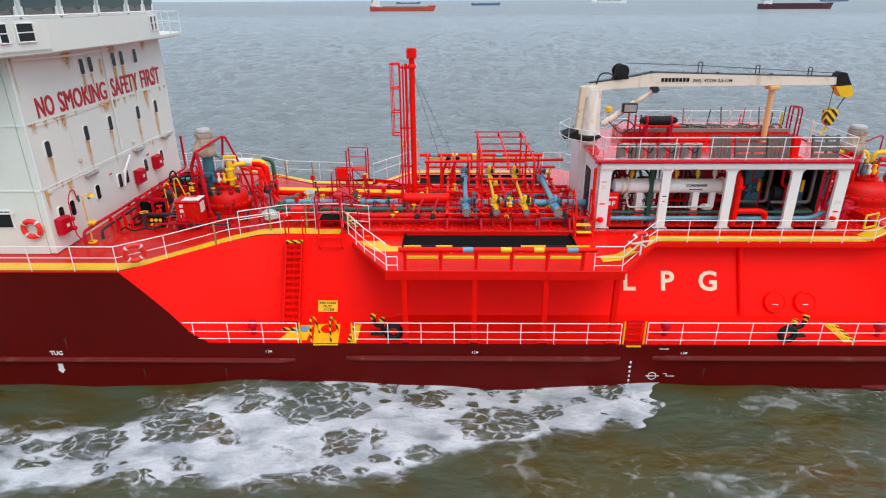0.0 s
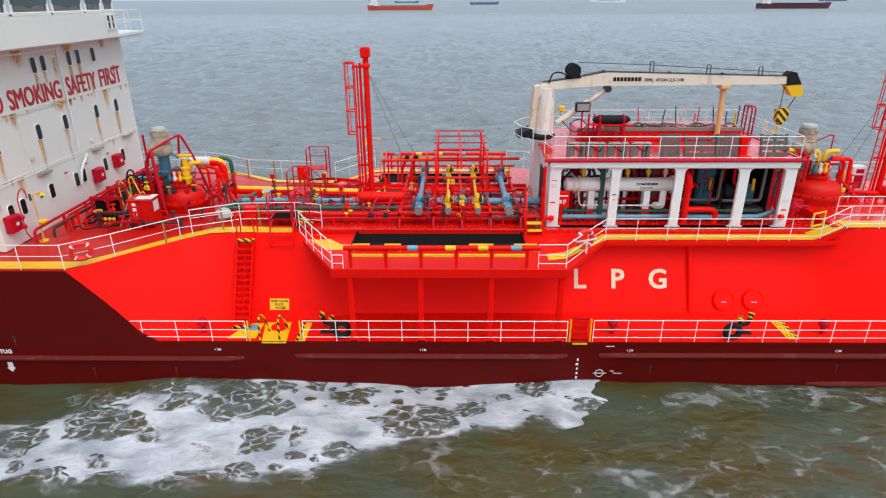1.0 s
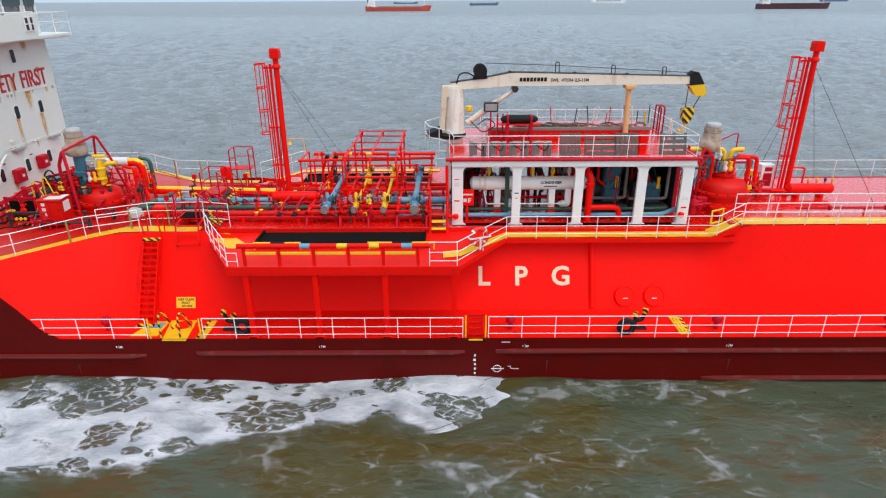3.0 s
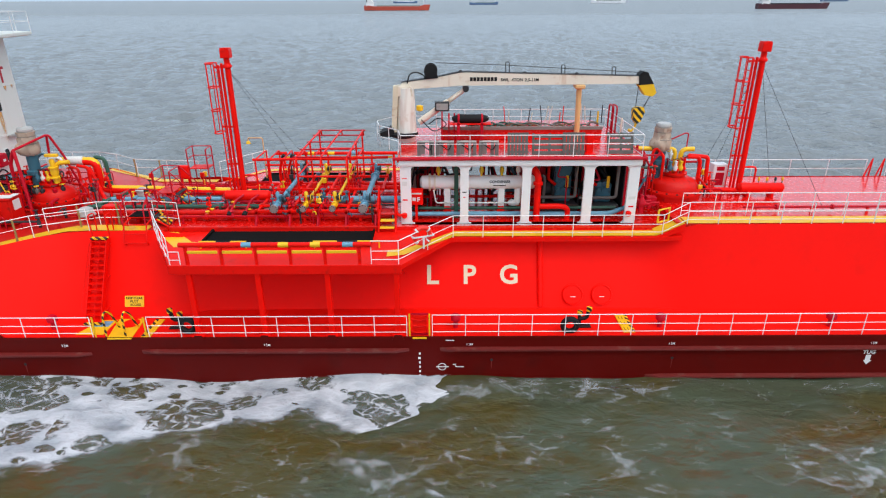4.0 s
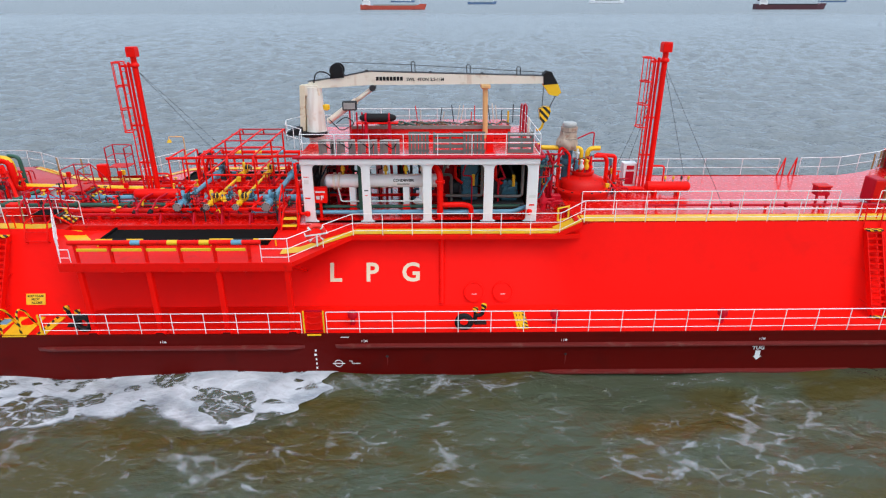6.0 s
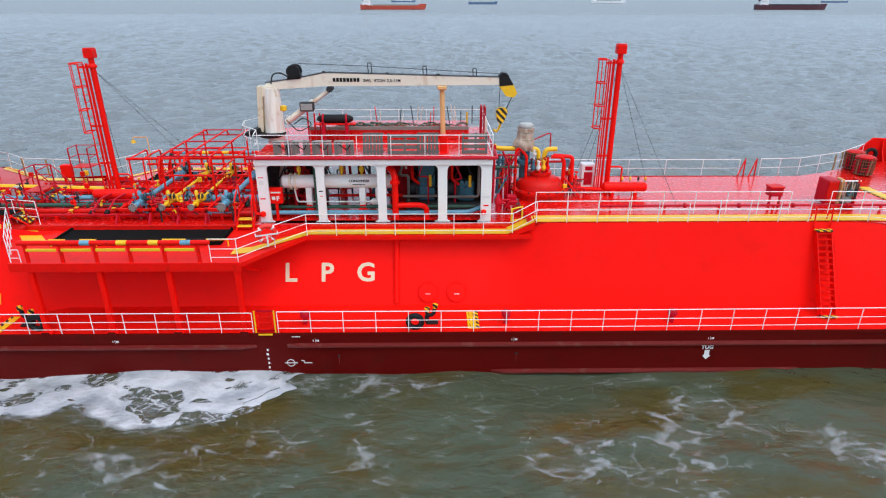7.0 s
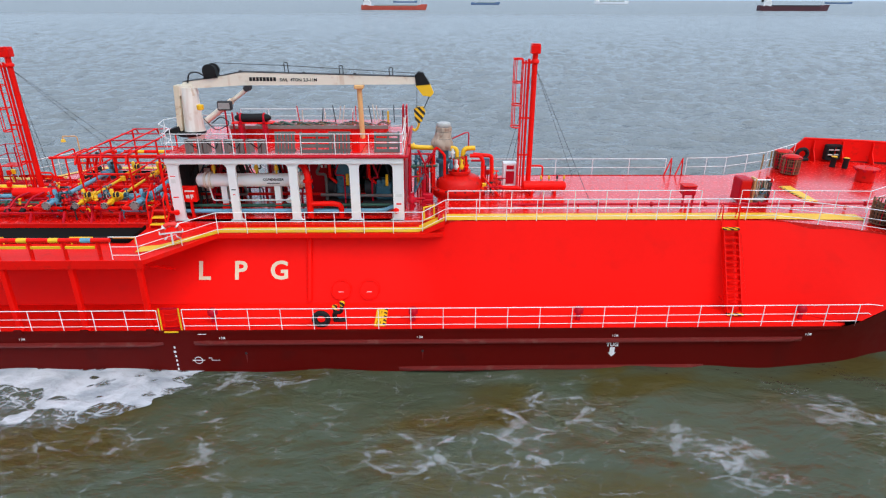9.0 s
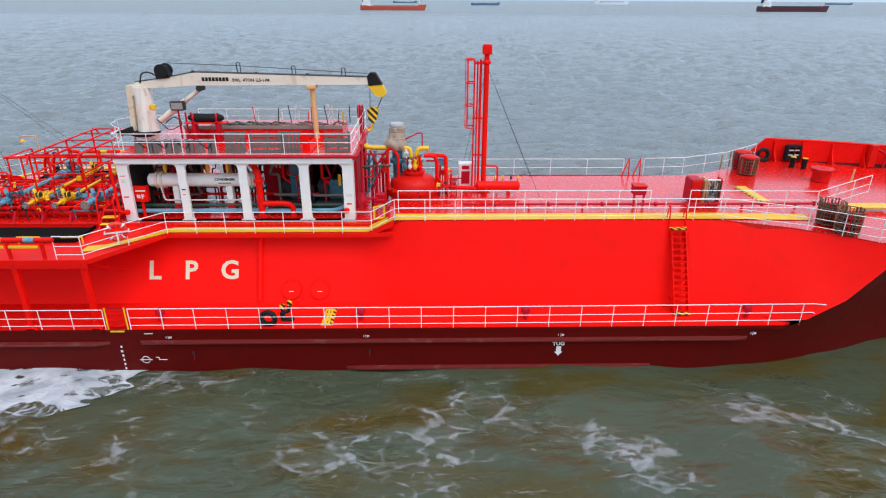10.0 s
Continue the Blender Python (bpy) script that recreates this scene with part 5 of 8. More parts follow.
def dome_group(x, y, z, w, top):
    """A domed tank hatch with its valves, cover and frame."""
    g = thing("tank_dome", "red domed cargo tank hatch with bolted flange", "tank dome", "tank domes")
    part("collar", Shape().lathe((x, y, z), [(1.12 * w, 0), (1.12 * w, 0.26), (1.24 * w, 0.28), (1.24 * w, 0.38), (1.02 * w, 0.40)], "z", 36), RED_WORN_SHADED, g)
    part("dome", Shape().lathe((x, y, z + 0.46), [(1.0 * w, -0.06), (0.98 * w, 0.14), (0.86 * w, 0.3), (0.6 * w, 0.42), (0.44, 0.46), (0.44, 0.52), (0.5, 0.54), (0.5, 0.62), (0.0, 0.64)], "z", 32), RED_WORN_SHADED, g)
    for k in range(18):
        a = 2 * math.pi * k / 18
        part("bolt", Shape().lathe((x + 1.18 * w * math.cos(a), y + 1.18 * w * math.sin(a), z + 0.36), [(0.04, 0), (0.04, 0.06), (0, 0.07)], "z", 8), DARK, g)
    for k, (a, mat) in enumerate(((0.3, RED), (1.0, CRIMSON), (1.6, YELLOW), (2.4, TEAL), (3.2, CRIMSON), (3.8, RED), (4.5, RED), (5.1, CRIMSON), (5.7, RED))):
        nozzle = part("nozzle", Shape().lathe((x + 0.34 * math.cos(a), y + 0.34 * math.sin(a), z + 1.08), [(0.06, 0), (0.06, 0.14), (0.11, 0.15), (0.11, 0.2), (0.05, 0.22), (0.05, 0.34 + 0.04 * k), (0, 0.36 + 0.04 * k)], "z", 12), mat, g)
        part("handwheel", Shape().torus((x + 0.34 * math.cos(a), y + 0.34 * math.sin(a), z + 1.44 + 0.04 * k), 0.10, 0.014, "z", 14, 5), DARK if mat is RED else mat, nozzle)
        part("yoke", Shape().box(x + 0.34 * math.cos(a) - 0.07, x + 0.34 * math.cos(a) + 0.07, y + 0.34 * math.sin(a) - 0.03, y + 0.34 * math.sin(a) + 0.03, z + 1.26, z + 1.32), mat, nozzle)
    v = thing("vent_cowl", "beige canvas covered vent on a blue valve stack", "vent", "vent cowls")
    vx, vy = x - 0.68, y + 0.1
    part("valve_body", Shape().lathe((vx, vy, z + 0.55), [(0.3, 0), (0.3, 0.15), (0.2, 0.18), (0.2, 0.8), (0.32, 0.84), (0.32, 1.0), (0.22, 1.05), (0.22, top - 0.5)], "z", 18), TEAL, v, "teal painted valve stack")
    sack = Shape().lathe((vx, vy, z + top), [(r, 0.82 * h) for r, h in ((0.24, 0), (0.32, 0.05), (0.36, 0.12), (0.37, 0.22), (0.39, 0.32), (0.37, 0.42), (0.37, 0.5), (0.34, 0.6), (0.31, 0.66), (0.33, 0.78), (0.32, 0.9), (0.3, 0.96), (0.33, 1.06), (0.33, 1.18), (0.0, 1.2))], "z", 28)
    for i, (a, b, c) in enumerate(sack.v):
        h, turn = c - z - top, math.atan2(b - vy, a - vx)
        swell_out = 0.15 * math.exp(-((h - 0.32) / 0.24) ** 2) * max(0.0, math.cos(turn - 3.4)) ** 1.5
        fold = 0.022 * math.sin(7 * turn + 9 * h) + 0.016 * math.sin(13 * turn - 14 * h)
        out = 1 + (swell_out + fold) / max(0.1, math.hypot(a - vx, b - vy))
        sack.v[i] = (vx + (a - vx) * out, vy + (b - vy) * out, c - 0.1 * swell_out)
    part("cover", sack, CANVAS, v, "tied bulging canvas cover")
    for zz in (0.06, 0.5, 0.8):
        part("lashing", Shape().torus((vx, vy, z + top + zz), 0.38 if zz < 0.6 else 0.34, 0.012, "z", 20, 5), GREY, v)
    part("lid", Shape().lathe((vx, vy, z + top + 0.98), [(0.29, 0), (0.31, 0.04), (0.3, 0.12), (0.26, 0.17), (0, 0.18)], "z", 16), WRAP, v, "pale lid")
    for k in range(3):
        part("valve", Shape().lathe((x - 0.35 + 0.22 * k, y - 0.35, z + 1.2), [(0.06, 0), (0.1, 0.05), (0.1, 0.16), (0.05, 0.26), (0.08, 0.4), (0.0, 0.44)], "z", 12), (TEAL, PLASTIC, YELLOW)[k], v)
    return g


dome_group(-15.85, 6.2, 4.58, 0.82, 2.2)
dome_group(10.45, 6.2, 4.92, 1.0, 1.95)


relief = thing("relief_valve", "yellow flanged relief valve with bonnet on the aft tank dome", "valve")
part("body", Shape().lathe((-15.52, 5.95, 5.86), [(0.1, -0.2), (0.1, 0.0), (0.2, 0.02), (0.2, 0.08), (0.13, 0.1), (0.17, 0.25), (0.13, 0.42), (0.2, 0.44), (0.2, 0.5), (0.11, 0.52), (0.1, 0.8), (0.0, 0.84)], "z", 16), YELLOW, relief)
part("cap", Shape().box(-15.74, -15.22, 5.86, 6.04, 6.78, 6.9, 0.02), YELLOW, relief, "yellow actuator plate")
part("hand_wheel", Shape().torus((-15.2, 5.9, 6.05), 0.13, 0.022, "x", 16, 6), DARK, relief, "dark hand wheel")
for k, (dx, dy) in enumerate(((-0.55, -0.5), (-0.35, -0.58), (-0.12, -0.62), (0.35, -0.55), (0.55, -0.3))):
    lug = thing("dome_valve", "small dark valve on the shoulder of the aft dome", "valve", "dome valves")
    part("body", Shape().lathe((-15.85 + dx, 6.2 + dy, 5.28), [(0.06, 0), (0.09, 0.1), (0.09, 0.2), (0.04, 0.24), (0.04, 0.34)], "z", 12), (DARK, MESH_GREY, DARK, CRIMSON, DARK)[k], lug)
    part("wheel", Shape().torus((-15.85 + dx, 6.2 + dy, 5.62), 0.09, 0.014, "z", 14, 5), (DARK, YELLOW, DARK, DARK, YELLOW)[k], lug)


def frame_of(label, runs):
    """Bent tubes welded into one frame: points, thickness and paint of each."""
    f = thing("tube_frame", label, "frame", "tube frames")
    for pts, r, mat in runs:
        part("tube", Shape().tube(pts, r, 8, 0.14), mat, f)


frame_of("crimson tube frame straddling the aft tank dome", (
    ([(-16.95, 5.5, 4.6), (-16.85, 5.4, 6.6), (-16.52, 5.3, 7.23), (-16.36, 5.15, 6.1), (-16.18, 4.95, 4.62)], 0.07, CRIMSON),
    ([(-16.52, 5.3, 7.2), (-15.95, 6.6, 7.53), (-15.8, 6.6, 7.53), (-15.5, 6.8, 6.6), (-15.0, 7.0, 4.65)], 0.05, CRIMSON),
    ([(-15.9, 6.6, 7.5), (-16.05, 6.7, 6.6), (-16.05, 7.3, 4.7)], 0.05, CRIMSON),
    ([(-17.9, 5.7, 5.9), (-17.25, 6.0, 6.1)], 0.03, BLACK), ([(-18.0, 6.4, 4.6), (-17.9, 6.4, 5.95), (-17.2, 6.4, 6.0)], 0.035, CRIMSON)))
frame_of("red loop pipes standing beside the aft tank dome", (
    ([(-15.2, 6.5, 6.2), (-14.85, 6.5, 6.15), (-14.85, 6.5, 4.65)], 0.06, RED_WORN_SHADED), ([(-15.1, 6.9, 6.15), (-14.6, 6.8, 6.1), (-14.6, 6.8, 4.65)], 0.07, RED),
    ([(-14.75, 6.3, 5.6), (-14.0, 5.8, 4.7)], 0.05, CRIMSON), ([(-14.5, 5.6, 4.7), (-14.5, 5.6, 5.3), (-14.1, 5.5, 5.3)], 0.04, CRIMSON)))
frame_of("crimson braced tube frame at the end of the house", (
    ([(8.32, 5.0, 4.95), (8.36, 5.0, 7.4)], 0.055, CRIMSON), ([(8.35, 5.2, 6.94), (9.42, 5.2, 6.94)], 0.035, CRIMSON), ([(8.7, 5.2, 7.1), (8.99, 5.2, 6.5), (9.4, 5.2, 7.1)], 0.045, CRIMSON),
    ([(8.98, 5.2, 6.55), (8.95, 5.2, 4.95)], 0.035, CRIMSON), ([(8.34, 5.1, 6.0), (8.95, 5.2, 6.0)], 0.03, CRIMSON), ([(8.34, 6.4, 7.05), (8.34, 6.4, 4.95)], 0.05, CRIMSON)))
frame_of("red tube arch beside the fore tank dome", (
    ([(9.36, 6.0, 4.95), (9.36, 6.0, 6.9), (9.5, 6.0, 7.05), (9.82, 5.95, 6.7), (9.8, 5.9, 5.0)], 0.06, RED),
    ([(9.46, 6.2, 7.04), (10.67, 6.3, 7.58), (10.84, 6.3, 7.6), (10.84, 6.3, 6.9)], 0.028, CRIMSON)))
frame_of("thick red loop pipes between dome and mast", (
    ([(10.9, 6.2, 6.62), (11.35, 6.2, 6.62), (11.47, 6.2, 6.4), (11.47, 6.2, 4.95)], 0.085, RED), ([(11.05, 6.45, 6.62), (11.86, 6.4, 6.56), (11.88, 6.3, 5.2), (13.1, 6.1, 5.2)], 0.085, RED),
    ([(11.47, 6.1, 5.75), (12.15, 5.7, 4.97)], 0.045, RED), ([(11.6, 6.6, 4.95), (11.62, 6.6, 6.1)], 0.045, CRIMSON), ([(11.0, 7.0, 6.2), (11.9, 7.0, 6.2), (11.9, 7.0, 4.95)], 0.05, CRIMSON),
    ([(11.5, 5.6, 5.4), (12.3, 5.6, 5.4), (12.3, 5.6, 4.95)], 0.03, CRIMSON), ([(12.0, 6.6, 5.5), (12.6, 6.6, 5.5)], 0.03, CRIMSON)))
gb2 = thing("gate_end", "yellow painted gate end on the walkway", "gate")
part("loop", Shape().tube([(8.95, 3.35, 4.75), (8.95, 3.35, 5.25), (9.35, 3.35, 5.35), (9.35, 3.35, 4.85), (8.95, 3.35, 4.75)], 0.045, 8), YELLOW, gb2)
hyd = thing("fire_hydrant", "crimson fire hydrant cluster at the house corner", "hydrant")
part("body", Shape().lathe((8.45, 3.95, 4.95), [(0.1, 0), (0.1, 0.3), (0.15, 0.34), (0.15, 0.5), (0.06, 0.6), (0.06, 0.7), (0, 0.71)], "z", 14), CRIMSON, hyd)
part("outlet", Shape().tube([(8.45, 3.95, 5.35), (8.75, 3.9, 5.3)], 0.06, 10), CRIMSON, hyd)
part("box", Shape().box(8.9, 9.3, 4.7, 5.0, 4.95, 5.35, 0.02), CRIMSON, hyd)
jb = thing("junction_box", "grey-blue electric box on a red post", "box")
part("case", Shape().box(11.52, 11.78, 6.5, 6.62, 6.1, 6.42, 0.02), BLUE, jb)

for k, (pts, r, mat, lab) in enumerate((
        ([(8.35, 6.2, 7.05), (8.7, 6.2, 6.98), (9.5, 6.2, 6.97)], 0.10, YELLOW, "yellow vapour pipe beside the house"),
        ([(9.9, 6.2, 6.97), (10.35, 6.2, 6.97), (10.35, 6.2, 6.0)], 0.085, YELLOW, "yellow vapour pipe beside the house"),
        ([(10.6, 6.2, 6.2), (10.61, 6.2, 6.95), (11.12, 6.2, 6.95)], 0.10, YELLOW, "yellow relief pipe on the tank dome"),
        ([(10.15, 6.15, 6.95), (10.15, 6.1, 6.4), (10.1, 6.1, 5.8)], 0.05, PLASTIC, "white insulated pipe on the tank dome"),
        ([(8.62, 5.6, 6.9), (8.58, 5.6, 5.9), (8.55, 5.6, 5.2)], 0.06, TEAL, "teal pipe beside the house"),
        ([(8.8, 5.8, 6.8), (8.78, 5.8, 6.2), (8.76, 5.8, 5.3)], 0.05, TEAL, "teal pipe beside the house"),
        ([(8.3, 5.4, 6.35), (8.9, 5.5, 6.35), (9.5, 5.6, 6.35)], 0.055, GREEN, "dark green pipe beside the house"),
        ([(8.95, 5.2, 6.1), (8.68, 5.1, 5.6), (8.42, 5.0, 5.1)], 0.04, TEAL, "teal slanting pipe beside the house"),
        ([(8.35, 4.5, 5.25), (8.7, 4.5, 5.25), (9.0, 4.5, 5.25)], 0.05, CRIMSON, "crimson hydrant pipe beside the house"),
        ([(8.5, 4.2, 4.95), (8.5, 4.2, 5.25), (8.5, 4.2, 5.6)], 0.06, CRIMSON, "crimson hydrant riser beside the house"),
        ([(8.9, 4.4, 4.95), (8.9, 4.4, 5.2), (9.3, 4.4, 5.2)], 0.05, CRIMSON, "crimson hydrant pipe beside the house"),
        ([(-17.0, 6.9, 6.2), (-16.5, 6.9, 6.75), (-16.1, 6.9, 6.5), (-16.1, 6.9, 5.6)], 0.06, BLUE, "blue bent pipe beside the tank dome"),
        ([(-16.15, 6.5, 5.7), (-15.95, 6.5, 6.6), (-15.7, 6.5, 6.6), (-15.65, 6.5, 6.2)], 0.07, PLASTIC, "white insulated loop on the tank dome"),
        ([(-15.9, 6.45, 5.7), (-15.7, 6.45, 6.62), (-15.45, 6.45, 6.6), (-15.4, 6.45, 6.2)], 0.07, PLASTIC, "white insulated loop on the tank dome"),
        ([(-15.5, 6.05, 5.7), (-15.48, 6.05, 6.3), (-15.35, 6.05, 6.5), (-14.9, 6.1, 6.52)], 0.09, YELLOW, "yellow relief pipe on the tank dome"),
        ([(-18.5, 7.0, 5.6), (-17.7, 7.0, 5.6), (-17.2, 7.0, 5.6)], 0.09, BLUE, "light blue pipe before the tank dome"),
        ([(-16.9, 6.6, 5.3), (-16.3, 6.9, 6.1), (-15.9, 7.2, 6.2)], 0.11, BLUE, "blue bent pipe beside the tank dome"),
        ([(-16.5, 6.3, 5.3), (-16.2, 6.4, 6.25), (-15.8, 6.6, 6.1), (-15.7, 6.6, 5.4)], 0.08, TEAL, "teal bent pipe beside the tank dome"),
        ([(-14.6, 6.9, 6.1), (-14.3, 6.8, 5.2), (-13.6, 5.9, 4.8)], 0.08, RED, "red slanting pipe beside the tank dome"),
        ([(-13.9, 5.3, 4.8), (-12.9, 6.4, 5.1)], 0.09, GREEN, "dark green slanting pipe"))):
    bp = thing("bent_pipe", lab, "pipe", "bent pipes")
    part("pipe", Shape().tube(pts, r, 10, 0.3), mat, bp)
    a, b2 = Vector(pts[0]), Vector(pts[1])
    q = a.lerp(b2, 0.35)
    w = (b2 - a).normalized() * 0.04
    part("flange", Shape().tube([q - w, q + w], r + 0.055, 14), mat, bp)
vap = thing("vapour_pipe", "large yellow and red pipe with white insulated sleeve", "pipe")
path = [(-16.3, 7.3, 6.22), (-14.5, 7.3, 6.22), (-14.46, 7.3, 4.96), (-12.5, 7.25, 4.93), (-8.6, 6.9, 4.93)]
part("pipe", Shape().tube(path, 0.16, 12, 0.3), RED, vap)
part("stripe", Shape().tube([(x, y + 0.03, z + 0.05) for x, y, z in path], 0.155, 12, 0.3), YELLOW, vap, "yellow painted upper side")
part("sleeve", Shape().tube([(-15.75, 7.3, 6.27), (-15.0, 7.3, 6.27)], 0.2, 12), PLASTIC, vap, "white insulated sleeve")
part("bend_shadow_pipe", Shape().tube([(-14.7, 7.6, 6.35), (-14.25, 7.6, 6.3), (-14.2, 7.6, 4.9)], 0.085, 10, 0.3), GREEN, vap, "dark green pipe")
for x in (-13.0, -11.5, -10.0):
    part("support", Shape().box(x - 0.05, x + 0.05, 6.9, 7.3, 4.6, 4.85), RED, vap)
# the two nearest red pipes get the darker red as painted shade
for i, (y, z, mat, r, x0, x1) in enumerate(((5.9, 4.95, BLUE, 0.10, -13.4, -8.7), (5.2, 4.85, GREEN, 0.09, -14.0, -2.0), (4.5, 4.82, RED_WORN_SHADED, 0.11, -13.5, -1.4), (4.1, 4.78, RED_WORN_SHADED, 0.08, -12.0, -1.4), (7.8, 4.85, RED, 0.1, -8.5, -1.2), (8.4, 4.85, RED, 0.08, -8.5, -1.2), (5.6, 5.0, BLUE, 0.15, -5.5, -0.9))):
    pp = thing("deck_pipe", {BLUE: "light blue cargo pipe along the deck", GREEN: "dark green pipe along the deck", RED: "red pipe along the deck", RED_WORN_SHADED: "worn red pipe along the deck, darkened for shade"}[mat], "pipe", "fore and aft pipes")
    part("pipe", Shape().tube([(x0, y, z), (x1, y, z)], r, 10), mat, pp)
    for x in np.arange(x0 + 0.6, x1, 2.2):
        part("saddle", Shape().box(x - 0.05, x + 0.05, y - 0.12, y + 0.12, 4.6, z - 0.02), RED, pp)
        part("flange", Shape().lathe((x + 0.5, y, z), [(r, -0.05), (r + 0.06, -0.05), (r + 0.06, 0.05), (r, 0.05)], "x", 14), mat, pp)
drumA = thing("drip_drum", "red horizontal drain vessel at the mast foot", "vessel", "drain vessels")
part("shell", Shape().lathe((-8.45, 5.6, 5.2), [(0.0, 0), (0.14, 0.03), (0.215, 0.1), (0.215, 1.85), (0.14, 1.93), (0.0, 1.96)], "x", 20), RED, drumA)
for x in (-8.0, -7.0):
    part("saddle", Shape().box(x - 0.06, x + 0.06, 5.4, 5.8, 4.6, 5.1, 0.01), RED, drumA)
copy_thing(drumA, pose(21.6, 0.45, 0.12))
for x in (-7.75, -7.15):
    dr = thing("drain_pipe", "red drain pipe with black end cap", "pipe", "drain pipes")
    part("pipe", Shape().tube([(x + 0.2, 5.3, 5.3), (x + 0.1, 4.6, 5.3), (x, 4.1, 4.95)], 0.042, 10, 0.2), CRIMSON, dr)
    part("cap", Shape().tube([(x, 4.12, 4.97), (x - 0.03, 3.98, 4.87)], 0.10, 12), BLACK, dr, "black end cap")

for x in (-6.75, -6.35):
    dr = thing("drain_pipe", "red upright drain pipe with black end cap", "pipe", "drain pipes")
    part("pipe", Shape().tube([(x - 0.1, 8.6, 4.65), (x - 0.1, 8.6, 5.5), (x + 0.12, 8.5, 6.05)], 0.06, 10, 0.2), RED, dr)
    part("cap", Shape().tube([(x + 0.1, 8.5, 6.0), (x + 0.2, 8.48, 6.2)], 0.1, 12), BLACK, dr, "black end cap")

# ---- cargo manifold: cross pipes, valves, gantry ----
for k, (x, mat, r) in enumerate(((-5.86, BLUE, 0.095), (-4.73, YELLOW, 0.06), (-3.6, YELLOW, 0.06), (-2.42, BLUE, 0.11))):
    m = thing("manifold_pipe", "blue cargo manifold pipe with valves and blank flange" if mat is BLUE else "yellow vapour manifold pipe with valves and blank flange", "pipe", "manifold pipes")
    part("pipe", Shape().tube([(x, 3.62, 5.28), (x, 9.38, 5.28)], r, 12), mat, m)
    for y0, way in ((3.56, 1), (9.44, -1)):
        part("blank", Shape().lathe((x, y0, 5.28), [(0, -0.02), (r + 0.07, -0.02), (r + 0.07, 0.05), (r, 0.05)], "y", 20), STEEL, m, "rusty steel blank flange")
        y1 = y0 + 0.75 * way
        valve = part("valve", Shape().lathe((x, y1, 5.28), [(r, -0.23), (r + 0.06, -0.23), (r + 0.06, -0.18), (r, -0.18), (r, -0.13), (r + 0.035, -0.08), (r + 0.035, 0.08), (r, 0.13), (r, 0.18), (r + 0.06, 0.18), (r + 0.06, 0.23), (r, 0.23)], "y", 16), mat, m)
        part("actuator", Shape().lathe((x, y1, 5.35), [(0.045, 0), (0.045, 0.16), (0.075, 0.18), (0.075, 0.36), (0.04, 0.4), (0, 0.41)], "z", 14), mat, valve)
        part("handwheel", Shape().torus((x + 0.2, y1, 5.5), 0.15, 0.018, "x", 18, 6), YELLOW if mat is YELLOW else DARK, valve)
        part("gearbox", Shape().box(x + 0.06, x + 0.24, y1 - 0.09, y1 + 0.09, 5.42, 5.6, 0.02), TEAL if mat is BLUE else DARK, valve, "small gear box")
        part("gauge", Shape().lathe((x - 0.2, y1 - 0.1, 5.62), [(0.05, 0), (0.05, 0.03), (0, 0.035)], "y", 12), STEEL, valve, "round pressure gauge")
        part("gauge_stem", Shape().tube([(x - 0.2, y1 - 0.08, 5.6), (x - 0.2, y1 - 0.08, 5.38), (x - 0.05, y1 - 0.08, 5.34)], 0.015, 5), STEEL, valve)
        part("drain_cock", Shape().tube([(x, y0 + 0.3 * way, 5.2), (x, y0 + 0.3 * way, 4.95), (x + 0.12, y0 + 0.3 * way, 4.9)], 0.025, 6), DARK, valve)
        for kk in range(8):
            aa = 2 * math.pi * kk / 8
            part("bolt", Shape().lathe((x + (r + 0.045) * math.cos(aa), y0 - 0.03 * way, 5.28 + (r + 0.045) * math.sin(aa)), [(0.016, -0.02), (0.016, 0.02)], "y", 6), DARK, valve)
        part("second_flange", Shape().lathe((x, y0 + 1.3 * way, 5.28), [(r, -0.06), (r + 0.09, -0.05), (r + 0.09, 0.05), (r, 0.06)], "y", 16), mat, valve)
    for y in (4.6, 6.4, 8.4):
        part("support", Shape().box(x - 0.07, x + 0.07, y - 0.05, y + 0.05, 4.6, 5.15), RED, m)
for x in (-6.6, -5.3, -4.2, -3.1, -1.95):
    fr = thing("manifold_support", "red steel support frame under the manifold", "frame", "manifold supports")
    for y in (3.75, 4.55):
        # legs and stay take darker reds, putting the manifold's shade into the paint
        part("leg", Shape().box(x - 0.05, x + 0.05, y - 0.05, y + 0.05, 4.5, 5.2, 0.01), RED_WORN_SHADED, fr)
    part("beam", Shape().box(x - 0.05, x + 0.05, 3.7, 9.3, 5.02, 5.12, 0.01), RED, fr)
    part("stay", Shape().tube([(x, 3.4, 4.5), (x, 3.75, 5.0)], 0.05, 6), CRIMSON, fr)
for y, z in ((3.85, 5.05), (4.5, 5.05), (6.6, 5.1), (8.6, 5.1)):
    bb = thing("support_beam", "red beam across the manifold supports", "beam", "manifold beams")
    part("beam", Shape().box(-6.7, -1.85, y - 0.05, y + 0.05, z, z + 0.1, 0.01), RED, bb)
gan = thing("hose_gantry", "red tube gantry over the manifold", "gantry")
GX = ((-5.22, -4.22, -3.18))
for x in GX:
    part("rail", Shape().tube([(x, 5.0, 6.55), (x, 5.2, 6.9), (x, 10.6, 6.9), (x, 10.8, 6.6)], 0.038, 8, 0.15), RED, gan)
for y in (5.25, 6.6, 8.0, 9.4, 10.55):
    part("crossbar", Shape().tube([(-5.35, y, 6.9), (-3.05, y, 6.9)], 0.03, 8), CRIMSON, gan)
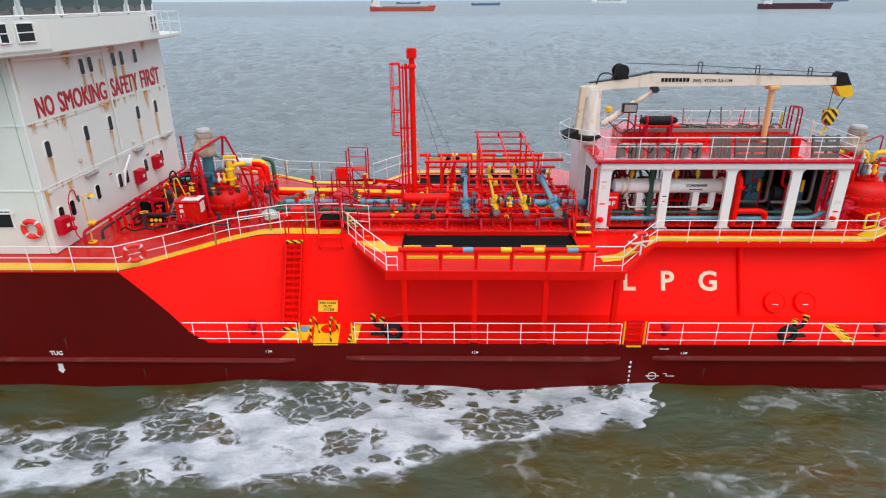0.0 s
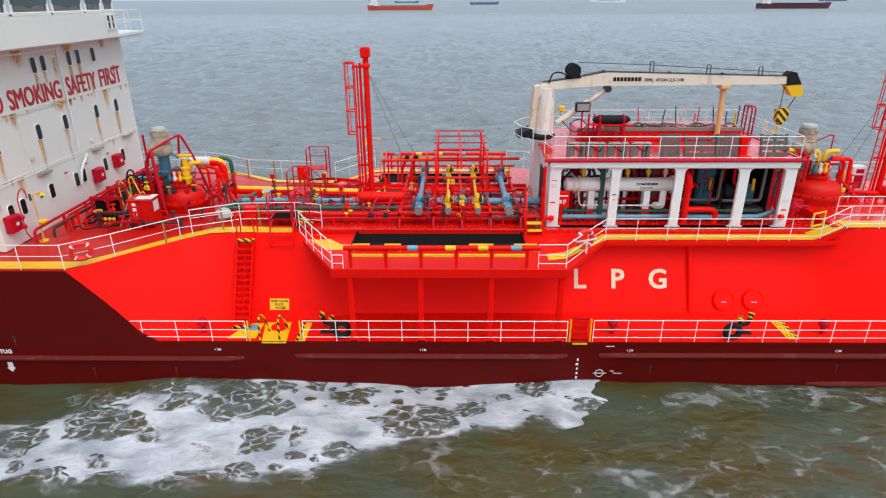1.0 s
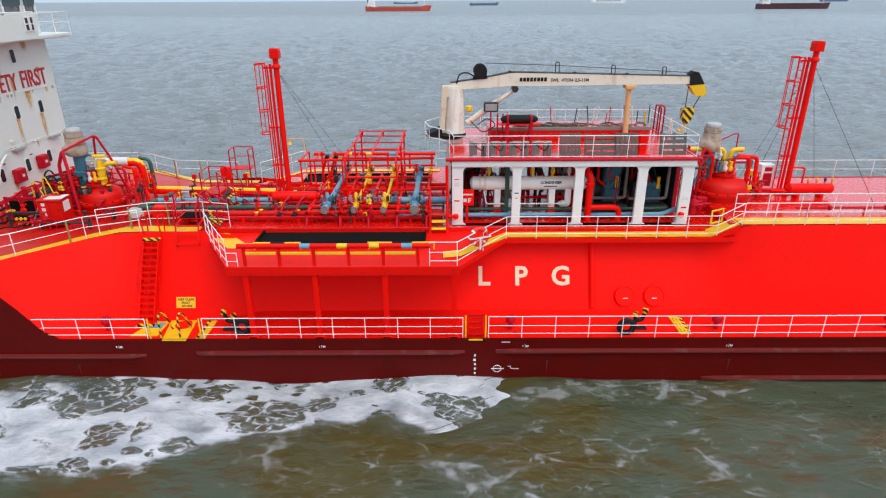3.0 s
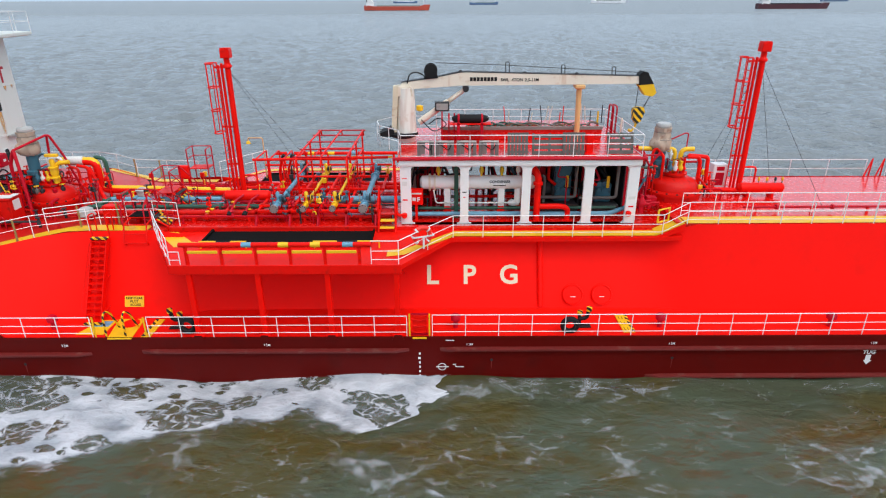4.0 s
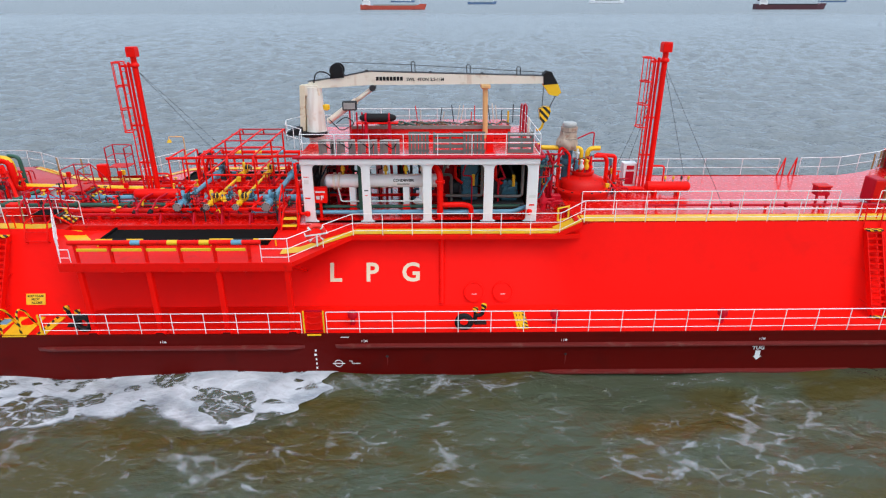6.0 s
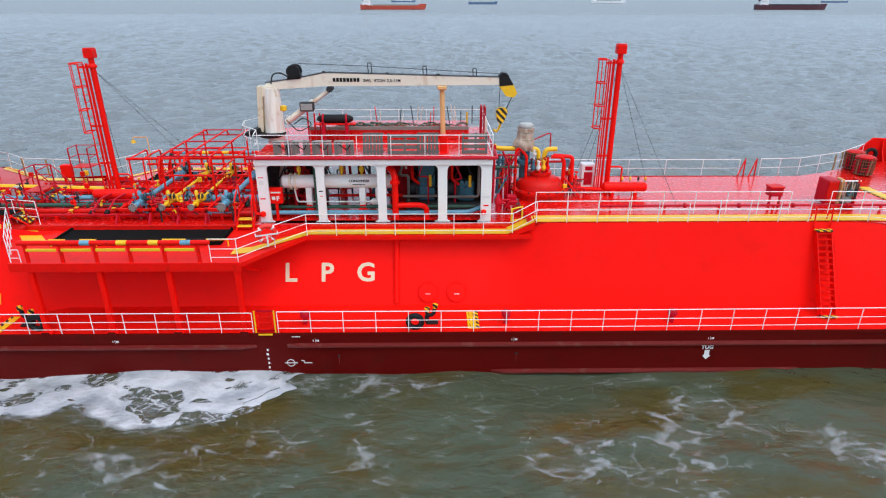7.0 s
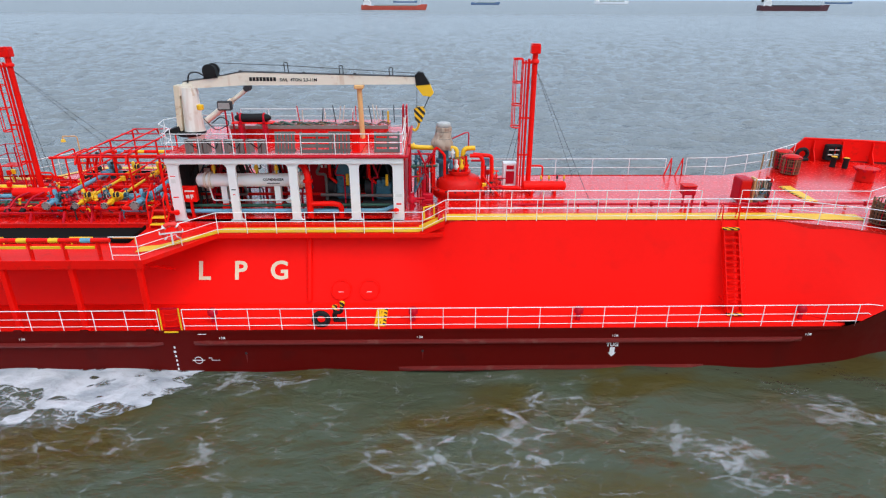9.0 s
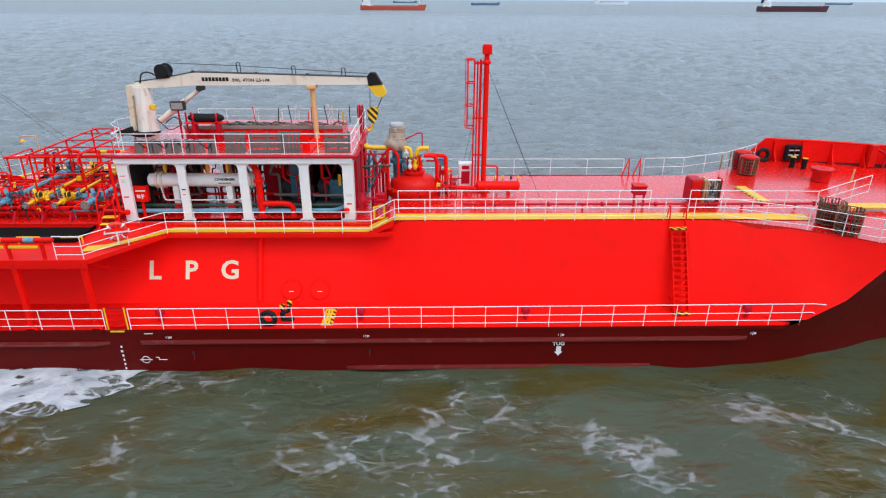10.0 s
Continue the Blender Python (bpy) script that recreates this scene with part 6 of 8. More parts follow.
for y in (5.25, 8.0, 10.2):
    for x in (-5.22, -3.18):
        part("post", Shape().tube([(x, y, 4.6), (x, y, 6.9)], 0.04, 8), RED, gan)
    part("tie", Shape().tube([(-5.22, y, 6.1), (-3.18, y, 6.1)], 0.035, 6), RED, gan)
for x in (-5.22, -3.18):
    part("tie", Shape().tube([(x, 5.25, 6.1), (x, 10.2, 6.1)], 0.035, 6), RED, gan)
low = thing("pipe_rack", "red tube rack between mast and manifold", "rack")
for x in (-7.5, -6.9, -6.3, -5.7):
    part("hoop", Shape().tube([(x, 7.2, 4.6), (x, 7.2, 6.3), (x, 9.0, 6.3), (x, 9.0, 4.6)], 0.035, 8, 0.15), RED, low)
part("bar", Shape().tube([(-7.6, 7.2, 6.3), (-1.7, 7.2, 6.4)], 0.06, 8), RED, low)
part("bar", Shape().tube([(-7.6, 9.0, 5.6), (-1.7, 9.0, 5.6)], 0.05, 8), RED, low)
stairs = thing("platform_steps", "small red step stand with yellow treads", "steps")
for i in range(3):
    part("tread", Shape().box(-1.75, -1.2, 3.1 + 0.24 * i, 3.36 + 0.24 * i, 4.62 + 0.2 * i, 4.66 + 0.2 * i, 0.01), YELLOW if i < 2 else RED_WORN_SHADED, stairs)
for x in (-1.8, -1.15):
    part("side", Shape().tube([(x, 3.1, 4.46), (x, 3.8, 5.1), (x, 4.4, 5.1)], 0.04, 6), RED, stairs)
    part("handrail", Shape().tube([(x, 3.2, 4.6), (x, 3.3, 5.6), (x, 4.0, 6.1), (x, 4.0, 5.1)], 0.03, 8, 0.12), RED, stairs)


def crossover(x0, x1, y0, y1, z, h, label, way=1):
    """A stepped platform over the pipes, with rails and treads."""
    g = thing("crossover_stand", label, "platform", "crossover stands")
    part("grating", Shape().box(x0, x1, y0, y1, z + h - 0.04, z + h, 0.01), RED_WORN_SHADED, g, "worn red grating floor")
    for x in (x0, x1):
        for y in (y0, y1):
            part("post", Shape().tube([(x, y, z), (x, y, z + h + 0.9)], 0.03, 8), CRIMSON, g)
        for dz in (0.45, 0.9):
            part("bar", Shape().tube([(x, y0, z + h + dz), (x, y1, z + h + dz)], 0.022, 8), CRIMSON, g)
    for dz in (0.45, 0.9):
        part("bar", Shape().tube([(x0, y1, z + h + dz), (x1, y1, z + h + dz)], 0.022, 8), CRIMSON, g)
    foot = x1 if way > 0 else x0
    for i in range(4 if way else 0):
        a, b = sorted((foot + way * (0.04 + 0.15 * i), foot + way * (0.2 + 0.15 * i)))
        part("tread", Shape().box(a, b, y0, y1, z + h * (0.8 - 0.22 * i), z + h * (0.8 - 0.22 * i) + 0.04), HAZ if i else DARK, g)
    for y in (y0, y1) if way else ():
        part("stair_side", Shape().tube([(foot, y, z + h), (foot + 0.65 * way, y, z)], 0.035, 6), RED, g)
        part("stair_rail", Shape().tube([(foot, y, z + h + 0.9), (foot + 0.65 * way, y, z + 0.9), (foot + 0.65 * way, y, z)], 0.022, 6, 0.1), CRIMSON, g)
    return g


side_stand = crossover(-11.55, -10.62, 3.45, 4.15, 4.62, 0.4, "red step stand with dark grating reaching over the deck edge")
for x in (-11.4, -10.55):
    part("drop_leg", Shape().tube([(x, 3.45, 4.98), (x + 0.08, 2.75, 4.95), (x + 0.1, 2.5, 4.3), (x + 0.1, 2.85, 4.05)], 0.03, 8, 0.1), RED, side_stand)
    part("drop_rail", Shape().tube([(x, 3.45, 5.9), (x + 0.05, 2.8, 5.6), (x + 0.08, 2.7, 4.95)], 0.025, 8, 0.15), CRIMSON, side_stand)
for z, y in ((4.3, 2.52), (4.62, 2.64), (4.95, 2.75)):
    part("drop_rung", Shape().tube([(-11.32, y, z), (-10.45, y, z)], 0.025, 6), RED, side_stand)
part("tread_mat", Shape().box(-11.45, -10.6, 3.45, 4.1, 5.021, 5.045), PITCH, side_stand, "black tread mat")
crossover(-11.3, -10.4, 9.2, 9.95, 4.62, 0.78, "tall red lookout stand over the pipes", 0)
crossover(-11.3, -10.6, 5.6, 6.6, 4.62, 0.7, "low red step stand over the pipes")
fbox = thing("fire_box", "red steel fire box on legs beside the pipes", "box", "hose boxes")
part("body", Shape().box(-11.75, -11.28, 9.0, 9.3, 4.95, 5.55, 0.03), RED, fbox)
for x in (-11.72, -11.38):
    part("leg", Shape().box(x, x + 0.07, 9.1, 9.2, 4.62, 4.95), RED, fbox)
for x, y in ((-12.5, 6.9), (-13.55, 4.3)):
    w = thing("wrapped_valve", "valve wrapped in pale plastic sheet", "valve", "wrapped valves")
    s = Shape().lathe((x, y, 4.75), [(0.2, 0), (0.3, 0.08), (0.26, 0.2), (0.27, 0.3), (0.1, 0.4), (0.0, 0.41)], "z", 11)
    s.v = [(a + 0.06 * math.sin(9 * c + 5 * b), b + 0.06 * math.cos(8 * a), c) for a, b, c in s.v]
    part("wrap", s, WRAP, w)
    part("foot", Shape().box(x - 0.12, x + 0.12, y - 0.12, y + 0.12, 4.6, 4.78), RED, w)
hcab = thing("hand_cabinet", "small red cabinet on legs beside the walkway", "cabinet")
part("body", Shape().box(-12.6, -12.1, 3.75, 4.1, 4.9, 5.35, 0.02), RED, hcab)
for x in (-12.55, -12.22):
    part("leg", Shape().box(x, x + 0.07, 3.8, 3.87, 4.62, 4.9), RED, hcab)
ylight = thing("deck_lamp_post", "thin yellow deck lamp post with arm", "lamp post")
part("pole", Shape().tube([(-8.0, 10.3, 4.6), (-8.0, 10.3, 6.6), (-8.7, 10.3, 6.6), (-8.7, 10.3, 6.45)], 0.028, 8, 0.1), OCHRE, ylight)
part("head", Shape().lathe((-8.7, 10.3, 6.32), [(0.12, 0), (0.08, 0.12), (0, 0.14)], "z", 12), YELLOW, ylight)


random.seed(63)
for k in range(46):
    y = random.uniform(3.6, 9.0)
    x0 = random.uniform(-13.0, -3.0)
    x1 = min(-1.3, x0 + random.uniform(0.8, 4.0))
    z = random.uniform(4.72, 5.0)
    sp = thing("small_deck_pipe", "small crimson service pipe on the tank deck", "pipe", "small deck pipes")
    part("pipe", Shape().tube([(x0, y, 4.6), (x0, y, z), (x1, y, z), (x1, y + random.choice((-0.3, 0.3)), 4.6)], random.choice((0.025, 0.035, 0.05)), 7, 0.08), random.choice((CRIMSON, CRIMSON, CRIMSON, DARK, BLUE)), sp)
    if k % 2:
        part("valve", Shape().lathe(((x0 + x1) / 2, y, z), [(0.04, -0.05), (0.08, 0), (0.05, 0.08), (0.03, 0.18), (0.09, 0.2), (0.09, 0.22), (0, 0.23)], "z", 10), random.choice((CRIMSON, YELLOW, DARK)), sp)

random.seed(88)
for k in range(44):
    y, x0 = random.uniform(3.2, 10.2), random.uniform(-19.2, -14.6)
    z = random.uniform(4.65, 5.1)
    along = random.random() < 0.5
    ln = random.uniform(0.6, 2.2)
    x1, y1 = (min(-13.8, x0 + ln), y) if along else (x0, min(10.6, y + ln))
    sp = thing("small_deck_pipe", "small crimson service pipe on the aft deck", "pipe", "small deck pipes")
    part("pipe", Shape().tube([(x0, y, 4.44), (x0, y, z), (x1, y1, z), (x1, y1, 4.44)], random.choice((0.025, 0.04, 0.055)), 7, 0.08), random.choice((CRIMSON, CRIMSON, CRIMSON, DARK, RED_WORN_SHADED)), sp)
    if k % 3 == 0:
        part("valve", Shape().lathe(((x0 + x1) / 2, (y + y1) / 2, z), [(0.05, -0.05), (0.09, 0), (0.06, 0.1), (0.03, 0.22), (0.1, 0.24), (0.1, 0.26), (0, 0.27)], "z", 10), random.choice((CRIMSON, CRIMSON, YELLOW, DARK)), sp)

def fitting(kind, x, y, z, material, size=1.0):
    """A small valve, gauge or box on the pipes."""
    v = thing("pipe_fitting", {"valve": "small hand wheel valve on the deck pipes", "gauge": "round gauge on a thin stem", "box": "small junction box on a bracket", "cock": "small drain cock on the deck pipes"}[kind], kind, "pipe fittings")
    if kind != "gauge":
        part("stem", Shape().tube([(x, y, 4.6), (x, y, z - 0.05)], 0.028, 6), CRIMSON if material in (TEAL, BLUE, YELLOW) else material, v)
    if kind == "valve":
        part("body", Shape().lathe((x, y, z), [(0.05 * size, -0.14), (0.09 * size, -0.1), (0.05 * size, -0.05), (0.08 * size, 0), (0.05 * size, 0.08), (0.025, 0.1), (0.025, 0.24)], "z", 10), material, v)
        part("wheel", Shape().torus((x, y, z + 0.22), 0.11 * size, 0.016, "z", 14, 5), DARK if material is CRIMSON else material, v)
        part("flange", Shape().lathe((x, y, z - 0.02), [(0.03, -0.12), (0.1 * size, -0.12), (0.1 * size, -0.08), (0.03, -0.08)], "x", 12), material, v)
    elif kind == "gauge":
        part("stem", Shape().tube([(x, y, 4.6), (x, y, z)], 0.015, 5), CRIMSON, v)
        part("dial", Shape().lathe((x, y - 0.03, z + 0.05), [(0.0, 0), (0.045, 0.005), (0.045, 0.03), (0.0, 0.035)], "y", 14), STEEL, v, "steel dial")
    elif kind == "box":
        part("case", Shape().box(x - 0.09, x + 0.09, y - 0.06, y + 0.06, z - 0.1, z + 0.12, 0.015), material, v)
    else:
        part("pipe", Shape().tube([(x, y, z - 0.25), (x, y, z), (x + 0.18 * size, y - 0.05, z + 0.02), (x + 0.2 * size, y - 0.05, z - 0.1)], 0.026, 6, 0.06), material, v)
        part("handle", Shape().tube([(x + 0.05, y, z + 0.02), (x + 0.05, y - 0.12, z + 0.12)], 0.014, 5), BLACK, v)


random.seed(411)
for kind, x0, x1, y0, y1, z0, z1, count in (("valve", -6.4, -1.7, 3.7, 5.0, 5.05, 5.5, 18), ("cock", -6.6, -1.8, 3.6, 4.6, 4.95, 5.3, 14), ("gauge", -6.3, -1.8, 3.9, 5.2, 5.5, 5.8, 7), ("box", -6.3, -1.9, 4.6, 8.0, 5.2, 5.7, 7), ("valve", -6.4, -1.7, 6.0, 9.3, 5.1, 5.7, 14),
                                            ("valve", -17.3, -16.3, 5.2, 7.6, 5.2, 6.2, 14), ("cock", -17.3, -16.4, 5.0, 7.0, 5.2, 5.8, 6), ("box", -17.4, -16.5, 5.6, 7.4, 5.2, 6.0, 4), ("valve", -14.5, -13.8, 5.4, 7.4, 5.0, 5.6, 8),
                                            ("valve", 8.6, 9.3, 5.2, 7.4, 5.5, 6.5, 14), ("cock", 8.6, 9.2, 5.0, 7.0, 5.3, 6.2, 7), ("box", 11.5, 12.2, 5.8, 7.0, 5.3, 6.1, 4), ("valve", 11.6, 12.3, 5.6, 7.0, 5.2, 5.8, 6),
                                            ("valve", -13.0, -8.0, 4.0, 7.6, 4.9, 5.2, 18), ("cock", -13.0, -8.0, 4.0, 7.6, 4.85, 5.1, 12), ("box", -12.8, -8.5, 5.0, 9.0, 5.0, 5.4, 5), ("valve", -19.0, -16.8, 4.0, 9.5, 4.9, 5.4, 16)):
    for _ in range(count):
        fitting(kind, random.uniform(x0, x1), random.uniform(y0, y1), random.uniform(z0, z1), random.choice((CRIMSON, CRIMSON, CRIMSON, RED_WORN_SHADED, RED_WORN_SHADED, RED_WORN_SHADED, RED, RED, DARK, DARK, YELLOW, TEAL)), random.uniform(0.6, 1.0))

# ---- vent masts ----
def vent_mast(x, y, z, top, stays):
    g = thing("vent_mast", "tall red vent mast with caged ladder and stay wires", "mast", "vent masts")
    part("pole", Shape().tube([(x, y, z), (x, y, top - 0.3)], 0.115, 16), RED, g)
    part("collar", Shape().lathe((x, y, top - 0.75), [(0.11, 0), (0.18, 0.05), (0.18, 0.12), (0.11, 0.2)], "z", 16), RED, g)
    hood = part("hood", Shape().box(x - 0.19, x + 0.19, y - 0.19, y + 0.19, top - 0.34, top, 0.02), RED, g)
    for k in range(4):
        part("tooth", Shape().box(x - 0.16 + 0.09 * k, x - 0.11 + 0.09 * k, y - 0.19, y + 0.19, top, top + 0.05), RED, hood)
    for dx, r, zt in ((-0.24, 0.055, top - 0.55), (-0.37, 0.035, top - 0.6)):
        part("riser", Shape().tube([(x + dx, y, z), (x + dx, y, zt)], r, 10), RED, g)
    for zz in (z + 1.6, z + 3.2, top - 0.7):
        part("tie", Shape().box(x - 0.55, x, y - 0.03, y + 0.03, zz - 0.04, zz + 0.04), RED, g)
    for dy in (-0.18, 0.18):
        part("stringer", Shape().tube([(x - 0.5, y + dy, z + 0.1), (x - 0.5, y + dy, top - 0.55)], 0.025, 6), RED, g)
    n = int((top - 0.6 - z) / 0.3)
    for i in range(n):
        part("rung", Shape().tube([(x - 0.5, y - 0.18, z + 0.3 + 0.3 * i), (x - 0.5, y + 0.18, z + 0.3 + 0.3 * i)], 0.014, 6), RED, g)
    for k in range(4):
        zz = top - 0.55 - 0.93 * k
        part("hoop", Shape().tube([(x - 0.5, y - 0.2, zz), (x - 0.68, y - 0.34, zz), (x - 0.86, y - 0.2, zz), (x - 0.88, y + 0.2, zz), (x - 0.68, y + 0.34, zz), (x - 0.5, y + 0.2, zz)], 0.028, 6, 0.12), RED, g)
    for a, b in ((-0.78, -0.28), (-0.87, 0.0), (-0.78, 0.28)):
        part("cage_bar", Shape().tube([(x + a, y + b, top - 0.55), (x + a, y + b, top - 0.55 - 2.8)], 0.018, 6), RED, g)
    for dx, dy in stays:
        part("stay_wire", Shape().tube([(x, y, top - 0.8), (x + dx, y + dy, z)], 0.009, 5), DARK, g, "thin dark stay wire")
    part("foot", Shape().box(x - 0.6, x + 0.3, y - 0.25, y + 0.25, z, z + 0.12, 0.02), RED, g)
    part("drain_loop", Shape().tube([(x + 0.12, y, z + 1.1), (x + 0.62, y, z + 1.1), (x + 0.62, y, z + 0.2)], 0.04, 8, 0.15), RED, g)
    return g


vent_mast(-8.02, 6.85, 4.62, 10.92, ((1.1, 5.8), (1.9, 5.7), (-0.9, 2.4), (-0.7, 1.6)))
vent_mast(13.55, 6.75, 4.93, 11.1, ((2.5, 2.2), (2.3, -2.5), (-0.9, 2.4), (-0.7, 1.6)))
ext = thing("fire_cabinet", "white steel fire cabinet with a red door on the fore deck", "cabinet")
part("body", Shape().box(12.46, 13.06, 7.0, 7.45, 5.02, 6.08, 0.02), WHITE, ext)
part("door", Shape().box(12.58, 12.95, 6.975, 7.0, 5.14, 5.72, 0.01), CRIMSON, ext, "red door")
part("top_panel", Shape().box(12.6, 12.93, 6.975, 7.0, 5.8, 5.98, 0.01), CRIMSON, ext, "red sign plate")
for x in (12.5, 12.96):
    part("leg", Shape().box(x, x + 0.06, 7.05, 7.12, 4.93, 5.02), WHITE, ext)
for k, x in enumerate((14.0, 14.35, 14.7, 15.0)):
    v = thing("gauge_valve", "small yellow gauge valve on the drain vessel", "valve", "gauge valves")
    part("stem", Shape().tube([(x, 6.05, 5.4), (x, 6.05, 5.65)], 0.03, 8), STEEL, v)
    part("body", Shape().lathe((x, 6.05, 5.62), [(0.03, 0), (0.05, 0.03), (0.05, 0.1), (0.02, 0.16)], "z", 10), YELLOW if k != 2 else DARK, v)


# ---- compressor house ----
deckhouse = thing("compressor_house", "white framed open compressor house with a red roof deck", "deckhouse")
X0, X1, YF, YB, ZB, ZT = -0.95, 8.15, 3.66, 9.3, 4.62, 7.08
OPEN = ((-0.54, 1.34), (1.66, 3.70), (4.03, 6.06), (6.42, 7.74))


def house_frame(y):
    """The pierced white front: a head beam, columns with splayed feet and rounded openings."""
    part("beam", Shape().box(X0 - 0.02, X1 + 0.02, y - 0.06, y + 0.14, 6.93, ZT - 0.001, 0.01).box(X0 - 0.02, X1 + 0.02, y - 0.075, y - 0.053, ZT - 0.1, ZT + 0.135), WHITE, deckhouse)
    edges = [X0] + [e for pair in OPEN for e in pair] + [X1]
    for a, b in zip(edges[::2], edges[1::2]):
        s = Shape().box(a, b, y + 0.001, y + 0.139, ZB + 0.001, 6.929)
        for x, d in ((a, -1), (b, 1)):
            if x in (X0, X1):
                continue
            for z, up in ((6.929, -1), (ZB + 0.001, 1)):
                r = 0.2 if up < 0 else 0.12
                arc = [(x, z), (x + d * r, z)] + [(x + d * (r - r * math.sin(t)), z + up * (r - r * math.cos(t))) for t in (0.3, 0.6, 0.9, 1.2)] + [(x, z + up * r)]
                s.plate(arc, 0.137, "y", y + 0.0015)
        part("column", s, WHITE, deckhouse)


house_frame(YF)
house_frame(YB)
part("sill", Shape().box(X0, X1, YF - 0.1, YF + 0.2, 4.45, ZB, 0.01), RED, deckhouse, "red coaming under the frame")
part("roof", Shape().box(X0 - 0.1, X1 + 0.1, YF - 0.05, YB + 0.2, ZT, ZT + 0.14, 0.02), RED_DECK, deckhouse, "wet red roof deck")
part("gutter", Shape().tube([(X0 - 0.25, YF - 0.1, ZT + 0.15), (X1 + 0.17, YF - 0.1, ZT + 0.15), (X1 + 0.17, YB + 0.1, ZT + 0.15)], 0.065, 8, 0.15), CRIMSON, deckhouse, "dark red edge pipe")
# unseen white sheet added to bounce light down onto the condenser
part("ceiling_bounce_sheet", Shape().box(X0 + 0.13, X1 - 0.13, YF + 0.2, 8.6, 6.97, 7.02), WHITE, deckhouse)
# dark sheet added to paint the dim inside of the house
part("wall_shade_sheet", Shape().box(X0 + 0.12, X0 + 0.16, 4.4, 8.6, ZB, 6.97), DARK, deckhouse)
part("ceiling_beam", Shape().box(X0, X1, 5.4, 5.5, 6.9, ZT).box(X0, X1, 7.4, 7.5, 6.9, ZT), RED, deckhouse)
part("end_wall", Shape().box(X0, X0 + 0.12, 4.3, YB, ZB, ZT), WHITE, deckhouse)
part("end_wall", Shape().box(X1 - 0.12, X1, YF + 0.14, 4.1, ZB, ZT), WHITE, deckhouse)
part("end_wall", Shape().box(X1 - 0.12, X1, 7.2, YB, ZB, ZT), CRIMSON, deckhouse, "crimson end panel")
part("end_wall", Shape().box(X1 - 0.12, X1, 5.0, 7.19, ZB, 6.79), CRIMSON, deckhouse, "crimson end panel")
# same dark sheet at this end, standing in for interior shade
part("wall_shade_sheet", Shape().box(X1 - 0.16, X1 - 0.125, 5.0, 8.6, ZB, 6.79), DARK, deckhouse)
part("end_beam", Shape().box(X1 - 0.12, X1, 4.1, 7.2, 6.8, ZT), CRIMSON, deckhouse, "crimson end beam")
part("inner_wall", Shape().box(4.0, 4.1, 6.2, YB, ZB, ZT), CRIMSON, deckhouse)
part("inner_wall", Shape().box(4.1, 5.0, 6.2, 6.3, ZB, 6.9), CRIMSON, deckhouse, "crimson inner bulkhead")
part("notice", Shape().box(4.45, 4.8, 6.19, 6.2, 6.35, 6.4).box(4.5, 4.58, 6.19, 6.2, 6.1, 6.22).box(4.66, 4.76, 6.19, 6.2, 6.1, 6.22), PLASTIC, deckhouse, "white marks on the bulkhead")
part("notice", Shape().box(6.7, 7.0, 7.9, 7.92, 6.5, 6.72), PLASTIC, deckhouse, "white notice")
# dark sheets added behind the bays in place of deep shade
part("back_shade_sheet", Shape().box(4.1, X1 - 0.12, 8.6, 8.7, ZB, ZT), DARK, deckhouse)
part("back_shade_sheet", Shape().box(X0 + 0.12, 0.4, 8.6, 8.7, ZB, ZT), DARK, deckhouse)
part("floor_plate", Shape().box(X0, X1, YF + 0.2, YB, ZB, ZB + 0.03), RED_DECK, deckhouse)
part("side_door", Shape().box(X0 - 0.03, X0, 5.2, 6.0, 4.7, 6.5), DARK, deckhouse, "dark side door")
for x, z, w, h, mat in ((-0.78, 6.45, 0.2, 0.03, RED), (-0.78, 5.6, 0.2, 0.05, RED), (1.5, 5.9, 0.16, 0.04, BLACK), (1.5, 5.7, 0.1, 0.03, RED), (7.95, 5.65, 0.26, 0.12, PLASTIC), (7.95, 5.3, 0.2, 0.06, RED), (-0.78, 6.25, 0.18, 0.16, PLASTIC)):
    part("label", Shape().box(x - w / 2, x + w / 2, YF - 0.006, YF + 0.0, z - h / 2, z + h / 2), mat, deckhouse)

cond = thing("condenser", "white horizontal condenser vessel on red and white stands", "vessel", at=(0, 0, -0.17))
part("shell", Shape().lathe((-0.25, 4.6, 6.2), [(0.0, 0), (0.16, 0.02), (0.27, 0.1), (0.27, 1.0), (0.27, 4.5), (0.16, 4.62), (0.0, 4.65)], "x", 24), GLOSS_WHITE, cond)
for x in (0.15, 0.35, 3.95):
    part("flange", Shape().lathe((x, 4.6, 6.2), [(0.27, -0.04), (0.34, -0.04), (0.34, 0.04), (0.27, 0.04)], "x", 24), CREAM, cond, "rust-edged flange")
for x in (0.85, 3.0):
    part("leg", Shape().box(x - 0.12, x + 0.12, 4.45, 4.75, 5.25, 5.98), GLOSS_WHITE, cond)
    part("foot", Shape().add([(x - 0.12, 4.45, 5.25), (x + 0.12, 4.45, 5.25), (x + 0.12, 4.75, 5.25), (x - 0.12, 4.75, 5.25), (x - 0.22, 4.4, 4.65), (x + 0.22, 4.4, 4.65), (x + 0.22, 4.8, 4.65), (x - 0.22, 4.8, 4.65)], [(0, 1, 5, 4), (1, 2, 6, 5), (2, 3, 7, 6), (3, 0, 4, 7), (0, 3, 2, 1)]), RED, cond, "red splayed foot")
part("outlet", Shape().tube([(3.65, 4.55, 5.98), (3.65, 4.55, 5.5), (3.65, 4.55, 5.35), (3.4, 4.55, 5.35), (3.35, 4.55, 5.42)], 0.13, 12, 0.12), GLOSS_WHITE, cond)
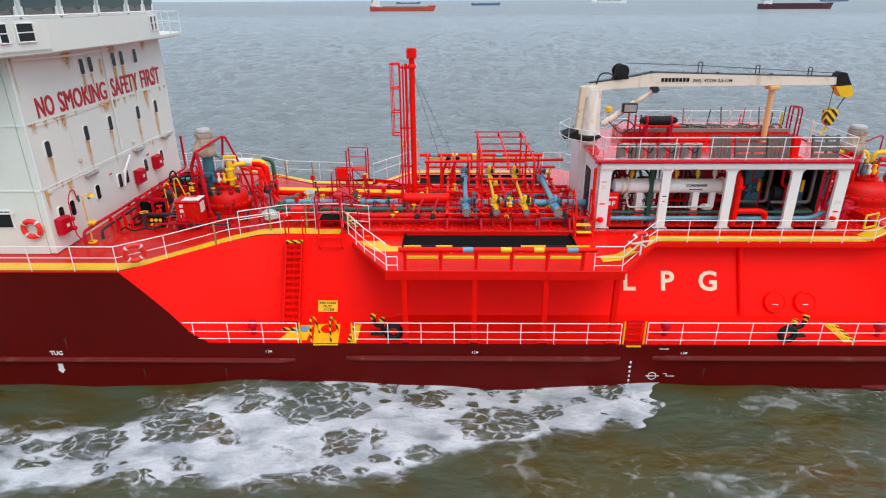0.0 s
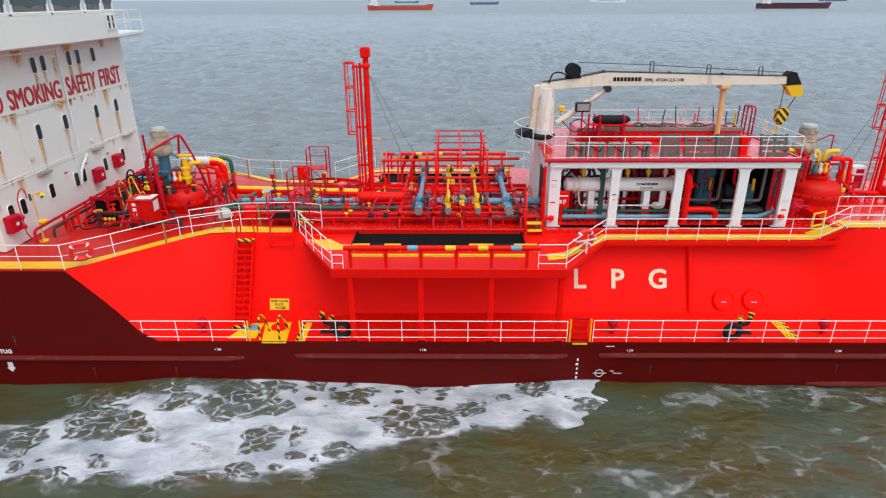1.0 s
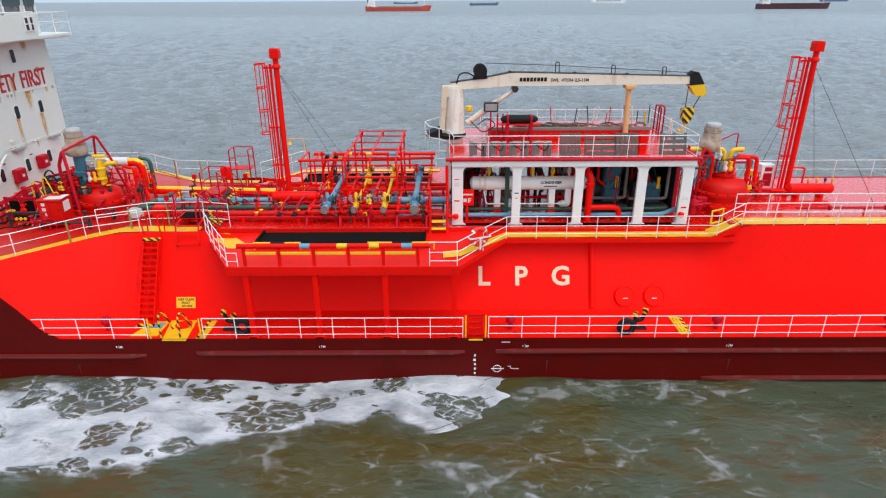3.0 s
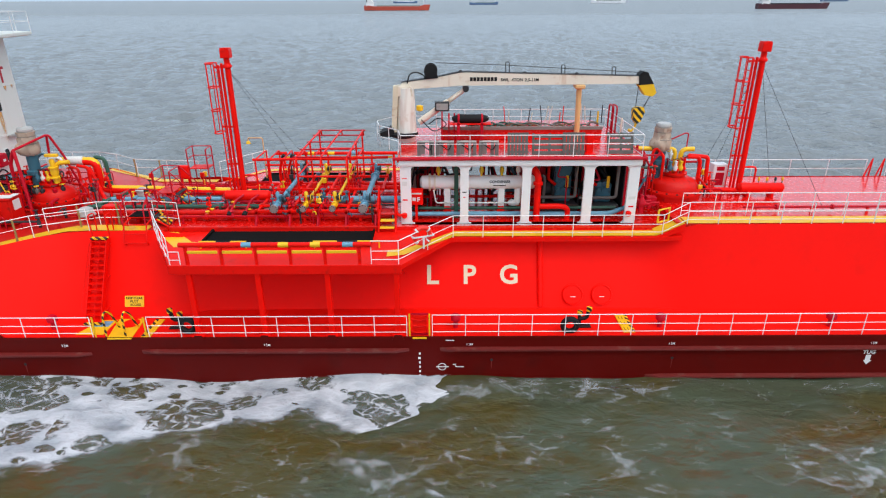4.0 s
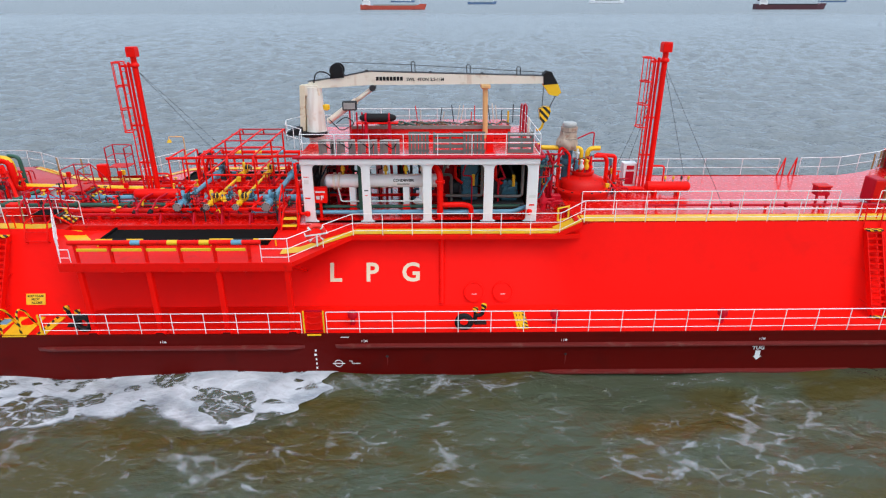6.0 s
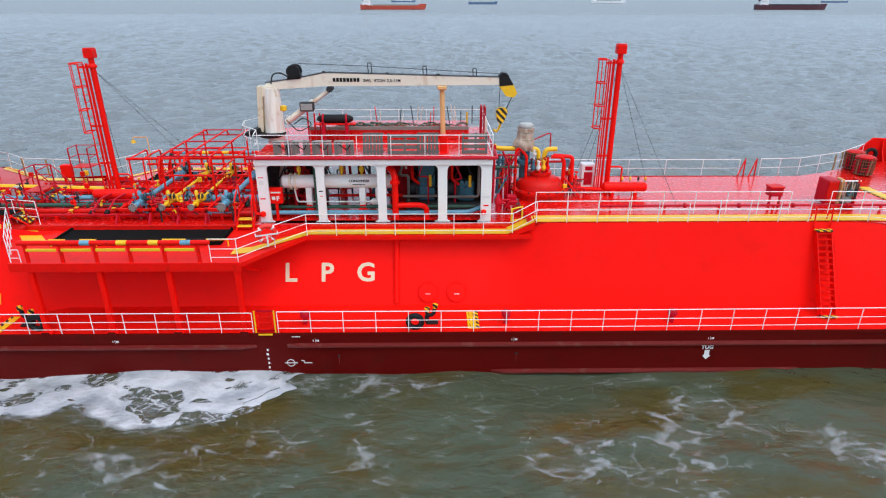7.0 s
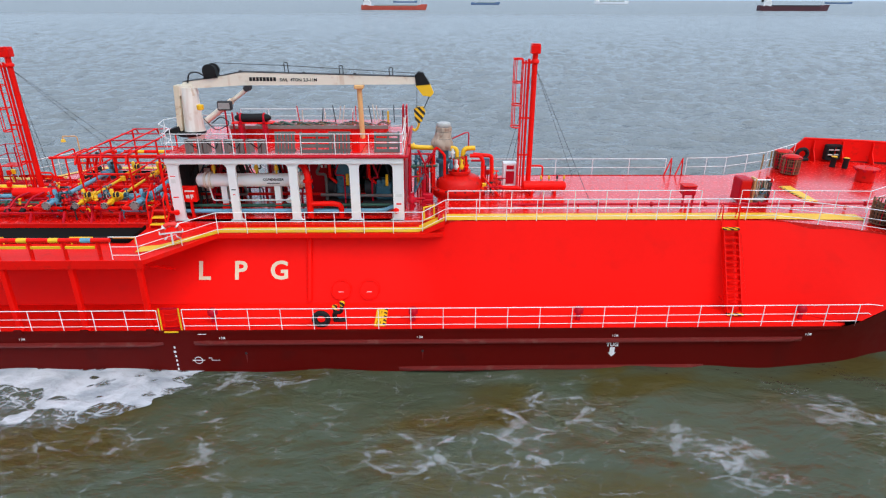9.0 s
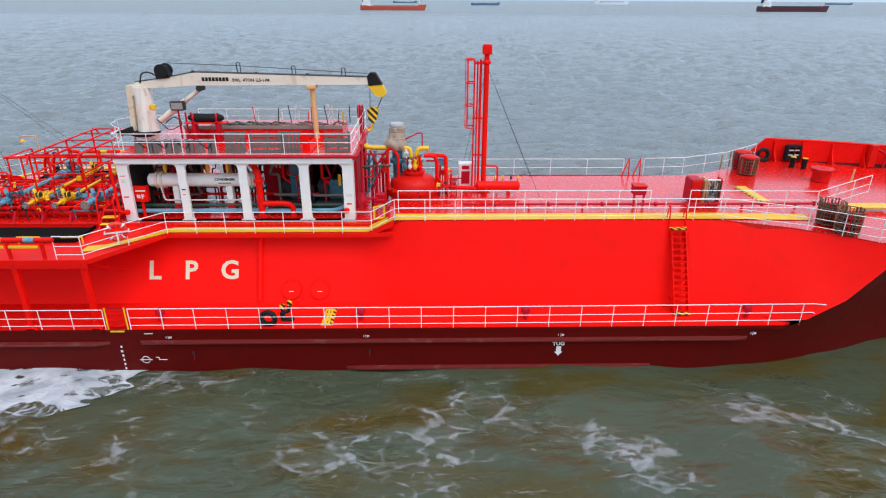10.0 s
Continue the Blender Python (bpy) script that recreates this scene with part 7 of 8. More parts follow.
part("water_line", Shape().tube([(0.3, 4.4, 5.95), (0.4, 4.35, 5.42), (3.6, 4.35, 5.42)], 0.03, 8, 0.1), PLASTIC, cond)
letters("wording", "CONDENSER", 0.14, BLACK, pose(2.5, 4.324, 6.24, 90), cond, 0.002, 1.0, 0.004)
part("plate_line", Shape().box(2.65, 3.15, 4.325, 4.331, 6.12, 6.15), BLACK, cond)
for x, mat in ((2.2, YELLOW), (3.0, YELLOW), (3.65, PLASTIC), (0.5, YELLOW)):
    part("relief_valve", Shape().lathe((x, 4.6, 6.44), [(0.04, 0), (0.05, 0.15), (0.09, 0.17), (0.09, 0.3), (0.03, 0.42)], "z", 10), mat, cond)
hot = thing("hot_gas_pipe", "orange-red bent pipe with side branch inside the house", "pipe")
part("riser", Shape().tube([(3.95, 4.6, 6.7), (4.2, 4.2, 6.68), (4.36, 4.0, 6.45), (4.36, 4.0, 4.62)], 0.13, 14, 0.2), RED, hot)
part("branch", Shape().tube([(4.36, 4.0, 5.2), (5.3, 4.05, 5.2), (5.6, 4.1, 5.1), (5.6, 4.1, 4.62)], 0.11, 12, 0.25), RED, hot)
part("flange", Shape().lathe((4.36, 4.0, 6.15), [(0.13, -0.05), (0.19, -0.05), (0.19, 0.05), (0.13, 0.05)], "z", 18), RED, hot)
low_blue = thing("cooling_pipe", "light blue pipe along the house floor", "pipe")
part("pipe", Shape().tube([(-0.9, 4.15, 4.86), (7.3, 4.15, 4.86), (7.9, 4.15, 5.1)], 0.09, 10, 0.2), BLUE, low_blue)
part("second_pipe", Shape().tube([(-0.9, 4.5, 4.98), (7.6, 4.5, 4.98)], 0.07, 10), GREEN, low_blue)
part("third_pipe", Shape().tube([(-0.9, 5.6, 5.12), (7.6, 5.6, 5.12)], 0.06, 10), RED, low_blue)
pbox = thing("fire_box", "red fire equipment box with white lettering inside the house", "box", "hose boxes")
part("body", Shape().box(-0.74, -0.1, 3.95, 4.2, 5.30, 5.92, 0.02), RED, pbox)
part("leg", Shape().box(-0.42, -0.32, 4.0, 4.1, 4.65, 5.30), RED, pbox)
part("mark", Shape().box(-0.54, -0.16, 3.944, 3.95, 5.73, 5.79).box(-0.52, -0.38, 3.944, 3.95, 5.46, 5.60), PLASTIC, pbox, "white marks")
letters("mark_letter", "F", 0.24, PLASTIC, pose(-0.34, 3.945, 5.44, 90), pbox, 0.002, 1.0, 0.012)
post_green = thing("door_frame", "dark green frame post inside the house", "frame")
part("post", Shape().box(1.12, 1.28, 4.3, 4.5, ZB, 6.9), GREEN, post_green)
for i, (x, y, mat) in enumerate(((5.5, 5.7, TEAL), (7.15, 5.6, TEAL))):
    c = thing("gas_compressor", "teal gas compressor with pipes and dark motor", "compressor", "compressors")
    part("bed", Shape().box(x - 0.8, x + 0.7, y - 0.7, y + 0.7, ZB + 0.03, 4.95, 0.03), DARK, c)
    part("block", Shape().box(x - 0.25, x + 0.45, y - 0.35, y + 0.4, 4.95, 6.5 if i == 0 else 5.75, 0.06), mat, c)
    for k in range(4):
        part("head", Shape().lathe((x - 0.1 + 0.2 * (k % 2), y - 0.36, 5.5 + 0.28 * (k // 2)), [(0.09, 0.0), (0.09, -0.1), (0, -0.11)], "y", 12), mat, c)
    part("motor", Shape().lathe((x - 0.75, y, 5.45), [(0.2, 0), (0.33, 0.06), (0.33, 0.5), (0.2, 0.55)], "x", 18), DARK, c)
    part("flywheel", Shape().torus((x - 0.3, y - 0.1, 5.4), 0.36, 0.06, "x", 22, 8), DARK, c)
    part("pipe", Shape().tube([(x - 0.5, y - 0.3, 6.9), (x - 0.5, y - 0.3, 5.9), (x - 0.2, y - 0.4, 5.7)], 0.06, 8, 0.12), RED, c)
    part("pipe", Shape().tube([(x + 0.6, y - 0.5, 6.9), (x + 0.6, y - 0.5, 5.2), (x - 0.9, y - 0.5, 5.2)], 0.065, 10, 0.15), MESH_GREY, c)
    part("guard", Shape().box(x + 0.18, x + 0.3, y - 0.5, y - 0.42, 5.6, 6.1, 0.02), YELLOW, c, "yellow guard")
random.seed(9)
for k in range(60):
    x, y = random.uniform(-0.5, 7.6), random.uniform(4.9, 8.0)
    t = thing("service_pipe", "thin red service pipe inside the house", "pipe", "service pipes")
    z = random.uniform(5.0, 6.7)
    part("pipe", Shape().tube([(x, y, 4.65), (x, y, z), (x + random.uniform(-1.2, 1.2), y, z), (x + random.uniform(-0.2, 0.2), y + 0.3, 6.95)], random.choice((0.03, 0.045, 0.06)), 7, 0.12), random.choice((CRIMSON, CRIMSON, CRIMSON, DARK, DARK, DARK, MESH_GREY, TEAL)), t)
drain = thing("down_pipe", "red hydrant pipe on the corner of the house", "pipe")
part("pipe", Shape().tube([(-1.15, 3.6, 7.0), (-1.15, 3.6, 6.4), (-1.12, 3.58, 5.0), (-0.85, 3.58, 5.0)], 0.06, 8, 0.15), RED, drain)
part("valve", Shape().lathe((-0.82, 3.56, 5.0), [(0.06, -0.1), (0.11, -0.06), (0.11, 0.06), (0.06, 0.1)], "z", 12), RED, drain)
part("valve", Shape().lathe((7.85, 3.55, 5.05), [(0.06, -0.1), (0.11, -0.06), (0.11, 0.06), (0.06, 0.1)], "z", 12), RED, drain)

# roof railing and gear
ZR = ZT + 0.14
railing([(X0 + 0.05, 3.7, ZR), (X1, 3.7, ZR), (X1, YB, ZR), (0.4, YB, ZR)], 0.86, (1, 0.62, 0.1), spacing=1.25, label="white railing round the house roof")
railing([(X0 - 0.9, 5.6, ZR), (X0 - 1.1, 6.6, ZR), (X0 - 0.5, 7.6, ZR), (0.4, 7.8, ZR)], 0.86, (1, 0.5), spacing=1.0, label="white railing round the crane platform")
railing([(X0 + 0.05, 3.7, ZR), (X0 - 0.1, 4.7, ZR), (X0 - 0.9, 5.6, ZR)], 0.86, (1, 0.5), spacing=0.8, label="white railing round the crane platform")
raised = thing("roof_casing", "red raised casing along the house roof", "casing")
part("box", Shape().box(0.6, 7.4, 6.9, 8.6, ZR, ZR + 0.5, 0.03), RED_DECK, raised)
part("edge", Shape().box(0.6, 7.4, 6.82, 6.9, ZR + 0.42, ZR + 0.56, 0.01), GREY, raised, "weathered grey edge with netting")
net = thing("cargo_net", "grey stowed nets and hoses piled on the casing", "net")
random.seed(12)
for k in range(60):
    x = random.uniform(1.6, 7.0)
    y = random.uniform(6.95, 7.6)
    part("coil", Shape().tube([(x, y, ZR + 0.5), (x + 0.15, y + 0.1, ZR + 0.60), (x + 0.3, y - 0.12, ZR + 0.62), (x + 0.5, y + 0.1, ZR + 0.5)], 0.028, 6, 0.12), (MESH_GREY, GREY, ROPE, GREEN)[k % 4], net)


def pallet(x0, x1, y, z, lean, vertical):
    """A slatted grey wooden frame leaning against the roof railing."""
    g = thing("wooden_pallet", "grey weathered wooden pallet leaning on the roof railing", "pallet", "pallets on the roof")
    n = 6 if vertical else 4
    for i in range(n):
        if vertical:
            a = x0 + (x1 - x0) * i / n
            part("slat", Shape().box(a, a + (x1 - x0) / n * 0.78, 0, 0.03, 0, 0.85), DRIFTWOOD, g)
        else:
            b = 0.85 * i / n
            part("slat", Shape().box(x0, x1, 0, 0.03, b, b + 0.14), DRIFTWOOD, g)
    for zz in (0.08, 0.4, 0.75):
        if vertical:
            part("rail", Shape().box(x0, x1, 0.03, 0.1, zz, zz + 0.09), DRIFTWOOD, g)
    for a in (x0, (x0 + x1) / 2, x1 - 0.08):
        if not vertical:
            part("rail", Shape().box(a, a + 0.08, 0.03, 0.1, 0, 0.82), DRIFTWOOD, g)
    g.matrix_world = pose(0, y, z, -lean, 0, 0)
    return g


pallet(3.15, 3.95, 4.15, ZR, 12, True)
pallet(4.1, 5.35, 4.2, ZR, 14, False)
pallet(5.25, 6.1, 4.15, ZR, 10, True)
pallet(7.0, 8.0, 4.3, ZR, 16, False)
for x0, x1 in ((-0.3, 0.35), (0.4, 1.1), (1.2, 1.95), (2.05, 2.8)):
    b = thing("stowed_bench", "grey folded ladder frame lying on the roof", "frame", "folded frames")
    part("leg", Shape().box(x0, x0 + 0.14, 4.1, 4.25, ZR, ZR + 0.55, 0.01), MESH_GREY, b)
    part("leg", Shape().box(x0 + 0.45, x0 + 0.57, 4.1, 4.25, ZR, ZR + 0.55, 0.01), MESH_GREY, b)
    part("leg", Shape().box(x1 - 0.14, x1, 4.1, 4.25, ZR, ZR + 0.5, 0.01), MESH_GREY, b)
    part("top", Shape().box(x0, x1, 4.08, 4.28, ZR + 0.50, ZR + 0.55, 0.01), STEEL, b)
    part("panel", Shape().box(x0 + 0.02, x0 + 0.3, 4.12, 4.2, ZR + 0.05, ZR + 0.48, 0.01), GREY, b)
    part("strap", Shape().tube([(x0 + 0.1, 4.08, ZR + 0.5), (x0 + 0.5, 4.05, ZR + 0.2), (x1 - 0.1, 4.08, ZR + 0.45)], 0.02, 6, 0.1), BLACK, b)
raft = thing("life_raft", "black life raft canister in a red cradle on the roof", "life raft")
part("canister", Shape().lathe((1.05, 6.3, ZR + 1.0), [(0.0, 0), (0.07, 0.02), (0.13, 0.12), (0.18, 0.3), (0.17, 0.75), (0.18, 1.2), (0.13, 1.4), (0.07, 1.5), (0.0, 1.52)], "x", 18), BLACK, raft)
for x in (1.32, 2.28):
    part("strap", Shape().torus((x, 6.3, ZR + 1.0), 0.17, 0.045, "x", 20, 6), CRIMSON, raft, "red strap")
    part("cradle", Shape().box(x - 0.06, x + 0.06, 6.1, 6.5, ZR, ZR + 0.88, 0.01), CRIMSON, raft)
part("shelf", Shape().box(0.95, 2.65, 6.1, 6.5, ZR + 0.78, ZR + 0.83, 0.01), RED, raft)
flood = thing("flood_light", "dark flood light on a red post on the roof", "flood light")
part("post", Shape().box(0.62, 0.68, 6.4, 6.46, ZR, ZR + 1.3), CRIMSON, flood)
for x in (0.9, 1.12):
    part("stand", Shape().box(x, x + 0.06, 6.4, 6.46, ZR, ZR + 1.2), CRIMSON, flood)
part("body", Shape().box(0.36, 0.95, 6.35, 6.6, ZR + 1.28, ZR + 1.66, 0.04), DARK, flood)
part("lens", Shape().box(0.42, 0.89, 6.33, 6.35, ZR + 1.34, ZR + 1.6), STEEL, flood)
random.seed(21)
for k in range(14):
    x = (3.4, 3.55, 4.4, 4.5, 5.0, 5.15, 5.3, 5.75, 5.9, 6.6, 6.75, 6.9, 7.1, 7.6)[k]
    st = thing("stanchion", "thin dark bent stanchion on the far roof edge", "stanchion", "roof stanchions")
    lean_x = random.uniform(-0.12, 0.12)
    part("bar", Shape().tube([(x, 7.9, ZR + 0.5), (x + lean_x, 7.9, ZR + random.uniform(0.95, 1.35))], 0.022, 6), random.choice((DARK, DARK, RED, CREAM)), st)
hoops = thing("roof_hatch_rails", "red bent rails at the roof ladder opening", "rail")
for dx in (0, 0.3):
    part("hoop", Shape().tube([(8.0 + dx * 0.5, 8.3, ZR), (8.0 + dx * 0.5, 8.3, ZR + 1.25), (8.0 + dx * 0.5, 7.6, ZR + 1.25), (8.0 + dx * 0.5, 7.6, ZR)], 0.035, 8, 0.15), CRIMSON, hoops)
part("post", Shape().tube([(7.35, 7.6, ZR), (7.35, 7.6, ZR + 1.05)], 0.04, 8), YELLOW, hoops)
part("post", Shape().tube([(8.1, 6.6, ZR), (8.1, 6.6, ZR + 0.95)], 0.04, 8), CREAM, hoops)

# ---- deck crane ----
crane = thing("deck_crane", "cream painted deck crane with its boom stowed on a rest", "crane")
cx, cy = -0.82, 6.7
part("pedestal", Shape().lathe((cx, cy, 4.62), [(0.34, 0), (0.34, 2.7), (0.44, 2.85), (0.44, 3.0)], "z", 28), IVORY, crane)
part("platform", Shape().lathe((cx - 0.15, cy - 0.1, 7.42), [(0.45, 0), (0.62, 0.1), (0.62, 0.18), (0.5, 0.2)], "z", 16), BLACK, crane, "black slewing ring")
part("step_wedge", Shape().plate([(-2.0, 7.62), (-1.35, 7.85), (-1.3, 7.5), (-1.9, 7.5)], 0.9, "y", cy - 0.5), BLACK, crane, "black sloping step plate")
part("column", Shape().lathe((cx, cy, 7.6), [(0.43, 0), (0.4, 0.2), (0.34, 1.7), (0.34, 1.82)], "z", 26), IVORY, crane, "white tapered crane column")
box = part("ladder_box", Shape().plate([(cx - 0.62, 7.65), (cx - 0.42, 7.65), (cx - 0.28, 9.5), (cx - 0.5, 9.5)], 0.44, "y", cy - 0.3), RUSTY_CREAM, crane, "rusty cream ladder box")
part("cheek", Shape().plate([(cx - 0.4, 9.1), (cx + 0.3, 9.1), (cx + 0.2, 9.5), (cx - 0.36, 9.5)], 0.1, "y", cy - 0.28), CREAM, crane)
part("cheek", Shape().plate([(cx - 0.4, 9.1), (cx + 0.3, 9.1), (cx + 0.2, 9.5), (cx - 0.36, 9.5)], 0.1, "y", cy + 0.2), CREAM, crane)
boom = part("boom", Shape().plate([(-1.15, 9.40), (-0.95, 9.62), (0.3, 9.80), (1.35, 10.0), (1.6, 10.02), (8.64, 9.84), (8.64, 9.55), (1.4, 9.5), (0.2, 9.42), (-0.8, 9.36)], 0.34, "y", cy - 0.17), CREAM, crane, "cream boom with black lettering")
part("boom_top", Shape().plate([(-1.0, 9.63), (0.3, 9.81), (1.35, 10.01), (1.6, 10.03), (8.64, 9.85), (8.64, 9.865), (1.6, 10.05), (1.3, 10.03), (0.3, 9.83), (-1.0, 9.65)], 0.36, "y", cy - 0.18), DARK, boom, "dark top plate")
tip = part("boom_head", Shape().plate([(8.58, 9.9), (8.72, 10.04), (8.92, 10.0), (9.2, 9.55), (8.62, 9.5)], 0.42, "y", cy - 0.21), BLACK, crane, "black boom head")
part("sheave_guard", Shape().plate([(8.6, 9.5), (9.2, 9.55), (9.36, 9.2), (9.22, 9.05), (8.9, 9.1)], 0.40, "y", cy - 0.2), YELLOW, tip, "yellow sheave guard")
hook = part("hook_block", Shape().plate([(8.52, 8.52), (8.68, 8.62), (8.95, 8.6), (9.0, 8.4), (8.86, 8.02), (8.7, 7.92), (8.56, 8.1)], 0.3, "y", cy - 0.15), HAZ, crane, "yellow and black hook block")
part("rope", Shape().tube([(8.66, cy, 9.5), (8.64, cy, 8.5)], 0.015, 6).tube([(9.18, cy, 9.06), (8.95, cy, 8.55)], 0.02, 6), DARK, hook)
part("hook", Shape().tube([(8.74, cy, 7.95), (8.68, cy, 7.72), (8.55, cy, 7.58), (8.45, cy, 7.68)], 0.05, 8, 0.1), YELLOW, hook)
part("luffing_cylinder", Shape().tube([(-0.3, cy, 8.0), (0.9, cy, 8.85)], 0.13, 12), CREAM, crane)
part("cylinder_rod", Shape().tube([(0.9, cy, 8.85), (1.62, cy, 9.36)], 0.09, 12), CREAM, crane)
part("cylinder_pin", Shape().tube([(1.62, cy - 0.22, 9.38), (1.62, cy + 0.22, 9.38)], 0.13, 12), DARK, crane, "rusty cylinder pin")
part("winch_drum", Shape().lathe((0.2, cy - 0.3, 10.08), [(0.0, 0), (0.27, 0.01), (0.27, 0.07), (0.2, 0.09), (0.2, 0.5), (0.27, 0.52), (0.27, 0.6), (0.0, 0.61)], "y", 22), BLACK, crane, "black winch drum")
part("drum_bracket", Shape().plate([(-0.1, 9.75), (0.5, 9.8), (0.4, 10.1), (0.05, 10.1)], 0.4, "y", cy - 0.2), BLACK, crane)
part("hoist_wire", Shape().tube([(0.4, cy, 10.38), (3.2, cy, 10.28), (8.6, cy, 9.98)], 0.014, 6), DARK, crane)
part("hydraulic_hose", Shape().tube([(-0.75, cy - 0.2, 9.6), (-0.65, cy - 0.2, 10.0), (-0.3, cy - 0.2, 10.05), (0.0, cy - 0.2, 9.85)], 0.03, 6, 0.2), BLACK, crane)
for x, z, h in ((3.3, 9.98, 0.42), (5.55, 9.93, 0.35), (7.6, 9.88, 0.32)):
    part("wire_guide", Shape().tube([(x - 0.07, cy, z), (x - 0.09, cy, z + h), (x + 0.06, cy, z + h), (x + 0.07, cy, z)], 0.02, 6, 0.06), DARK, crane)
for x in (1.4, 4.0, 6.1):
    part("lug", Shape().torus((x, cy, 10.0 - 0.022 * (x - 1.4)), 0.07, 0.025, "y", 14, 6), DARK, crane)
part("rest_post", Shape().tube([(6.3, cy, ZR), (6.25, cy, 9.4)], 0.11, 10), OCHRE, crane, "ochre boom rest post")
part("rest_head", Shape().box(6.05, 6.45, cy - 0.25, cy + 0.25, 9.36, 9.52, 0.03), OCHRE, crane)
part("rest_foot", Shape().box(6.1, 6.5, 3.95, cy + 0.2, ZR, ZR + 0.06).box(6.15, 6.42, 4.2, 4.45, ZR, ZR + 0.75, 0.02), RED, crane)
part("hose_bundle", Shape().tube([(-0.2, cy - 0.5, 8.2), (0.3, cy - 0.6, 7.7), (0.9, cy - 0.5, 8.0), (0.5, cy - 0.4, 8.3), (0.1, cy - 0.45, 8.0)], 0.02, 6, 0.2), BLACK, crane)
part("control_lever", Shape().lathe((-0.25, cy - 0.55, 8.55), [(0.05, 0), (0.14, 0.05), (0.14, 0.22), (0.0, 0.25)], "z", 12), YELLOW, crane)
for i in range(8):
    part("name_bar", Shape().box(1.78 + 0.14 * i, 1.78 + 0.14 * i + 0.11, cy - 0.182, cy - 0.17, 9.68, 9.83), BLACK, boom, "black name mark")
for word, x in (("SWL", 3.02), ("4TON", 3.46), ("2,5-11M", 3.99)):
    letters("wording", word, 0.17, BLACK, pose(x, cy - 0.178, 9.67, 90, 0, 0), boom, 0.004, 1.0, 0.004)

# ---- fore deck ----
for x, y in ((26.62, 2.4), (26.68, 1.4), (27.2, 10.7), (27.0, 9.6)):
    b = thing("rope_basket", "round brown wicker and net rope basket on the fore deck", "basket", "rope baskets")
    n, near = 24, y < 5
    rad = 0.43 if near else 0.42
    tall = 0.92 if near else 0.82
    rng = random.Random(int(x * 100))
    for i in range(n):
        a = 2 * math.pi * i / n + rng.uniform(-0.05, 0.05)
        r0, r1 = rad * rng.uniform(0.9, 0.98), rad * rng.uniform(0.95, 1.06)
        low_z, top_z = 4.88 + rng.uniform(0, 0.03), 4.88 + tall + rng.uniform(-0.08, 0.08)
        part("stave", Shape().tube([(x + r0 * math.cos(a), y + r0 * math.sin(a), low_z), (x + rad * 1.02 * math.cos(a + 0.02), y + rad * 1.02 * math.sin(a + 0.02), (low_z + top_z) / 2), (x + r1 * math.cos(a + rng.uniform(-0.05, 0.08)), y + r1 * math.sin(a + 0.03), top_z)], rng.choice((0.018, 0.026, 0.034)), 5), rng.choice((WICKER, TAN, TAN, TAN, CRIMSON)) if near else rng.choice((TAN, WICKER, CRIMSON)), b)
    for z, R in ((4.93, 0.96), (5.08, 0.99), (5.24, 1.01), (5.4, 1.02), (5.56, 1.03), (4.86 + tall, 1.06)):
        if z < 4.9 + tall:
            part("hoop", Shape().torus((x + rng.uniform(-0.01, 0.01), y, z), R * rad, rng.choice((0.014, 0.02)), "z", 26, 6), ROPE if near else rng.choice((CRIMSON, ROPE)), b)
    s = Shape()
    for k in range(7):
        s.torus((x, y, 4.95 + 0.1 * k), rad - 0.14 - 0.02 * (k % 3), 0.075, "z", 18, 6)
    part("rope_coil", s, ROPE_SHADED, b, "coiled rope darkened for the inside of the basket")
    if not near:
        part("lid", Shape().lathe((x, y, 4.88 + tall), [(0.4, 0), (0.42, 0.03), (0.3, 0.09), (0, 0.12)], "z", 22), RED_WORN_SHADED, b, "red lid")
lk = thing("fore_locker", "red locker with hanging ropes and gear on the fore deck", "locker")
part("body", Shape().box(22.02, 22.52, 4.6, 5.3, 5.0, 6.0, 0.04), CRIMSON, lk)
part("door", Shape().box(22.06, 22.48, 4.58, 4.6, 5.06, 5.94, 0.01), RED_WORN_SHADED, lk)
for x in (22.05, 22.42):
    part("foot", Shape().box(x, x + 0.08, 4.65, 4.75, 4.93, 5.0), CRIMSON, lk)
gear = thing("gear_rack", "red and white rack hung with ropes, nets and hoses", "rack")
for x in (22.58, 23.22):
    part("post", Shape().box(x, x + 0.09, 4.55, 4.95, 4.93, 6.05, 0.02), RED_WORN_SHADED if x > 23 else OCHRE, gear)
part("top_bar", Shape().tube([(22.55, 4.6, 5.98), (23.35, 4.6, 5.98)], 0.035, 8), WHITE, gear, "white top bar")
part("shelf", Shape().box(22.6, 23.25, 4.45, 4.95, 5.0, 5.04), CRIMSON, gear)
random.seed(5)
for k in range(16):
    x, dy = random.uniform(22.62, 23.15), random.uniform(-0.12, 0.1)
    zb = random.uniform(5.0, 5.5)
    part("hanging_rope", Shape().tube([(x, 4.6 + dy, 5.97), (x + 0.03, 4.55 + dy, zb + 0.1), (x + 0.07, 4.56 + dy, zb), (x + 0.11, 4.57 + dy, 5.9)], random.choice((0.02, 0.03, 0.04)), 6, 0.08), random.choice((ROPE, MESH_GREY, TAN, CANVAS, GREEN, DARK, OCHRE)), gear)
part("ring", Shape().torus((22.9, 4.42, 5.55), 0.11, 0.025, "y", 18, 6), TEAL, gear)
part("sack", Shape().lathe((22.85, 4.6, 5.04), [(0.2, 0), (0.26, 0.1), (0.22, 0.25), (0.08, 0.34), (0, 0.36)], "z", 12), MESH_GREY, gear)
hb = thing("hatch_box", "small red box on legs on the fore deck", "box")
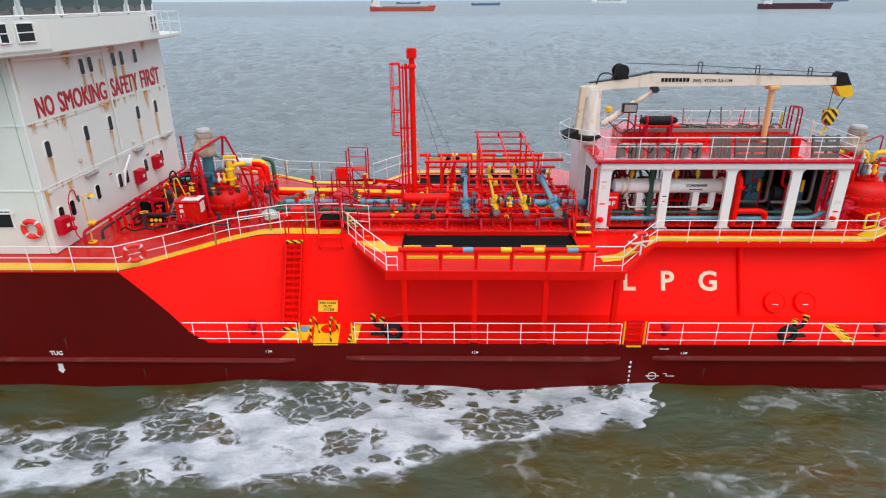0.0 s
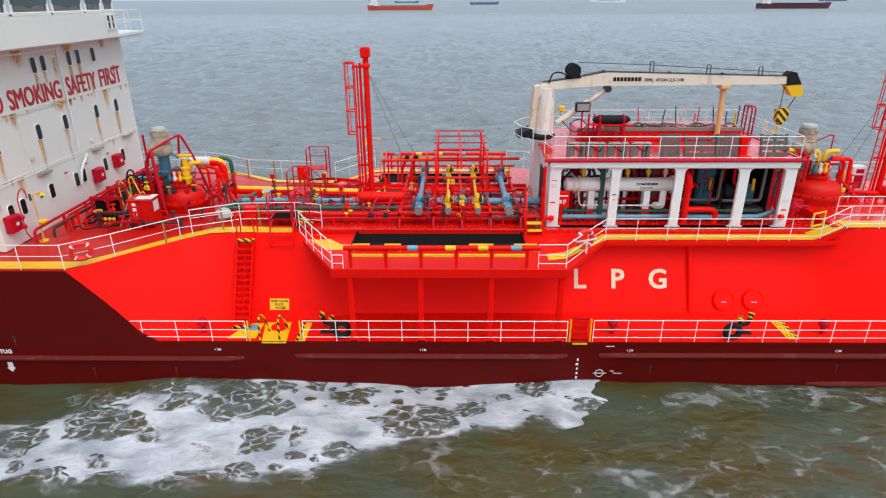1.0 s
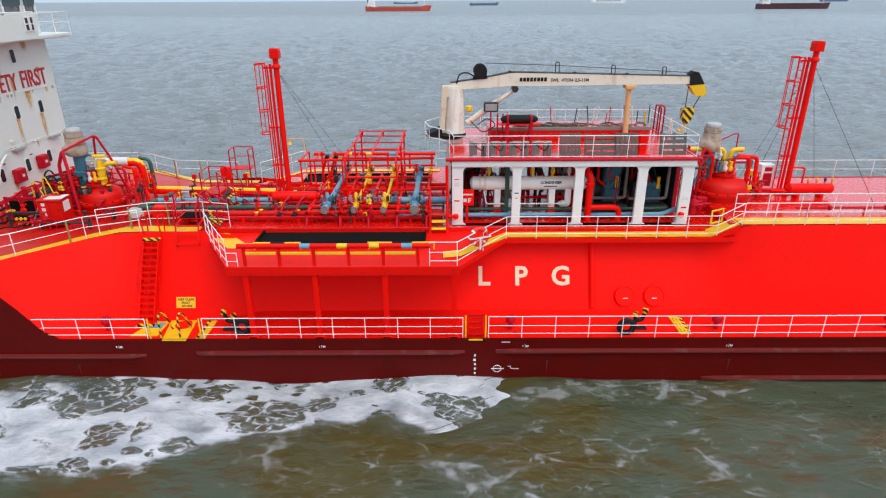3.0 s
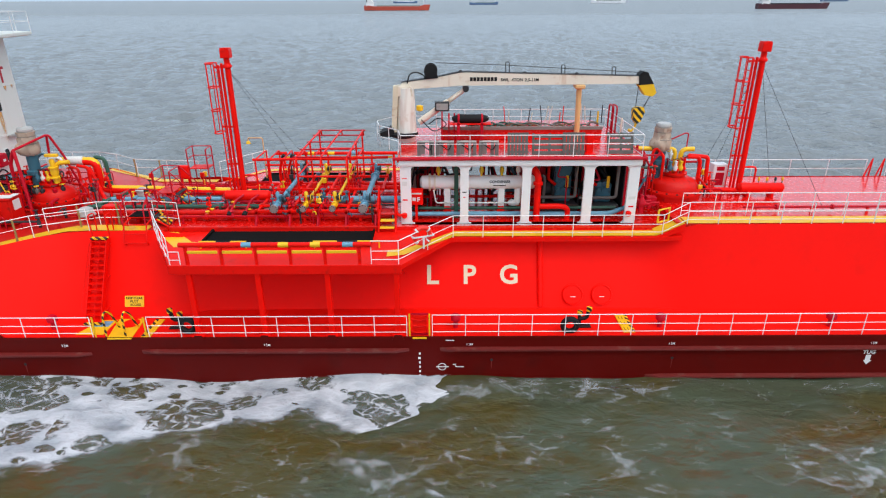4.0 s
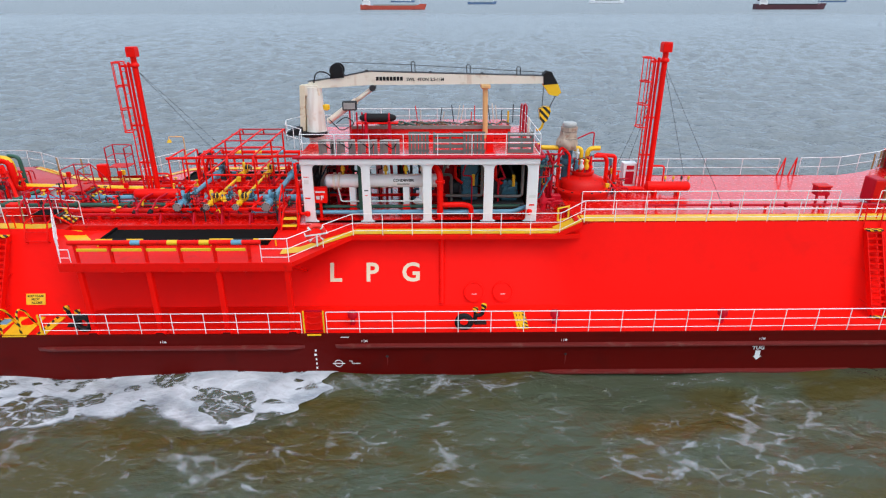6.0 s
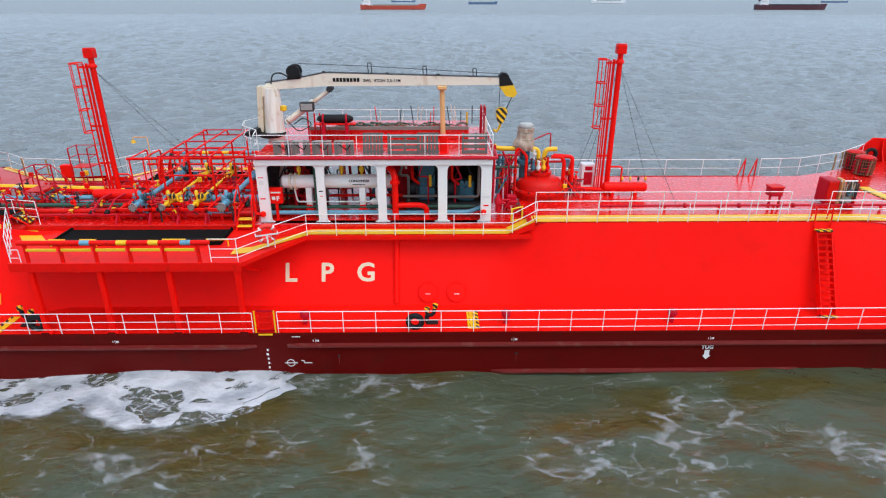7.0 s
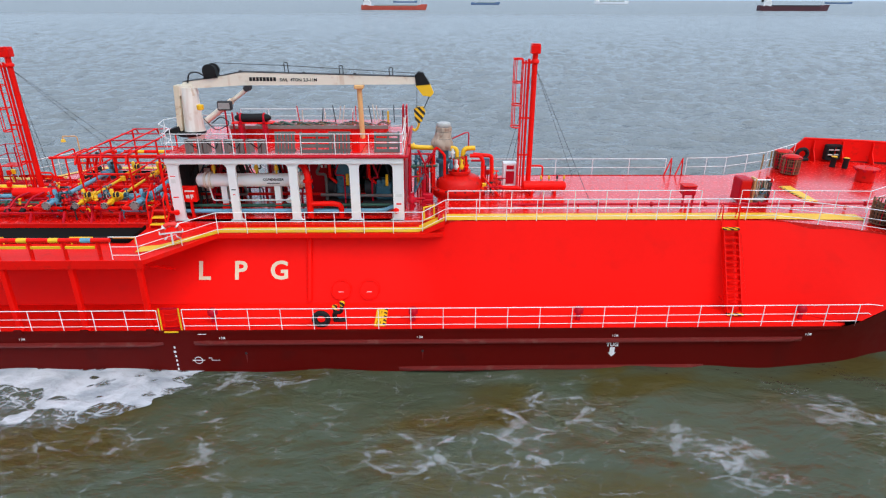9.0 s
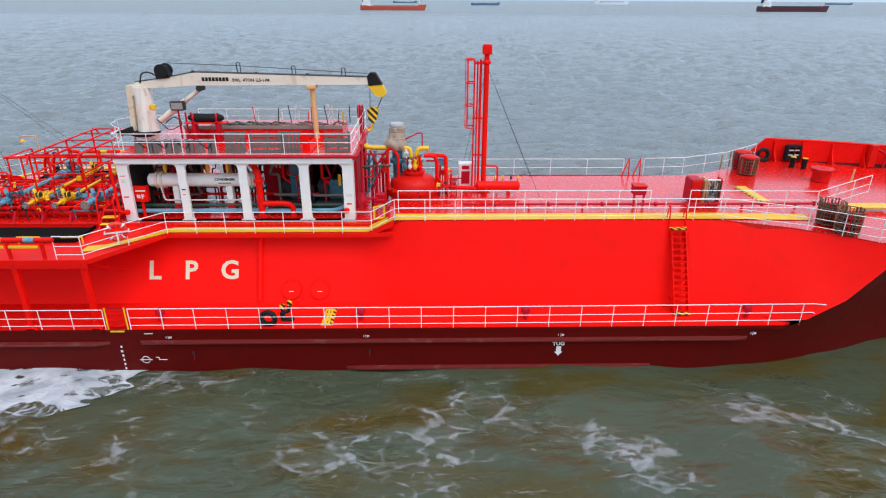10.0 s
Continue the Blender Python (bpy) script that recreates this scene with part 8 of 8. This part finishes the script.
part("box", Shape().box(19.55, 20.08, 4.3, 4.7, 5.42, 5.76, 0.02), CRIMSON, hb)
part("lid", Shape().box(19.52, 20.11, 4.27, 4.73, 5.76, 5.83, 0.02), RED_WORN_SHADED, hb)
for x in (19.58, 19.98):
    part("leg", Shape().box(x, x + 0.07, 4.35, 4.42, 4.93, 5.42), CRIMSON, hb)
fm = thing("fire_main", "dark red fire main pipe along the fore deck", "pipe")
part("pipe", Shape().tube([(12.5, 4.0, 5.15), (28.0, 4.0, 5.15)], 0.05, 8), CRIMSON, fm)
for x in np.arange(13, 28, 2.2):
    part("stand", Shape().box(x - 0.03, x + 0.03, 3.95, 4.05, 4.9, 5.1), RED, fm)
    part("flange", Shape().lathe((x + 0.8, 4.0, 5.15), [(0.05, -0.04), (0.1, -0.04), (0.1, 0.04), (0.05, 0.04)], "x", 12), CRIMSON, fm)
for x in (20.75, 21.3):
    a = thing("ladder_frame", "red triangular ladder head frame on the far deck edge", "frame", "ladder heads")
    part("legs", Shape().tube([(x - 0.25, 9.0, 4.88), (x + 0.1, 9.15, 5.75), (x + 0.2, 9.3, 4.88)], 0.035, 6), RED, a)
bulwark = thing("bulwark", "red forecastle bulwark plate with stays", "bulwark")
s, rows = Shape(), []
BW = [(28.4, 12.67), (29.3, 12.55), (32, 11.9), (36, 10.3), (39.5, 8.3), (42, 6.5)]
for i, (x, y) in enumerate(BW):
    zt = 5.0 if i == 0 else 5.95
    rows.append([(x, y, 4.3), (x, y, zt), (x, y + 0.08, zt), (x, y + 0.08, 4.3)])
part("plate", s.grid(rows, False), RED, bulwark)
part("cap", Shape().tube([(x, y + 0.04, 5.0 if i == 0 else 5.97) for i, (x, y) in enumerate(BW)], 0.06, 8), RED, bulwark)
for x in np.arange(29.7, 40, 1.35):
    y = curve_at(BW, x)[0]
    part("stay", Shape().plate([(y - 0.5, 4.85), (y, 4.85), (y, 5.9), (y - 0.12, 5.9), (y - 0.2, 5.4)], 0.05, "x", x), RED, bulwark)
near_bulwark = Shape()
rows = []
for x, y in ((30.2, 0.85), (32, 1.12), (36, 2.72), (39.5, 4.72), (42, 6.5)):
    rows.append([(x, y, 4.3), (x, y, 5.95), (x, y + 0.08, 5.95), (x, y + 0.08, 4.3)])
part("plate", near_bulwark.grid(rows, False), RED, bulwark)
fl = thing("fairlead", "black roller fairlead set in the bulwark", "fairlead")
part("frame", Shape().box(30.2, 30.32, 11.9, 12.2, 4.95, 5.75, 0.03).box(30.88, 31.0, 11.9, 12.2, 4.95, 5.75, 0.03).box(30.32, 30.88, 11.9, 12.2, 4.95, 5.07).box(30.32, 30.88, 11.9, 12.2, 5.63, 5.75).box(30.56, 30.64, 11.92, 12.18, 5.07, 5.63), BLACK, fl)
part("back_plate", Shape().box(30.3, 30.9, 12.2, 12.24, 4.98, 5.72), DARK, fl)
for z in (5.22, 5.48):
    part("roller", Shape().tube([(30.3, 11.96, z), (30.9, 11.96, z)], 0.045, 8), STEEL, fl)
ck = thing("mooring_chock", "black oval mooring chock at the bulwark end", "chock")
part("ring", Shape().torus((29.1, 12.2, 5.2), 0.28, 0.1, "y", 22, 8), BLACK, ck)
part("base", Shape().box(28.75, 29.45, 12.05, 12.35, 4.86, 5.0, 0.03), BLACK, ck)
for x, y in ((30.0, 10.9), (30.45, 10.6)):
    b = thing("bollard", "black and yellow mooring bollard", "bollard", "bollards")
    part("post", Shape().lathe((x, y, 4.86), [(0.13, 0), (0.13, 0.4), (0.16, 0.44), (0.16, 0.5), (0, 0.52)], "z", 16), BLACK, b)
    part("cap", Shape().lathe((x, y, 5.38), [(0.14, 0), (0.14, 0.02), (0, 0.03)], "z", 16), YELLOW, b)
drum = thing("access_trunk", "round red access trunk on the forecastle", "trunk")
part("body", Shape().lathe((29.95, 8.35, 4.86), [(0.4, 0), (0.4, 0.5), (0.5, 0.52), (0.5, 0.62), (0, 0.65)], "z", 24), RED_WORN_SHADED, drum)
for k in range(8):
    a = 0.785 * k
    part("clamp", Shape().box(29.95 + 0.5 * math.cos(a) - 0.05, 29.95 + 0.5 * math.cos(a) + 0.05, 8.35 + 0.5 * math.sin(a) - 0.05, 8.35 + 0.5 * math.sin(a) + 0.05, 5.36, 5.46), CRIMSON, drum)
part("handle", Shape().tube([(29.75, 8.2, 5.5), (29.75, 8.2, 5.58), (30.1, 8.2, 5.58), (30.1, 8.2, 5.5)], 0.02, 6), RED, drum)
wl = thing("windlass_post", "red chain stopper post on the forecastle", "windlass")
part("post", Shape().box(33.85, 34.25, 10.7, 11.0, 4.86, 6.05, 0.04), RED_WORN_SHADED, wl)
part("arm", Shape().tube([(34.05, 10.85, 5.9), (34.6, 10.6, 5.6), (34.6, 10.6, 4.86)], 0.06, 8, 0.15), CRIMSON, wl)
yp = thing("yellow_post", "short yellow post on the fore deck", "post")
part("post", Shape().tube([(31.25, 8.05, 4.86), (31.3, 8.05, 5.5)], 0.045, 8), OCHRE, yp)
ytable = thing("step_plate", "yellow step plate beside the bow railing", "step")
part("plate", Shape().box(28.4, 30.2, 3.75, 4.35, 5.0, 5.06, 0.01), YELLOW_DECK, ytable)
part("leg", Shape().box(28.45, 28.55, 3.8, 3.9, 4.85, 5.0), YELLOW, ytable)


# ---- ships far off ----
def far_ship(length, beam, board, hull_mat, deck_mat, name_label, bridge_left, tower):
    g = thing("cargo_ship", name_label, "ship", "anchored ships")
    L = length / 2
    rows = []
    for u in np.linspace(-1, 1, 15):
        half = beam / 2 * (1 - max(0, abs(u) - 0.7) ** 1.5 / 0.3 ** 1.5 * (0.95 if u > 0 else 0.35))
        top = board + (1.8 if u > 0.82 else 1.0 if u < -0.75 else 0)
        rake = 2.5 * max(0, u - 0.8) / 0.2
        rows.append([(u * L, -half * 0.9, -1.0), (u * L + rake, -half, top), (u * L + rake, half, top), (u * L, half * 0.9, -1.0)])
    part("hull", Shape().grid(rows, False).add(rows[0], [(0, 1, 2, 3)]), hull_mat, g)
    part("boot_top", Shape().box(-L * 0.97, L * 0.9, -beam * 0.46, -beam * 0.455, -0.5, 0.35), MAROON, g)
    part("hatch_coaming", Shape().box(-L * 0.6, L * 0.75, -beam * 0.36, beam * 0.36, board, board + 1.3), deck_mat, g)
    if tower:
        part("house", Shape().box(-L * 0.93, -L * 0.7, -beam * 0.4, beam * 0.4, board, board + 4.5, 0.2), WHITE, g)
        part("bridge", Shape().box(-L * 0.9, -L * 0.73, -beam * 0.45, beam * 0.45, board + 4.5, board + 7.2, 0.2), WHITE, g)
        part("funnel", Shape().box(-L * 0.94, -L * 0.87, -1.2, 1.2, board + 4.5, board + 9.5, 0.3), DARK, g)
        part("mast", Shape().tube([(-L * 0.8, 0, board + 7), (-L * 0.8, 0, board + 13)], 0.25, 6), DARK, g)
    part("fore_mast", Shape().tube([(L * 0.85, 0, board + 1.5), (L * 0.85, 0, board + 8)], 0.2, 6), WHITE, g)
    return g


FAR_RED = paint("far_orange_red_hull", (0.50, 0.07, 0.04), 0.6, vary=0.1, scale=0.05)
FAR_BLUE = paint("far_blue_hull", (0.10, 0.17, 0.30), 0.6, vary=0.1, scale=0.05)
FAR_DARK = paint("far_dark_red_hull", (0.08, 0.02, 0.03), 0.6, vary=0.1, scale=0.05)
FAR_DECK = paint("far_green_grey_deck", (0.25, 0.30, 0.28), 0.7, vary=0.1, scale=0.05)
FAR_WHITE = paint("far_white_hull", (0.72, 0.74, 0.78), 0.6, vary=0.1, scale=0.05)
ship_red = far_ship(74, 12, 4.4, FAR_RED, FAR_DECK, "orange-red coaster lying at anchor far off", True, True)
ship_blue = far_ship(58, 10, 4.0, FAR_BLUE, FAR_DECK, "blue barge lying at anchor far off", True, False)
ship_white = far_ship(86, 13, 6.0, FAR_WHITE, FAR_DECK, "white and grey ship lying at anchor far off", True, True)
ship_dark = far_ship(84, 13, 5.0, FAR_DARK, DARK, "dark red cargo ship lying at anchor far off", True, True)
ship_violet = far_ship(84, 12, 4.0, FAR_BLUE, FAR_DECK, "dark blue cargo ship lying at anchor far off", True, False)
ship_far = far_ship(70, 12, 4.0, FAR_BLUE, FAR_WHITE, "pale ship on the horizon", True, False)


# ---- wake foam ----
FOAM_EDGE = [(-40, -2.6, -5.6), (-26, -2.2, -5.4), (-21, -1.9, -5.2), (-17.5, -1.3, -4.95), (-16, -0.5, -4.75), (-13.9, 0.25, -4.7), (-11.2, 0.3, -4.8), (-8, 0.45, -4.35), (-5.5, 0.5, -3.45), (-2.9, 0.5, -2.75), (-0.9, 0.5, -2.4), (0.3, 0.5, -2.2), (1.0, 0.5, -2.0)]


def foam_material():
    """White foam with round holes of open water, each crossed by thin walls of bubbles."""
    m, n, k, b = nodes_of("white_sea_foam")
    tex = n.new("ShaderNodeTexCoord")
    dens = n.new("ShaderNodeAttribute")
    dens.attribute_name = "thickness"

    def noise_of(scale, detail, source):
        t = n.new("ShaderNodeTexNoise")
        t.inputs["Scale"].default_value, t.inputs["Detail"].default_value = scale, detail
        k.new(source, t.inputs["Vector"])
        return t

    def math_of(kind, a, c):
        t = n.new("ShaderNodeMath")
        t.operation = kind
        for i, v in enumerate((a, c)):
            if isinstance(v, (int, float)):
                t.inputs[i].default_value = v
            else:
                k.new(v, t.inputs[i])
        return t.outputs[0]

    def ramp(v, lo, hi, a=0.0, c=1.0):
        t = n.new("ShaderNodeMapRange")
        for key, val in (("From Min", lo), ("From Max", hi), ("To Min", a), ("To Max", c)):
            t.inputs[key].default_value = val
        k.new(v, t.inputs["Value"])
        return t.outputs[0]

    flat = n.new("ShaderNodeMapping")
    flat.inputs["Scale"].default_value = (0.8, 1.2, 0.0)
    k.new(tex.outputs["Object"], flat.inputs["Vector"])
    warp = noise_of(1.1, 4, flat.outputs[0])
    pull = n.new("ShaderNodeVectorMath")
    pull.operation = "MULTIPLY_ADD"
    k.new(warp.outputs["Color"], pull.inputs[0])
    pull.inputs[1].default_value = (0.75, 0.75, 0.0)
    k.new(flat.outputs[0], pull.inputs[2])
    spot = pull.outputs[0]

    def pits_of(scale, least, low, reach, fray):
        """0 inside the round holes that some of the cells carry, 1 in the foam around them."""
        cells = n.new("ShaderNodeTexVoronoi")
        cells.inputs["Scale"].default_value = scale
        k.new(spot, cells.inputs["Vector"])
        sep = n.new("ShaderNodeSeparateColor")
        k.new(cells.outputs["Color"], sep.inputs[0])
        ragged = math_of("ADD", cells.outputs["Distance"], math_of("MULTIPLY", math_of("SUBTRACT", frayed.outputs["Fac"], 0.5), fray))
        return ramp(math_of("SUBTRACT", ragged, ramp(sep.outputs[0], least, 1.0, low, reach)), -0.03, 0.06)

    frayed = noise_of(2.6, 6, flat.outputs[0])
    web = n.new("ShaderNodeTexVoronoi")
    web.feature = "DISTANCE_TO_EDGE"
    web.inputs["Scale"].default_value = 2.5
    k.new(spot, web.inputs["Vector"])
    rag, grain, cloud = noise_of(0.9, 9, spot), noise_of(4.0, 8, spot), noise_of(0.55, 4, flat.outputs[0])
    walls = math_of("MULTIPLY", ramp(web.outputs["Distance"], 0.0, 0.16, 1.0, 0.0), ramp(grain.outputs["Fac"], 0.36, 0.58))
    film_inside = ramp(frayed.outputs["Fac"], 0.45, 0.8, 0.05, 0.5)
    big, small = pits_of(0.6, 0.15, 0.05, 0.68, 0.4), pits_of(1.7, 0.5, -0.1, 0.46, 0.4)
    edge = math_of("ADD", dens.outputs["Fac"], math_of("MULTIPLY", math_of("SUBTRACT", rag.outputs["Fac"], 0.5), 1.4))
    solid = math_of("MULTIPLY", math_of("MULTIPLY", big, math_of("MULTIPLY", small, pits_of(0.95, 0.3, -0.03, 0.56, 0.38))), ramp(math_of("ADD", cloud.outputs["Fac"], math_of("MULTIPLY", frayed.outputs["Fac"], 0.35)), 0.42, 0.62, 0.5, 1.0))
    body = math_of("MULTIPLY", ramp(edge, 0.38, 0.72), math_of("MAXIMUM", solid, math_of("MAXIMUM", walls, film_inside)))
    body = math_of("MULTIPLY", body, ramp(grain.outputs["Fac"], 0.25, 0.48, 0.78, 1.0))
    thin = math_of("MULTIPLY", math_of("MULTIPLY", ramp(edge, 0.12, 0.42), walls), 0.4)
    thin = math_of("MAXIMUM", thin, math_of("MULTIPLY", ramp(edge, 0.2, 0.5), ramp(frayed.outputs["Fac"], 0.5, 0.75, 0.0, 0.4)))
    alpha = math_of("MAXIMUM", body, thin)
    tone = n.new("ShaderNodeMix")
    tone.data_type = "RGBA"
    tone.inputs["A"].default_value, tone.inputs["B"].default_value = (0.30, 0.33, 0.37, 1), (0.55, 0.57, 0.61, 1)
    k.new(ramp(rag.outputs["Fac"], 0.35, 0.6), tone.inputs["Factor"])
    k.new(tone.outputs["Result"], b.inputs["Base Color"])
    b.inputs["Roughness"].default_value = 0.75
    k.new(alpha, b.inputs["Alpha"])
    rise = n.new("ShaderNodeBump")
    rise.inputs["Distance"].default_value, rise.inputs["Strength"].default_value = 0.25, 0.9
    k.new(math_of("ADD", rag.outputs["Fac"], math_of("MULTIPLY", grain.outputs["Fac"], 0.25)), rise.inputs["Height"])
    k.new(rise.outputs[0], b.inputs["Normal"])
    return m


FOAM = foam_material()


FRONT = 0.2


def ragged(y):
    """How far the breaking front of the foam stands forward at y."""
    return -1.3 * max(0.0, -1.1 - y) + 0.24 * math.sin(2.3 * y) + 0.16 * math.sin(5.1 * y + 1) + 0.09 * math.sin(11 * y)


def foam_piece(x0, x1, late):
    """A raft of foam in the water's space between x0 and x1; the late ones well up beside the hull during the clip."""
    rows, dens = [], []
    for x in np.linspace(x0, x1, max(4, round((x1 - x0) / 0.2)) + 1):
        top, bottom = curve_at(FOAM_EDGE, x) if not late else (0.5, -2.2 - 0.14 * min(5.0, x))
        row = []
        for u in np.linspace(0, 1, 56):
            y = bottom - 0.7 + (top + 0.35 - (bottom - 0.7)) * u
            px = float(x) + ragged(y) * (1.0 if late else min(1.0, max(0.0, (x + 8.0) / (FRONT + 8.0))))
            row.append((px, y, float(swell(np.float64(px), np.float64(y))) + 0.045))
            d = min(1.0, max(0.0, (y - bottom + 0.7) / 1.2)) * min(1.0, max(0.12, (top + 0.1 - y) / (1.7 - 1.4 * min(1.0, max(0.0, (x + 13.0) / 4.0)))))
            dens.append(d * (0.75 + 0.25 * min(1.0, max(0.0, (x + 24) / 8))))
        rows.append(row)
    return tagged(new("wake_foam", with_density("wake_foam", rows, dens, FOAM)), "white lacy wake foam drifting along the hull", "foam", "wake foam", "stuff")


foam_main = foam_piece(-40, FRONT, False)
foam_late = [(x, foam_piece(x, x + 0.6, True)) for x in np.arange(FRONT, 8.2, 0.6)]
DRIFT = -0.75


def froth_material():
    """Thin old froth: grey-white smudges torn into threads."""
    m, n, k, b = nodes_of("thin_old_froth")
    tex, dens = n.new("ShaderNodeTexCoord"), n.new("ShaderNodeAttribute")
    dens.attribute_name = "thickness"
    flat = n.new("ShaderNodeMapping")
    flat.inputs["Scale"].default_value = (0.8, 1.25, 0.0)
    k.new(tex.outputs["Object"], flat.inputs["Vector"])

    def noise_of(scale, detail, twist):
        t = n.new("ShaderNodeTexNoise")
        t.inputs["Scale"].default_value, t.inputs["Detail"].default_value, t.inputs["Distortion"].default_value = scale, detail, twist
        k.new(flat.outputs[0], t.inputs["Vector"])
        return t.outputs["Fac"]

    def math_of(kind, a, c):
        t = n.new("ShaderNodeMath")
        t.operation = kind
        for i, v in enumerate((a, c)):
            if isinstance(v, (int, float)):
                t.inputs[i].default_value = v
            else:
                k.new(v, t.inputs[i])
        return t.outputs[0]

    def ramp(v, lo, hi, a=0.0, c=1.0):
        t = n.new("ShaderNodeMapRange")
        for key, val in (("From Min", lo), ("From Max", hi), ("To Min", a), ("To Max", c)):
            t.inputs[key].default_value = val
        k.new(v, t.inputs["Value"])
        return t.outputs[0]

    warp = n.new("ShaderNodeTexNoise")
    warp.inputs["Scale"].default_value, warp.inputs["Detail"].default_value = 1.0, 7
    k.new(flat.outputs[0], warp.inputs["Vector"])
    pull = n.new("ShaderNodeVectorMath")
    pull.operation = "MULTIPLY_ADD"
    k.new(warp.outputs["Color"], pull.inputs[0])
    pull.inputs[1].default_value = (1.6, 1.6, 0.0)
    k.new(flat.outputs[0], pull.inputs[2])

    def web_of(scale):
        t = n.new("ShaderNodeTexVoronoi")
        t.feature = "DISTANCE_TO_EDGE"
        t.inputs["Scale"].default_value = scale
        k.new(pull.outputs[0], t.inputs["Vector"])
        return t.outputs["Distance"]

    shape, fine, torn = noise_of(0.75, 6, 0.4), noise_of(5.0, 8, 0.2), noise_of(1.9, 6, 0.4)
    level = math_of("ADD", dens.outputs["Fac"], math_of("MULTIPLY", math_of("SUBTRACT", shape, 0.5), 2.4))
    # strands thicken into horned clots where the froth is dense
    width = math_of("MULTIPLY", ramp(level, 0.3, 1.15, 0.0, 0.30), ramp(torn, 0.36, 0.66, 0.05, 1.0))
    clot = math_of("MULTIPLY", ramp(math_of("SUBTRACT", width, web_of(0.8)), -0.02, 0.09, 0.0, 0.30), ramp(fine, 0.36, 0.52, 0.4, 1.0))
    thread = math_of("MULTIPLY", ramp(web_of(1.9), 0.0, 0.05, 0.24, 0.0), math_of("MULTIPLY", ramp(level, 0.1, 0.5), math_of("MULTIPLY", ramp(torn, 0.47, 0.58), ramp(fine, 0.4, 0.55))))
    veil = math_of("MULTIPLY", ramp(level, 0.45, 1.5, 0.0, 0.2), ramp(fine, 0.4, 0.62))
    k.new(math_of("MAXIMUM", math_of("MAXIMUM", clot, thread), veil), b.inputs["Alpha"])
    b.inputs["Base Color"].default_value, b.inputs["Roughness"].default_value = (0.58, 0.60, 0.62, 1), 0.7
    return m


FROTH = froth_material()


def froth_patch(lift, x, y, length, width, turn, strength):
    """A thin raft of old froth on the water, in the water's space."""
    rows, dens = [], []
    c, d = math.cos(turn), math.sin(turn)
    for u in np.linspace(-1, 1, 25):
        row = []
        for v in np.linspace(-1, 1, 19):
            px, py = x + u * length * c - v * width * d, y + u * length * d + v * width * c
            row.append((px, py, float(swell(np.float64(px), np.float64(py))) + lift))
            dens.append(strength * max(0.0, 1 - u * u) * max(0.0, 1 - v * v))
        rows.append(row)
    return tagged(new("old_froth", with_density("old_froth", rows, dens, FROTH)), "thin torn grey-white froth drifting on the sea", "foam", "froth patches", "stuff")


froth = [froth_patch(0.012 + 0.004 * i, *row) for i, row in enumerate((
    (2.3, -4.7, 2.4, 1.5, -0.5, 0.85), (-4.8, -3.9, 1.3, 1.4, -0.6, 0.6), (6.4, -0.75, 5.2, 0.8, 0.15, 0.85), (9.6, -0.8, 4.0, 1.0, 0.0, 0.8), (17.0, -0.5, 5.0, 0.6, 0.0, 0.5),
    (15.0, -4.8, 2.4, 1.3, 0.3, 0.85), (18.3, -3.8, 2.2, 1.2, 0.5, 1.0), (18.2, -5.6, 2.4, 1.2, -0.4, 0.75), (20.6, -2.4, 2.0, 1.0, -0.3, 0.95), (24.2, -4.2, 2.8, 1.2, -0.45, 1.0), (25.2, -5.8, 2.0, 1.2, -0.8, 1.0), (30.0, -2.9, 2.8, 1.2, -0.35, 1.0),
    (8.0, -4.2, 8.0, 2.8, 0.0, 0.38), (18.6, -4.0, 4.6, 3.2, 0.0, 0.4), (31.4, -4.2, 4.2, 3.2, 0.0, 0.38), (0.5, -5.0, 6.0, 2.2, 0.0, 0.4)))]


def motions():
    walk(sea, [(0.0, pose(0, 0, 0)), (10.0, pose(10 * DRIFT, 0, 0))])
    for raft_of_froth in froth:
        walk(raft_of_froth, [(0.0, pose(0, 0, 0)), (10.0, pose(10 * DRIFT, 0, 0))])
    walk(foam_main, [(0.0, pose(0, 0, 0)), (10.0, pose(10 * DRIFT, 0, 0))])
    for x, raft_of_foam in foam_late:
        # wells up through the surface beside the draught marks, then drifts aft
        rows = []
        for t in np.arange(0.0, 10.01, 0.4):
            age = t + (x + 0.3 - 0.9) / DRIFT
            up = min(1.0, max(0.0, (age + 0.4) / 0.8))
            rows.append((float(t), pose(float(t) * DRIFT, 0, -0.5 * (1 - up * up * (3 - 2 * up)))))
        walk(raft_of_foam, rows)
    for ship, a, b in ((ship_red, (-66, 732, 0), (-31, 732, 0)), (ship_blue, (60, 1328, 0), (128, 1328, 0)), (ship_white, (376, 1590, 0), (466, 1590, 0)), (ship_dark, (397, 753, 0), (451, 753, 0)), (ship_violet, (1160, 1990, 0), (1300, 1990, 0)), (ship_far, (-140, 1900, 0), (-60, 1900, 0))):
        walk(ship, [(0.0, pose(*a)), (10.0, pose(*b))])


motions()
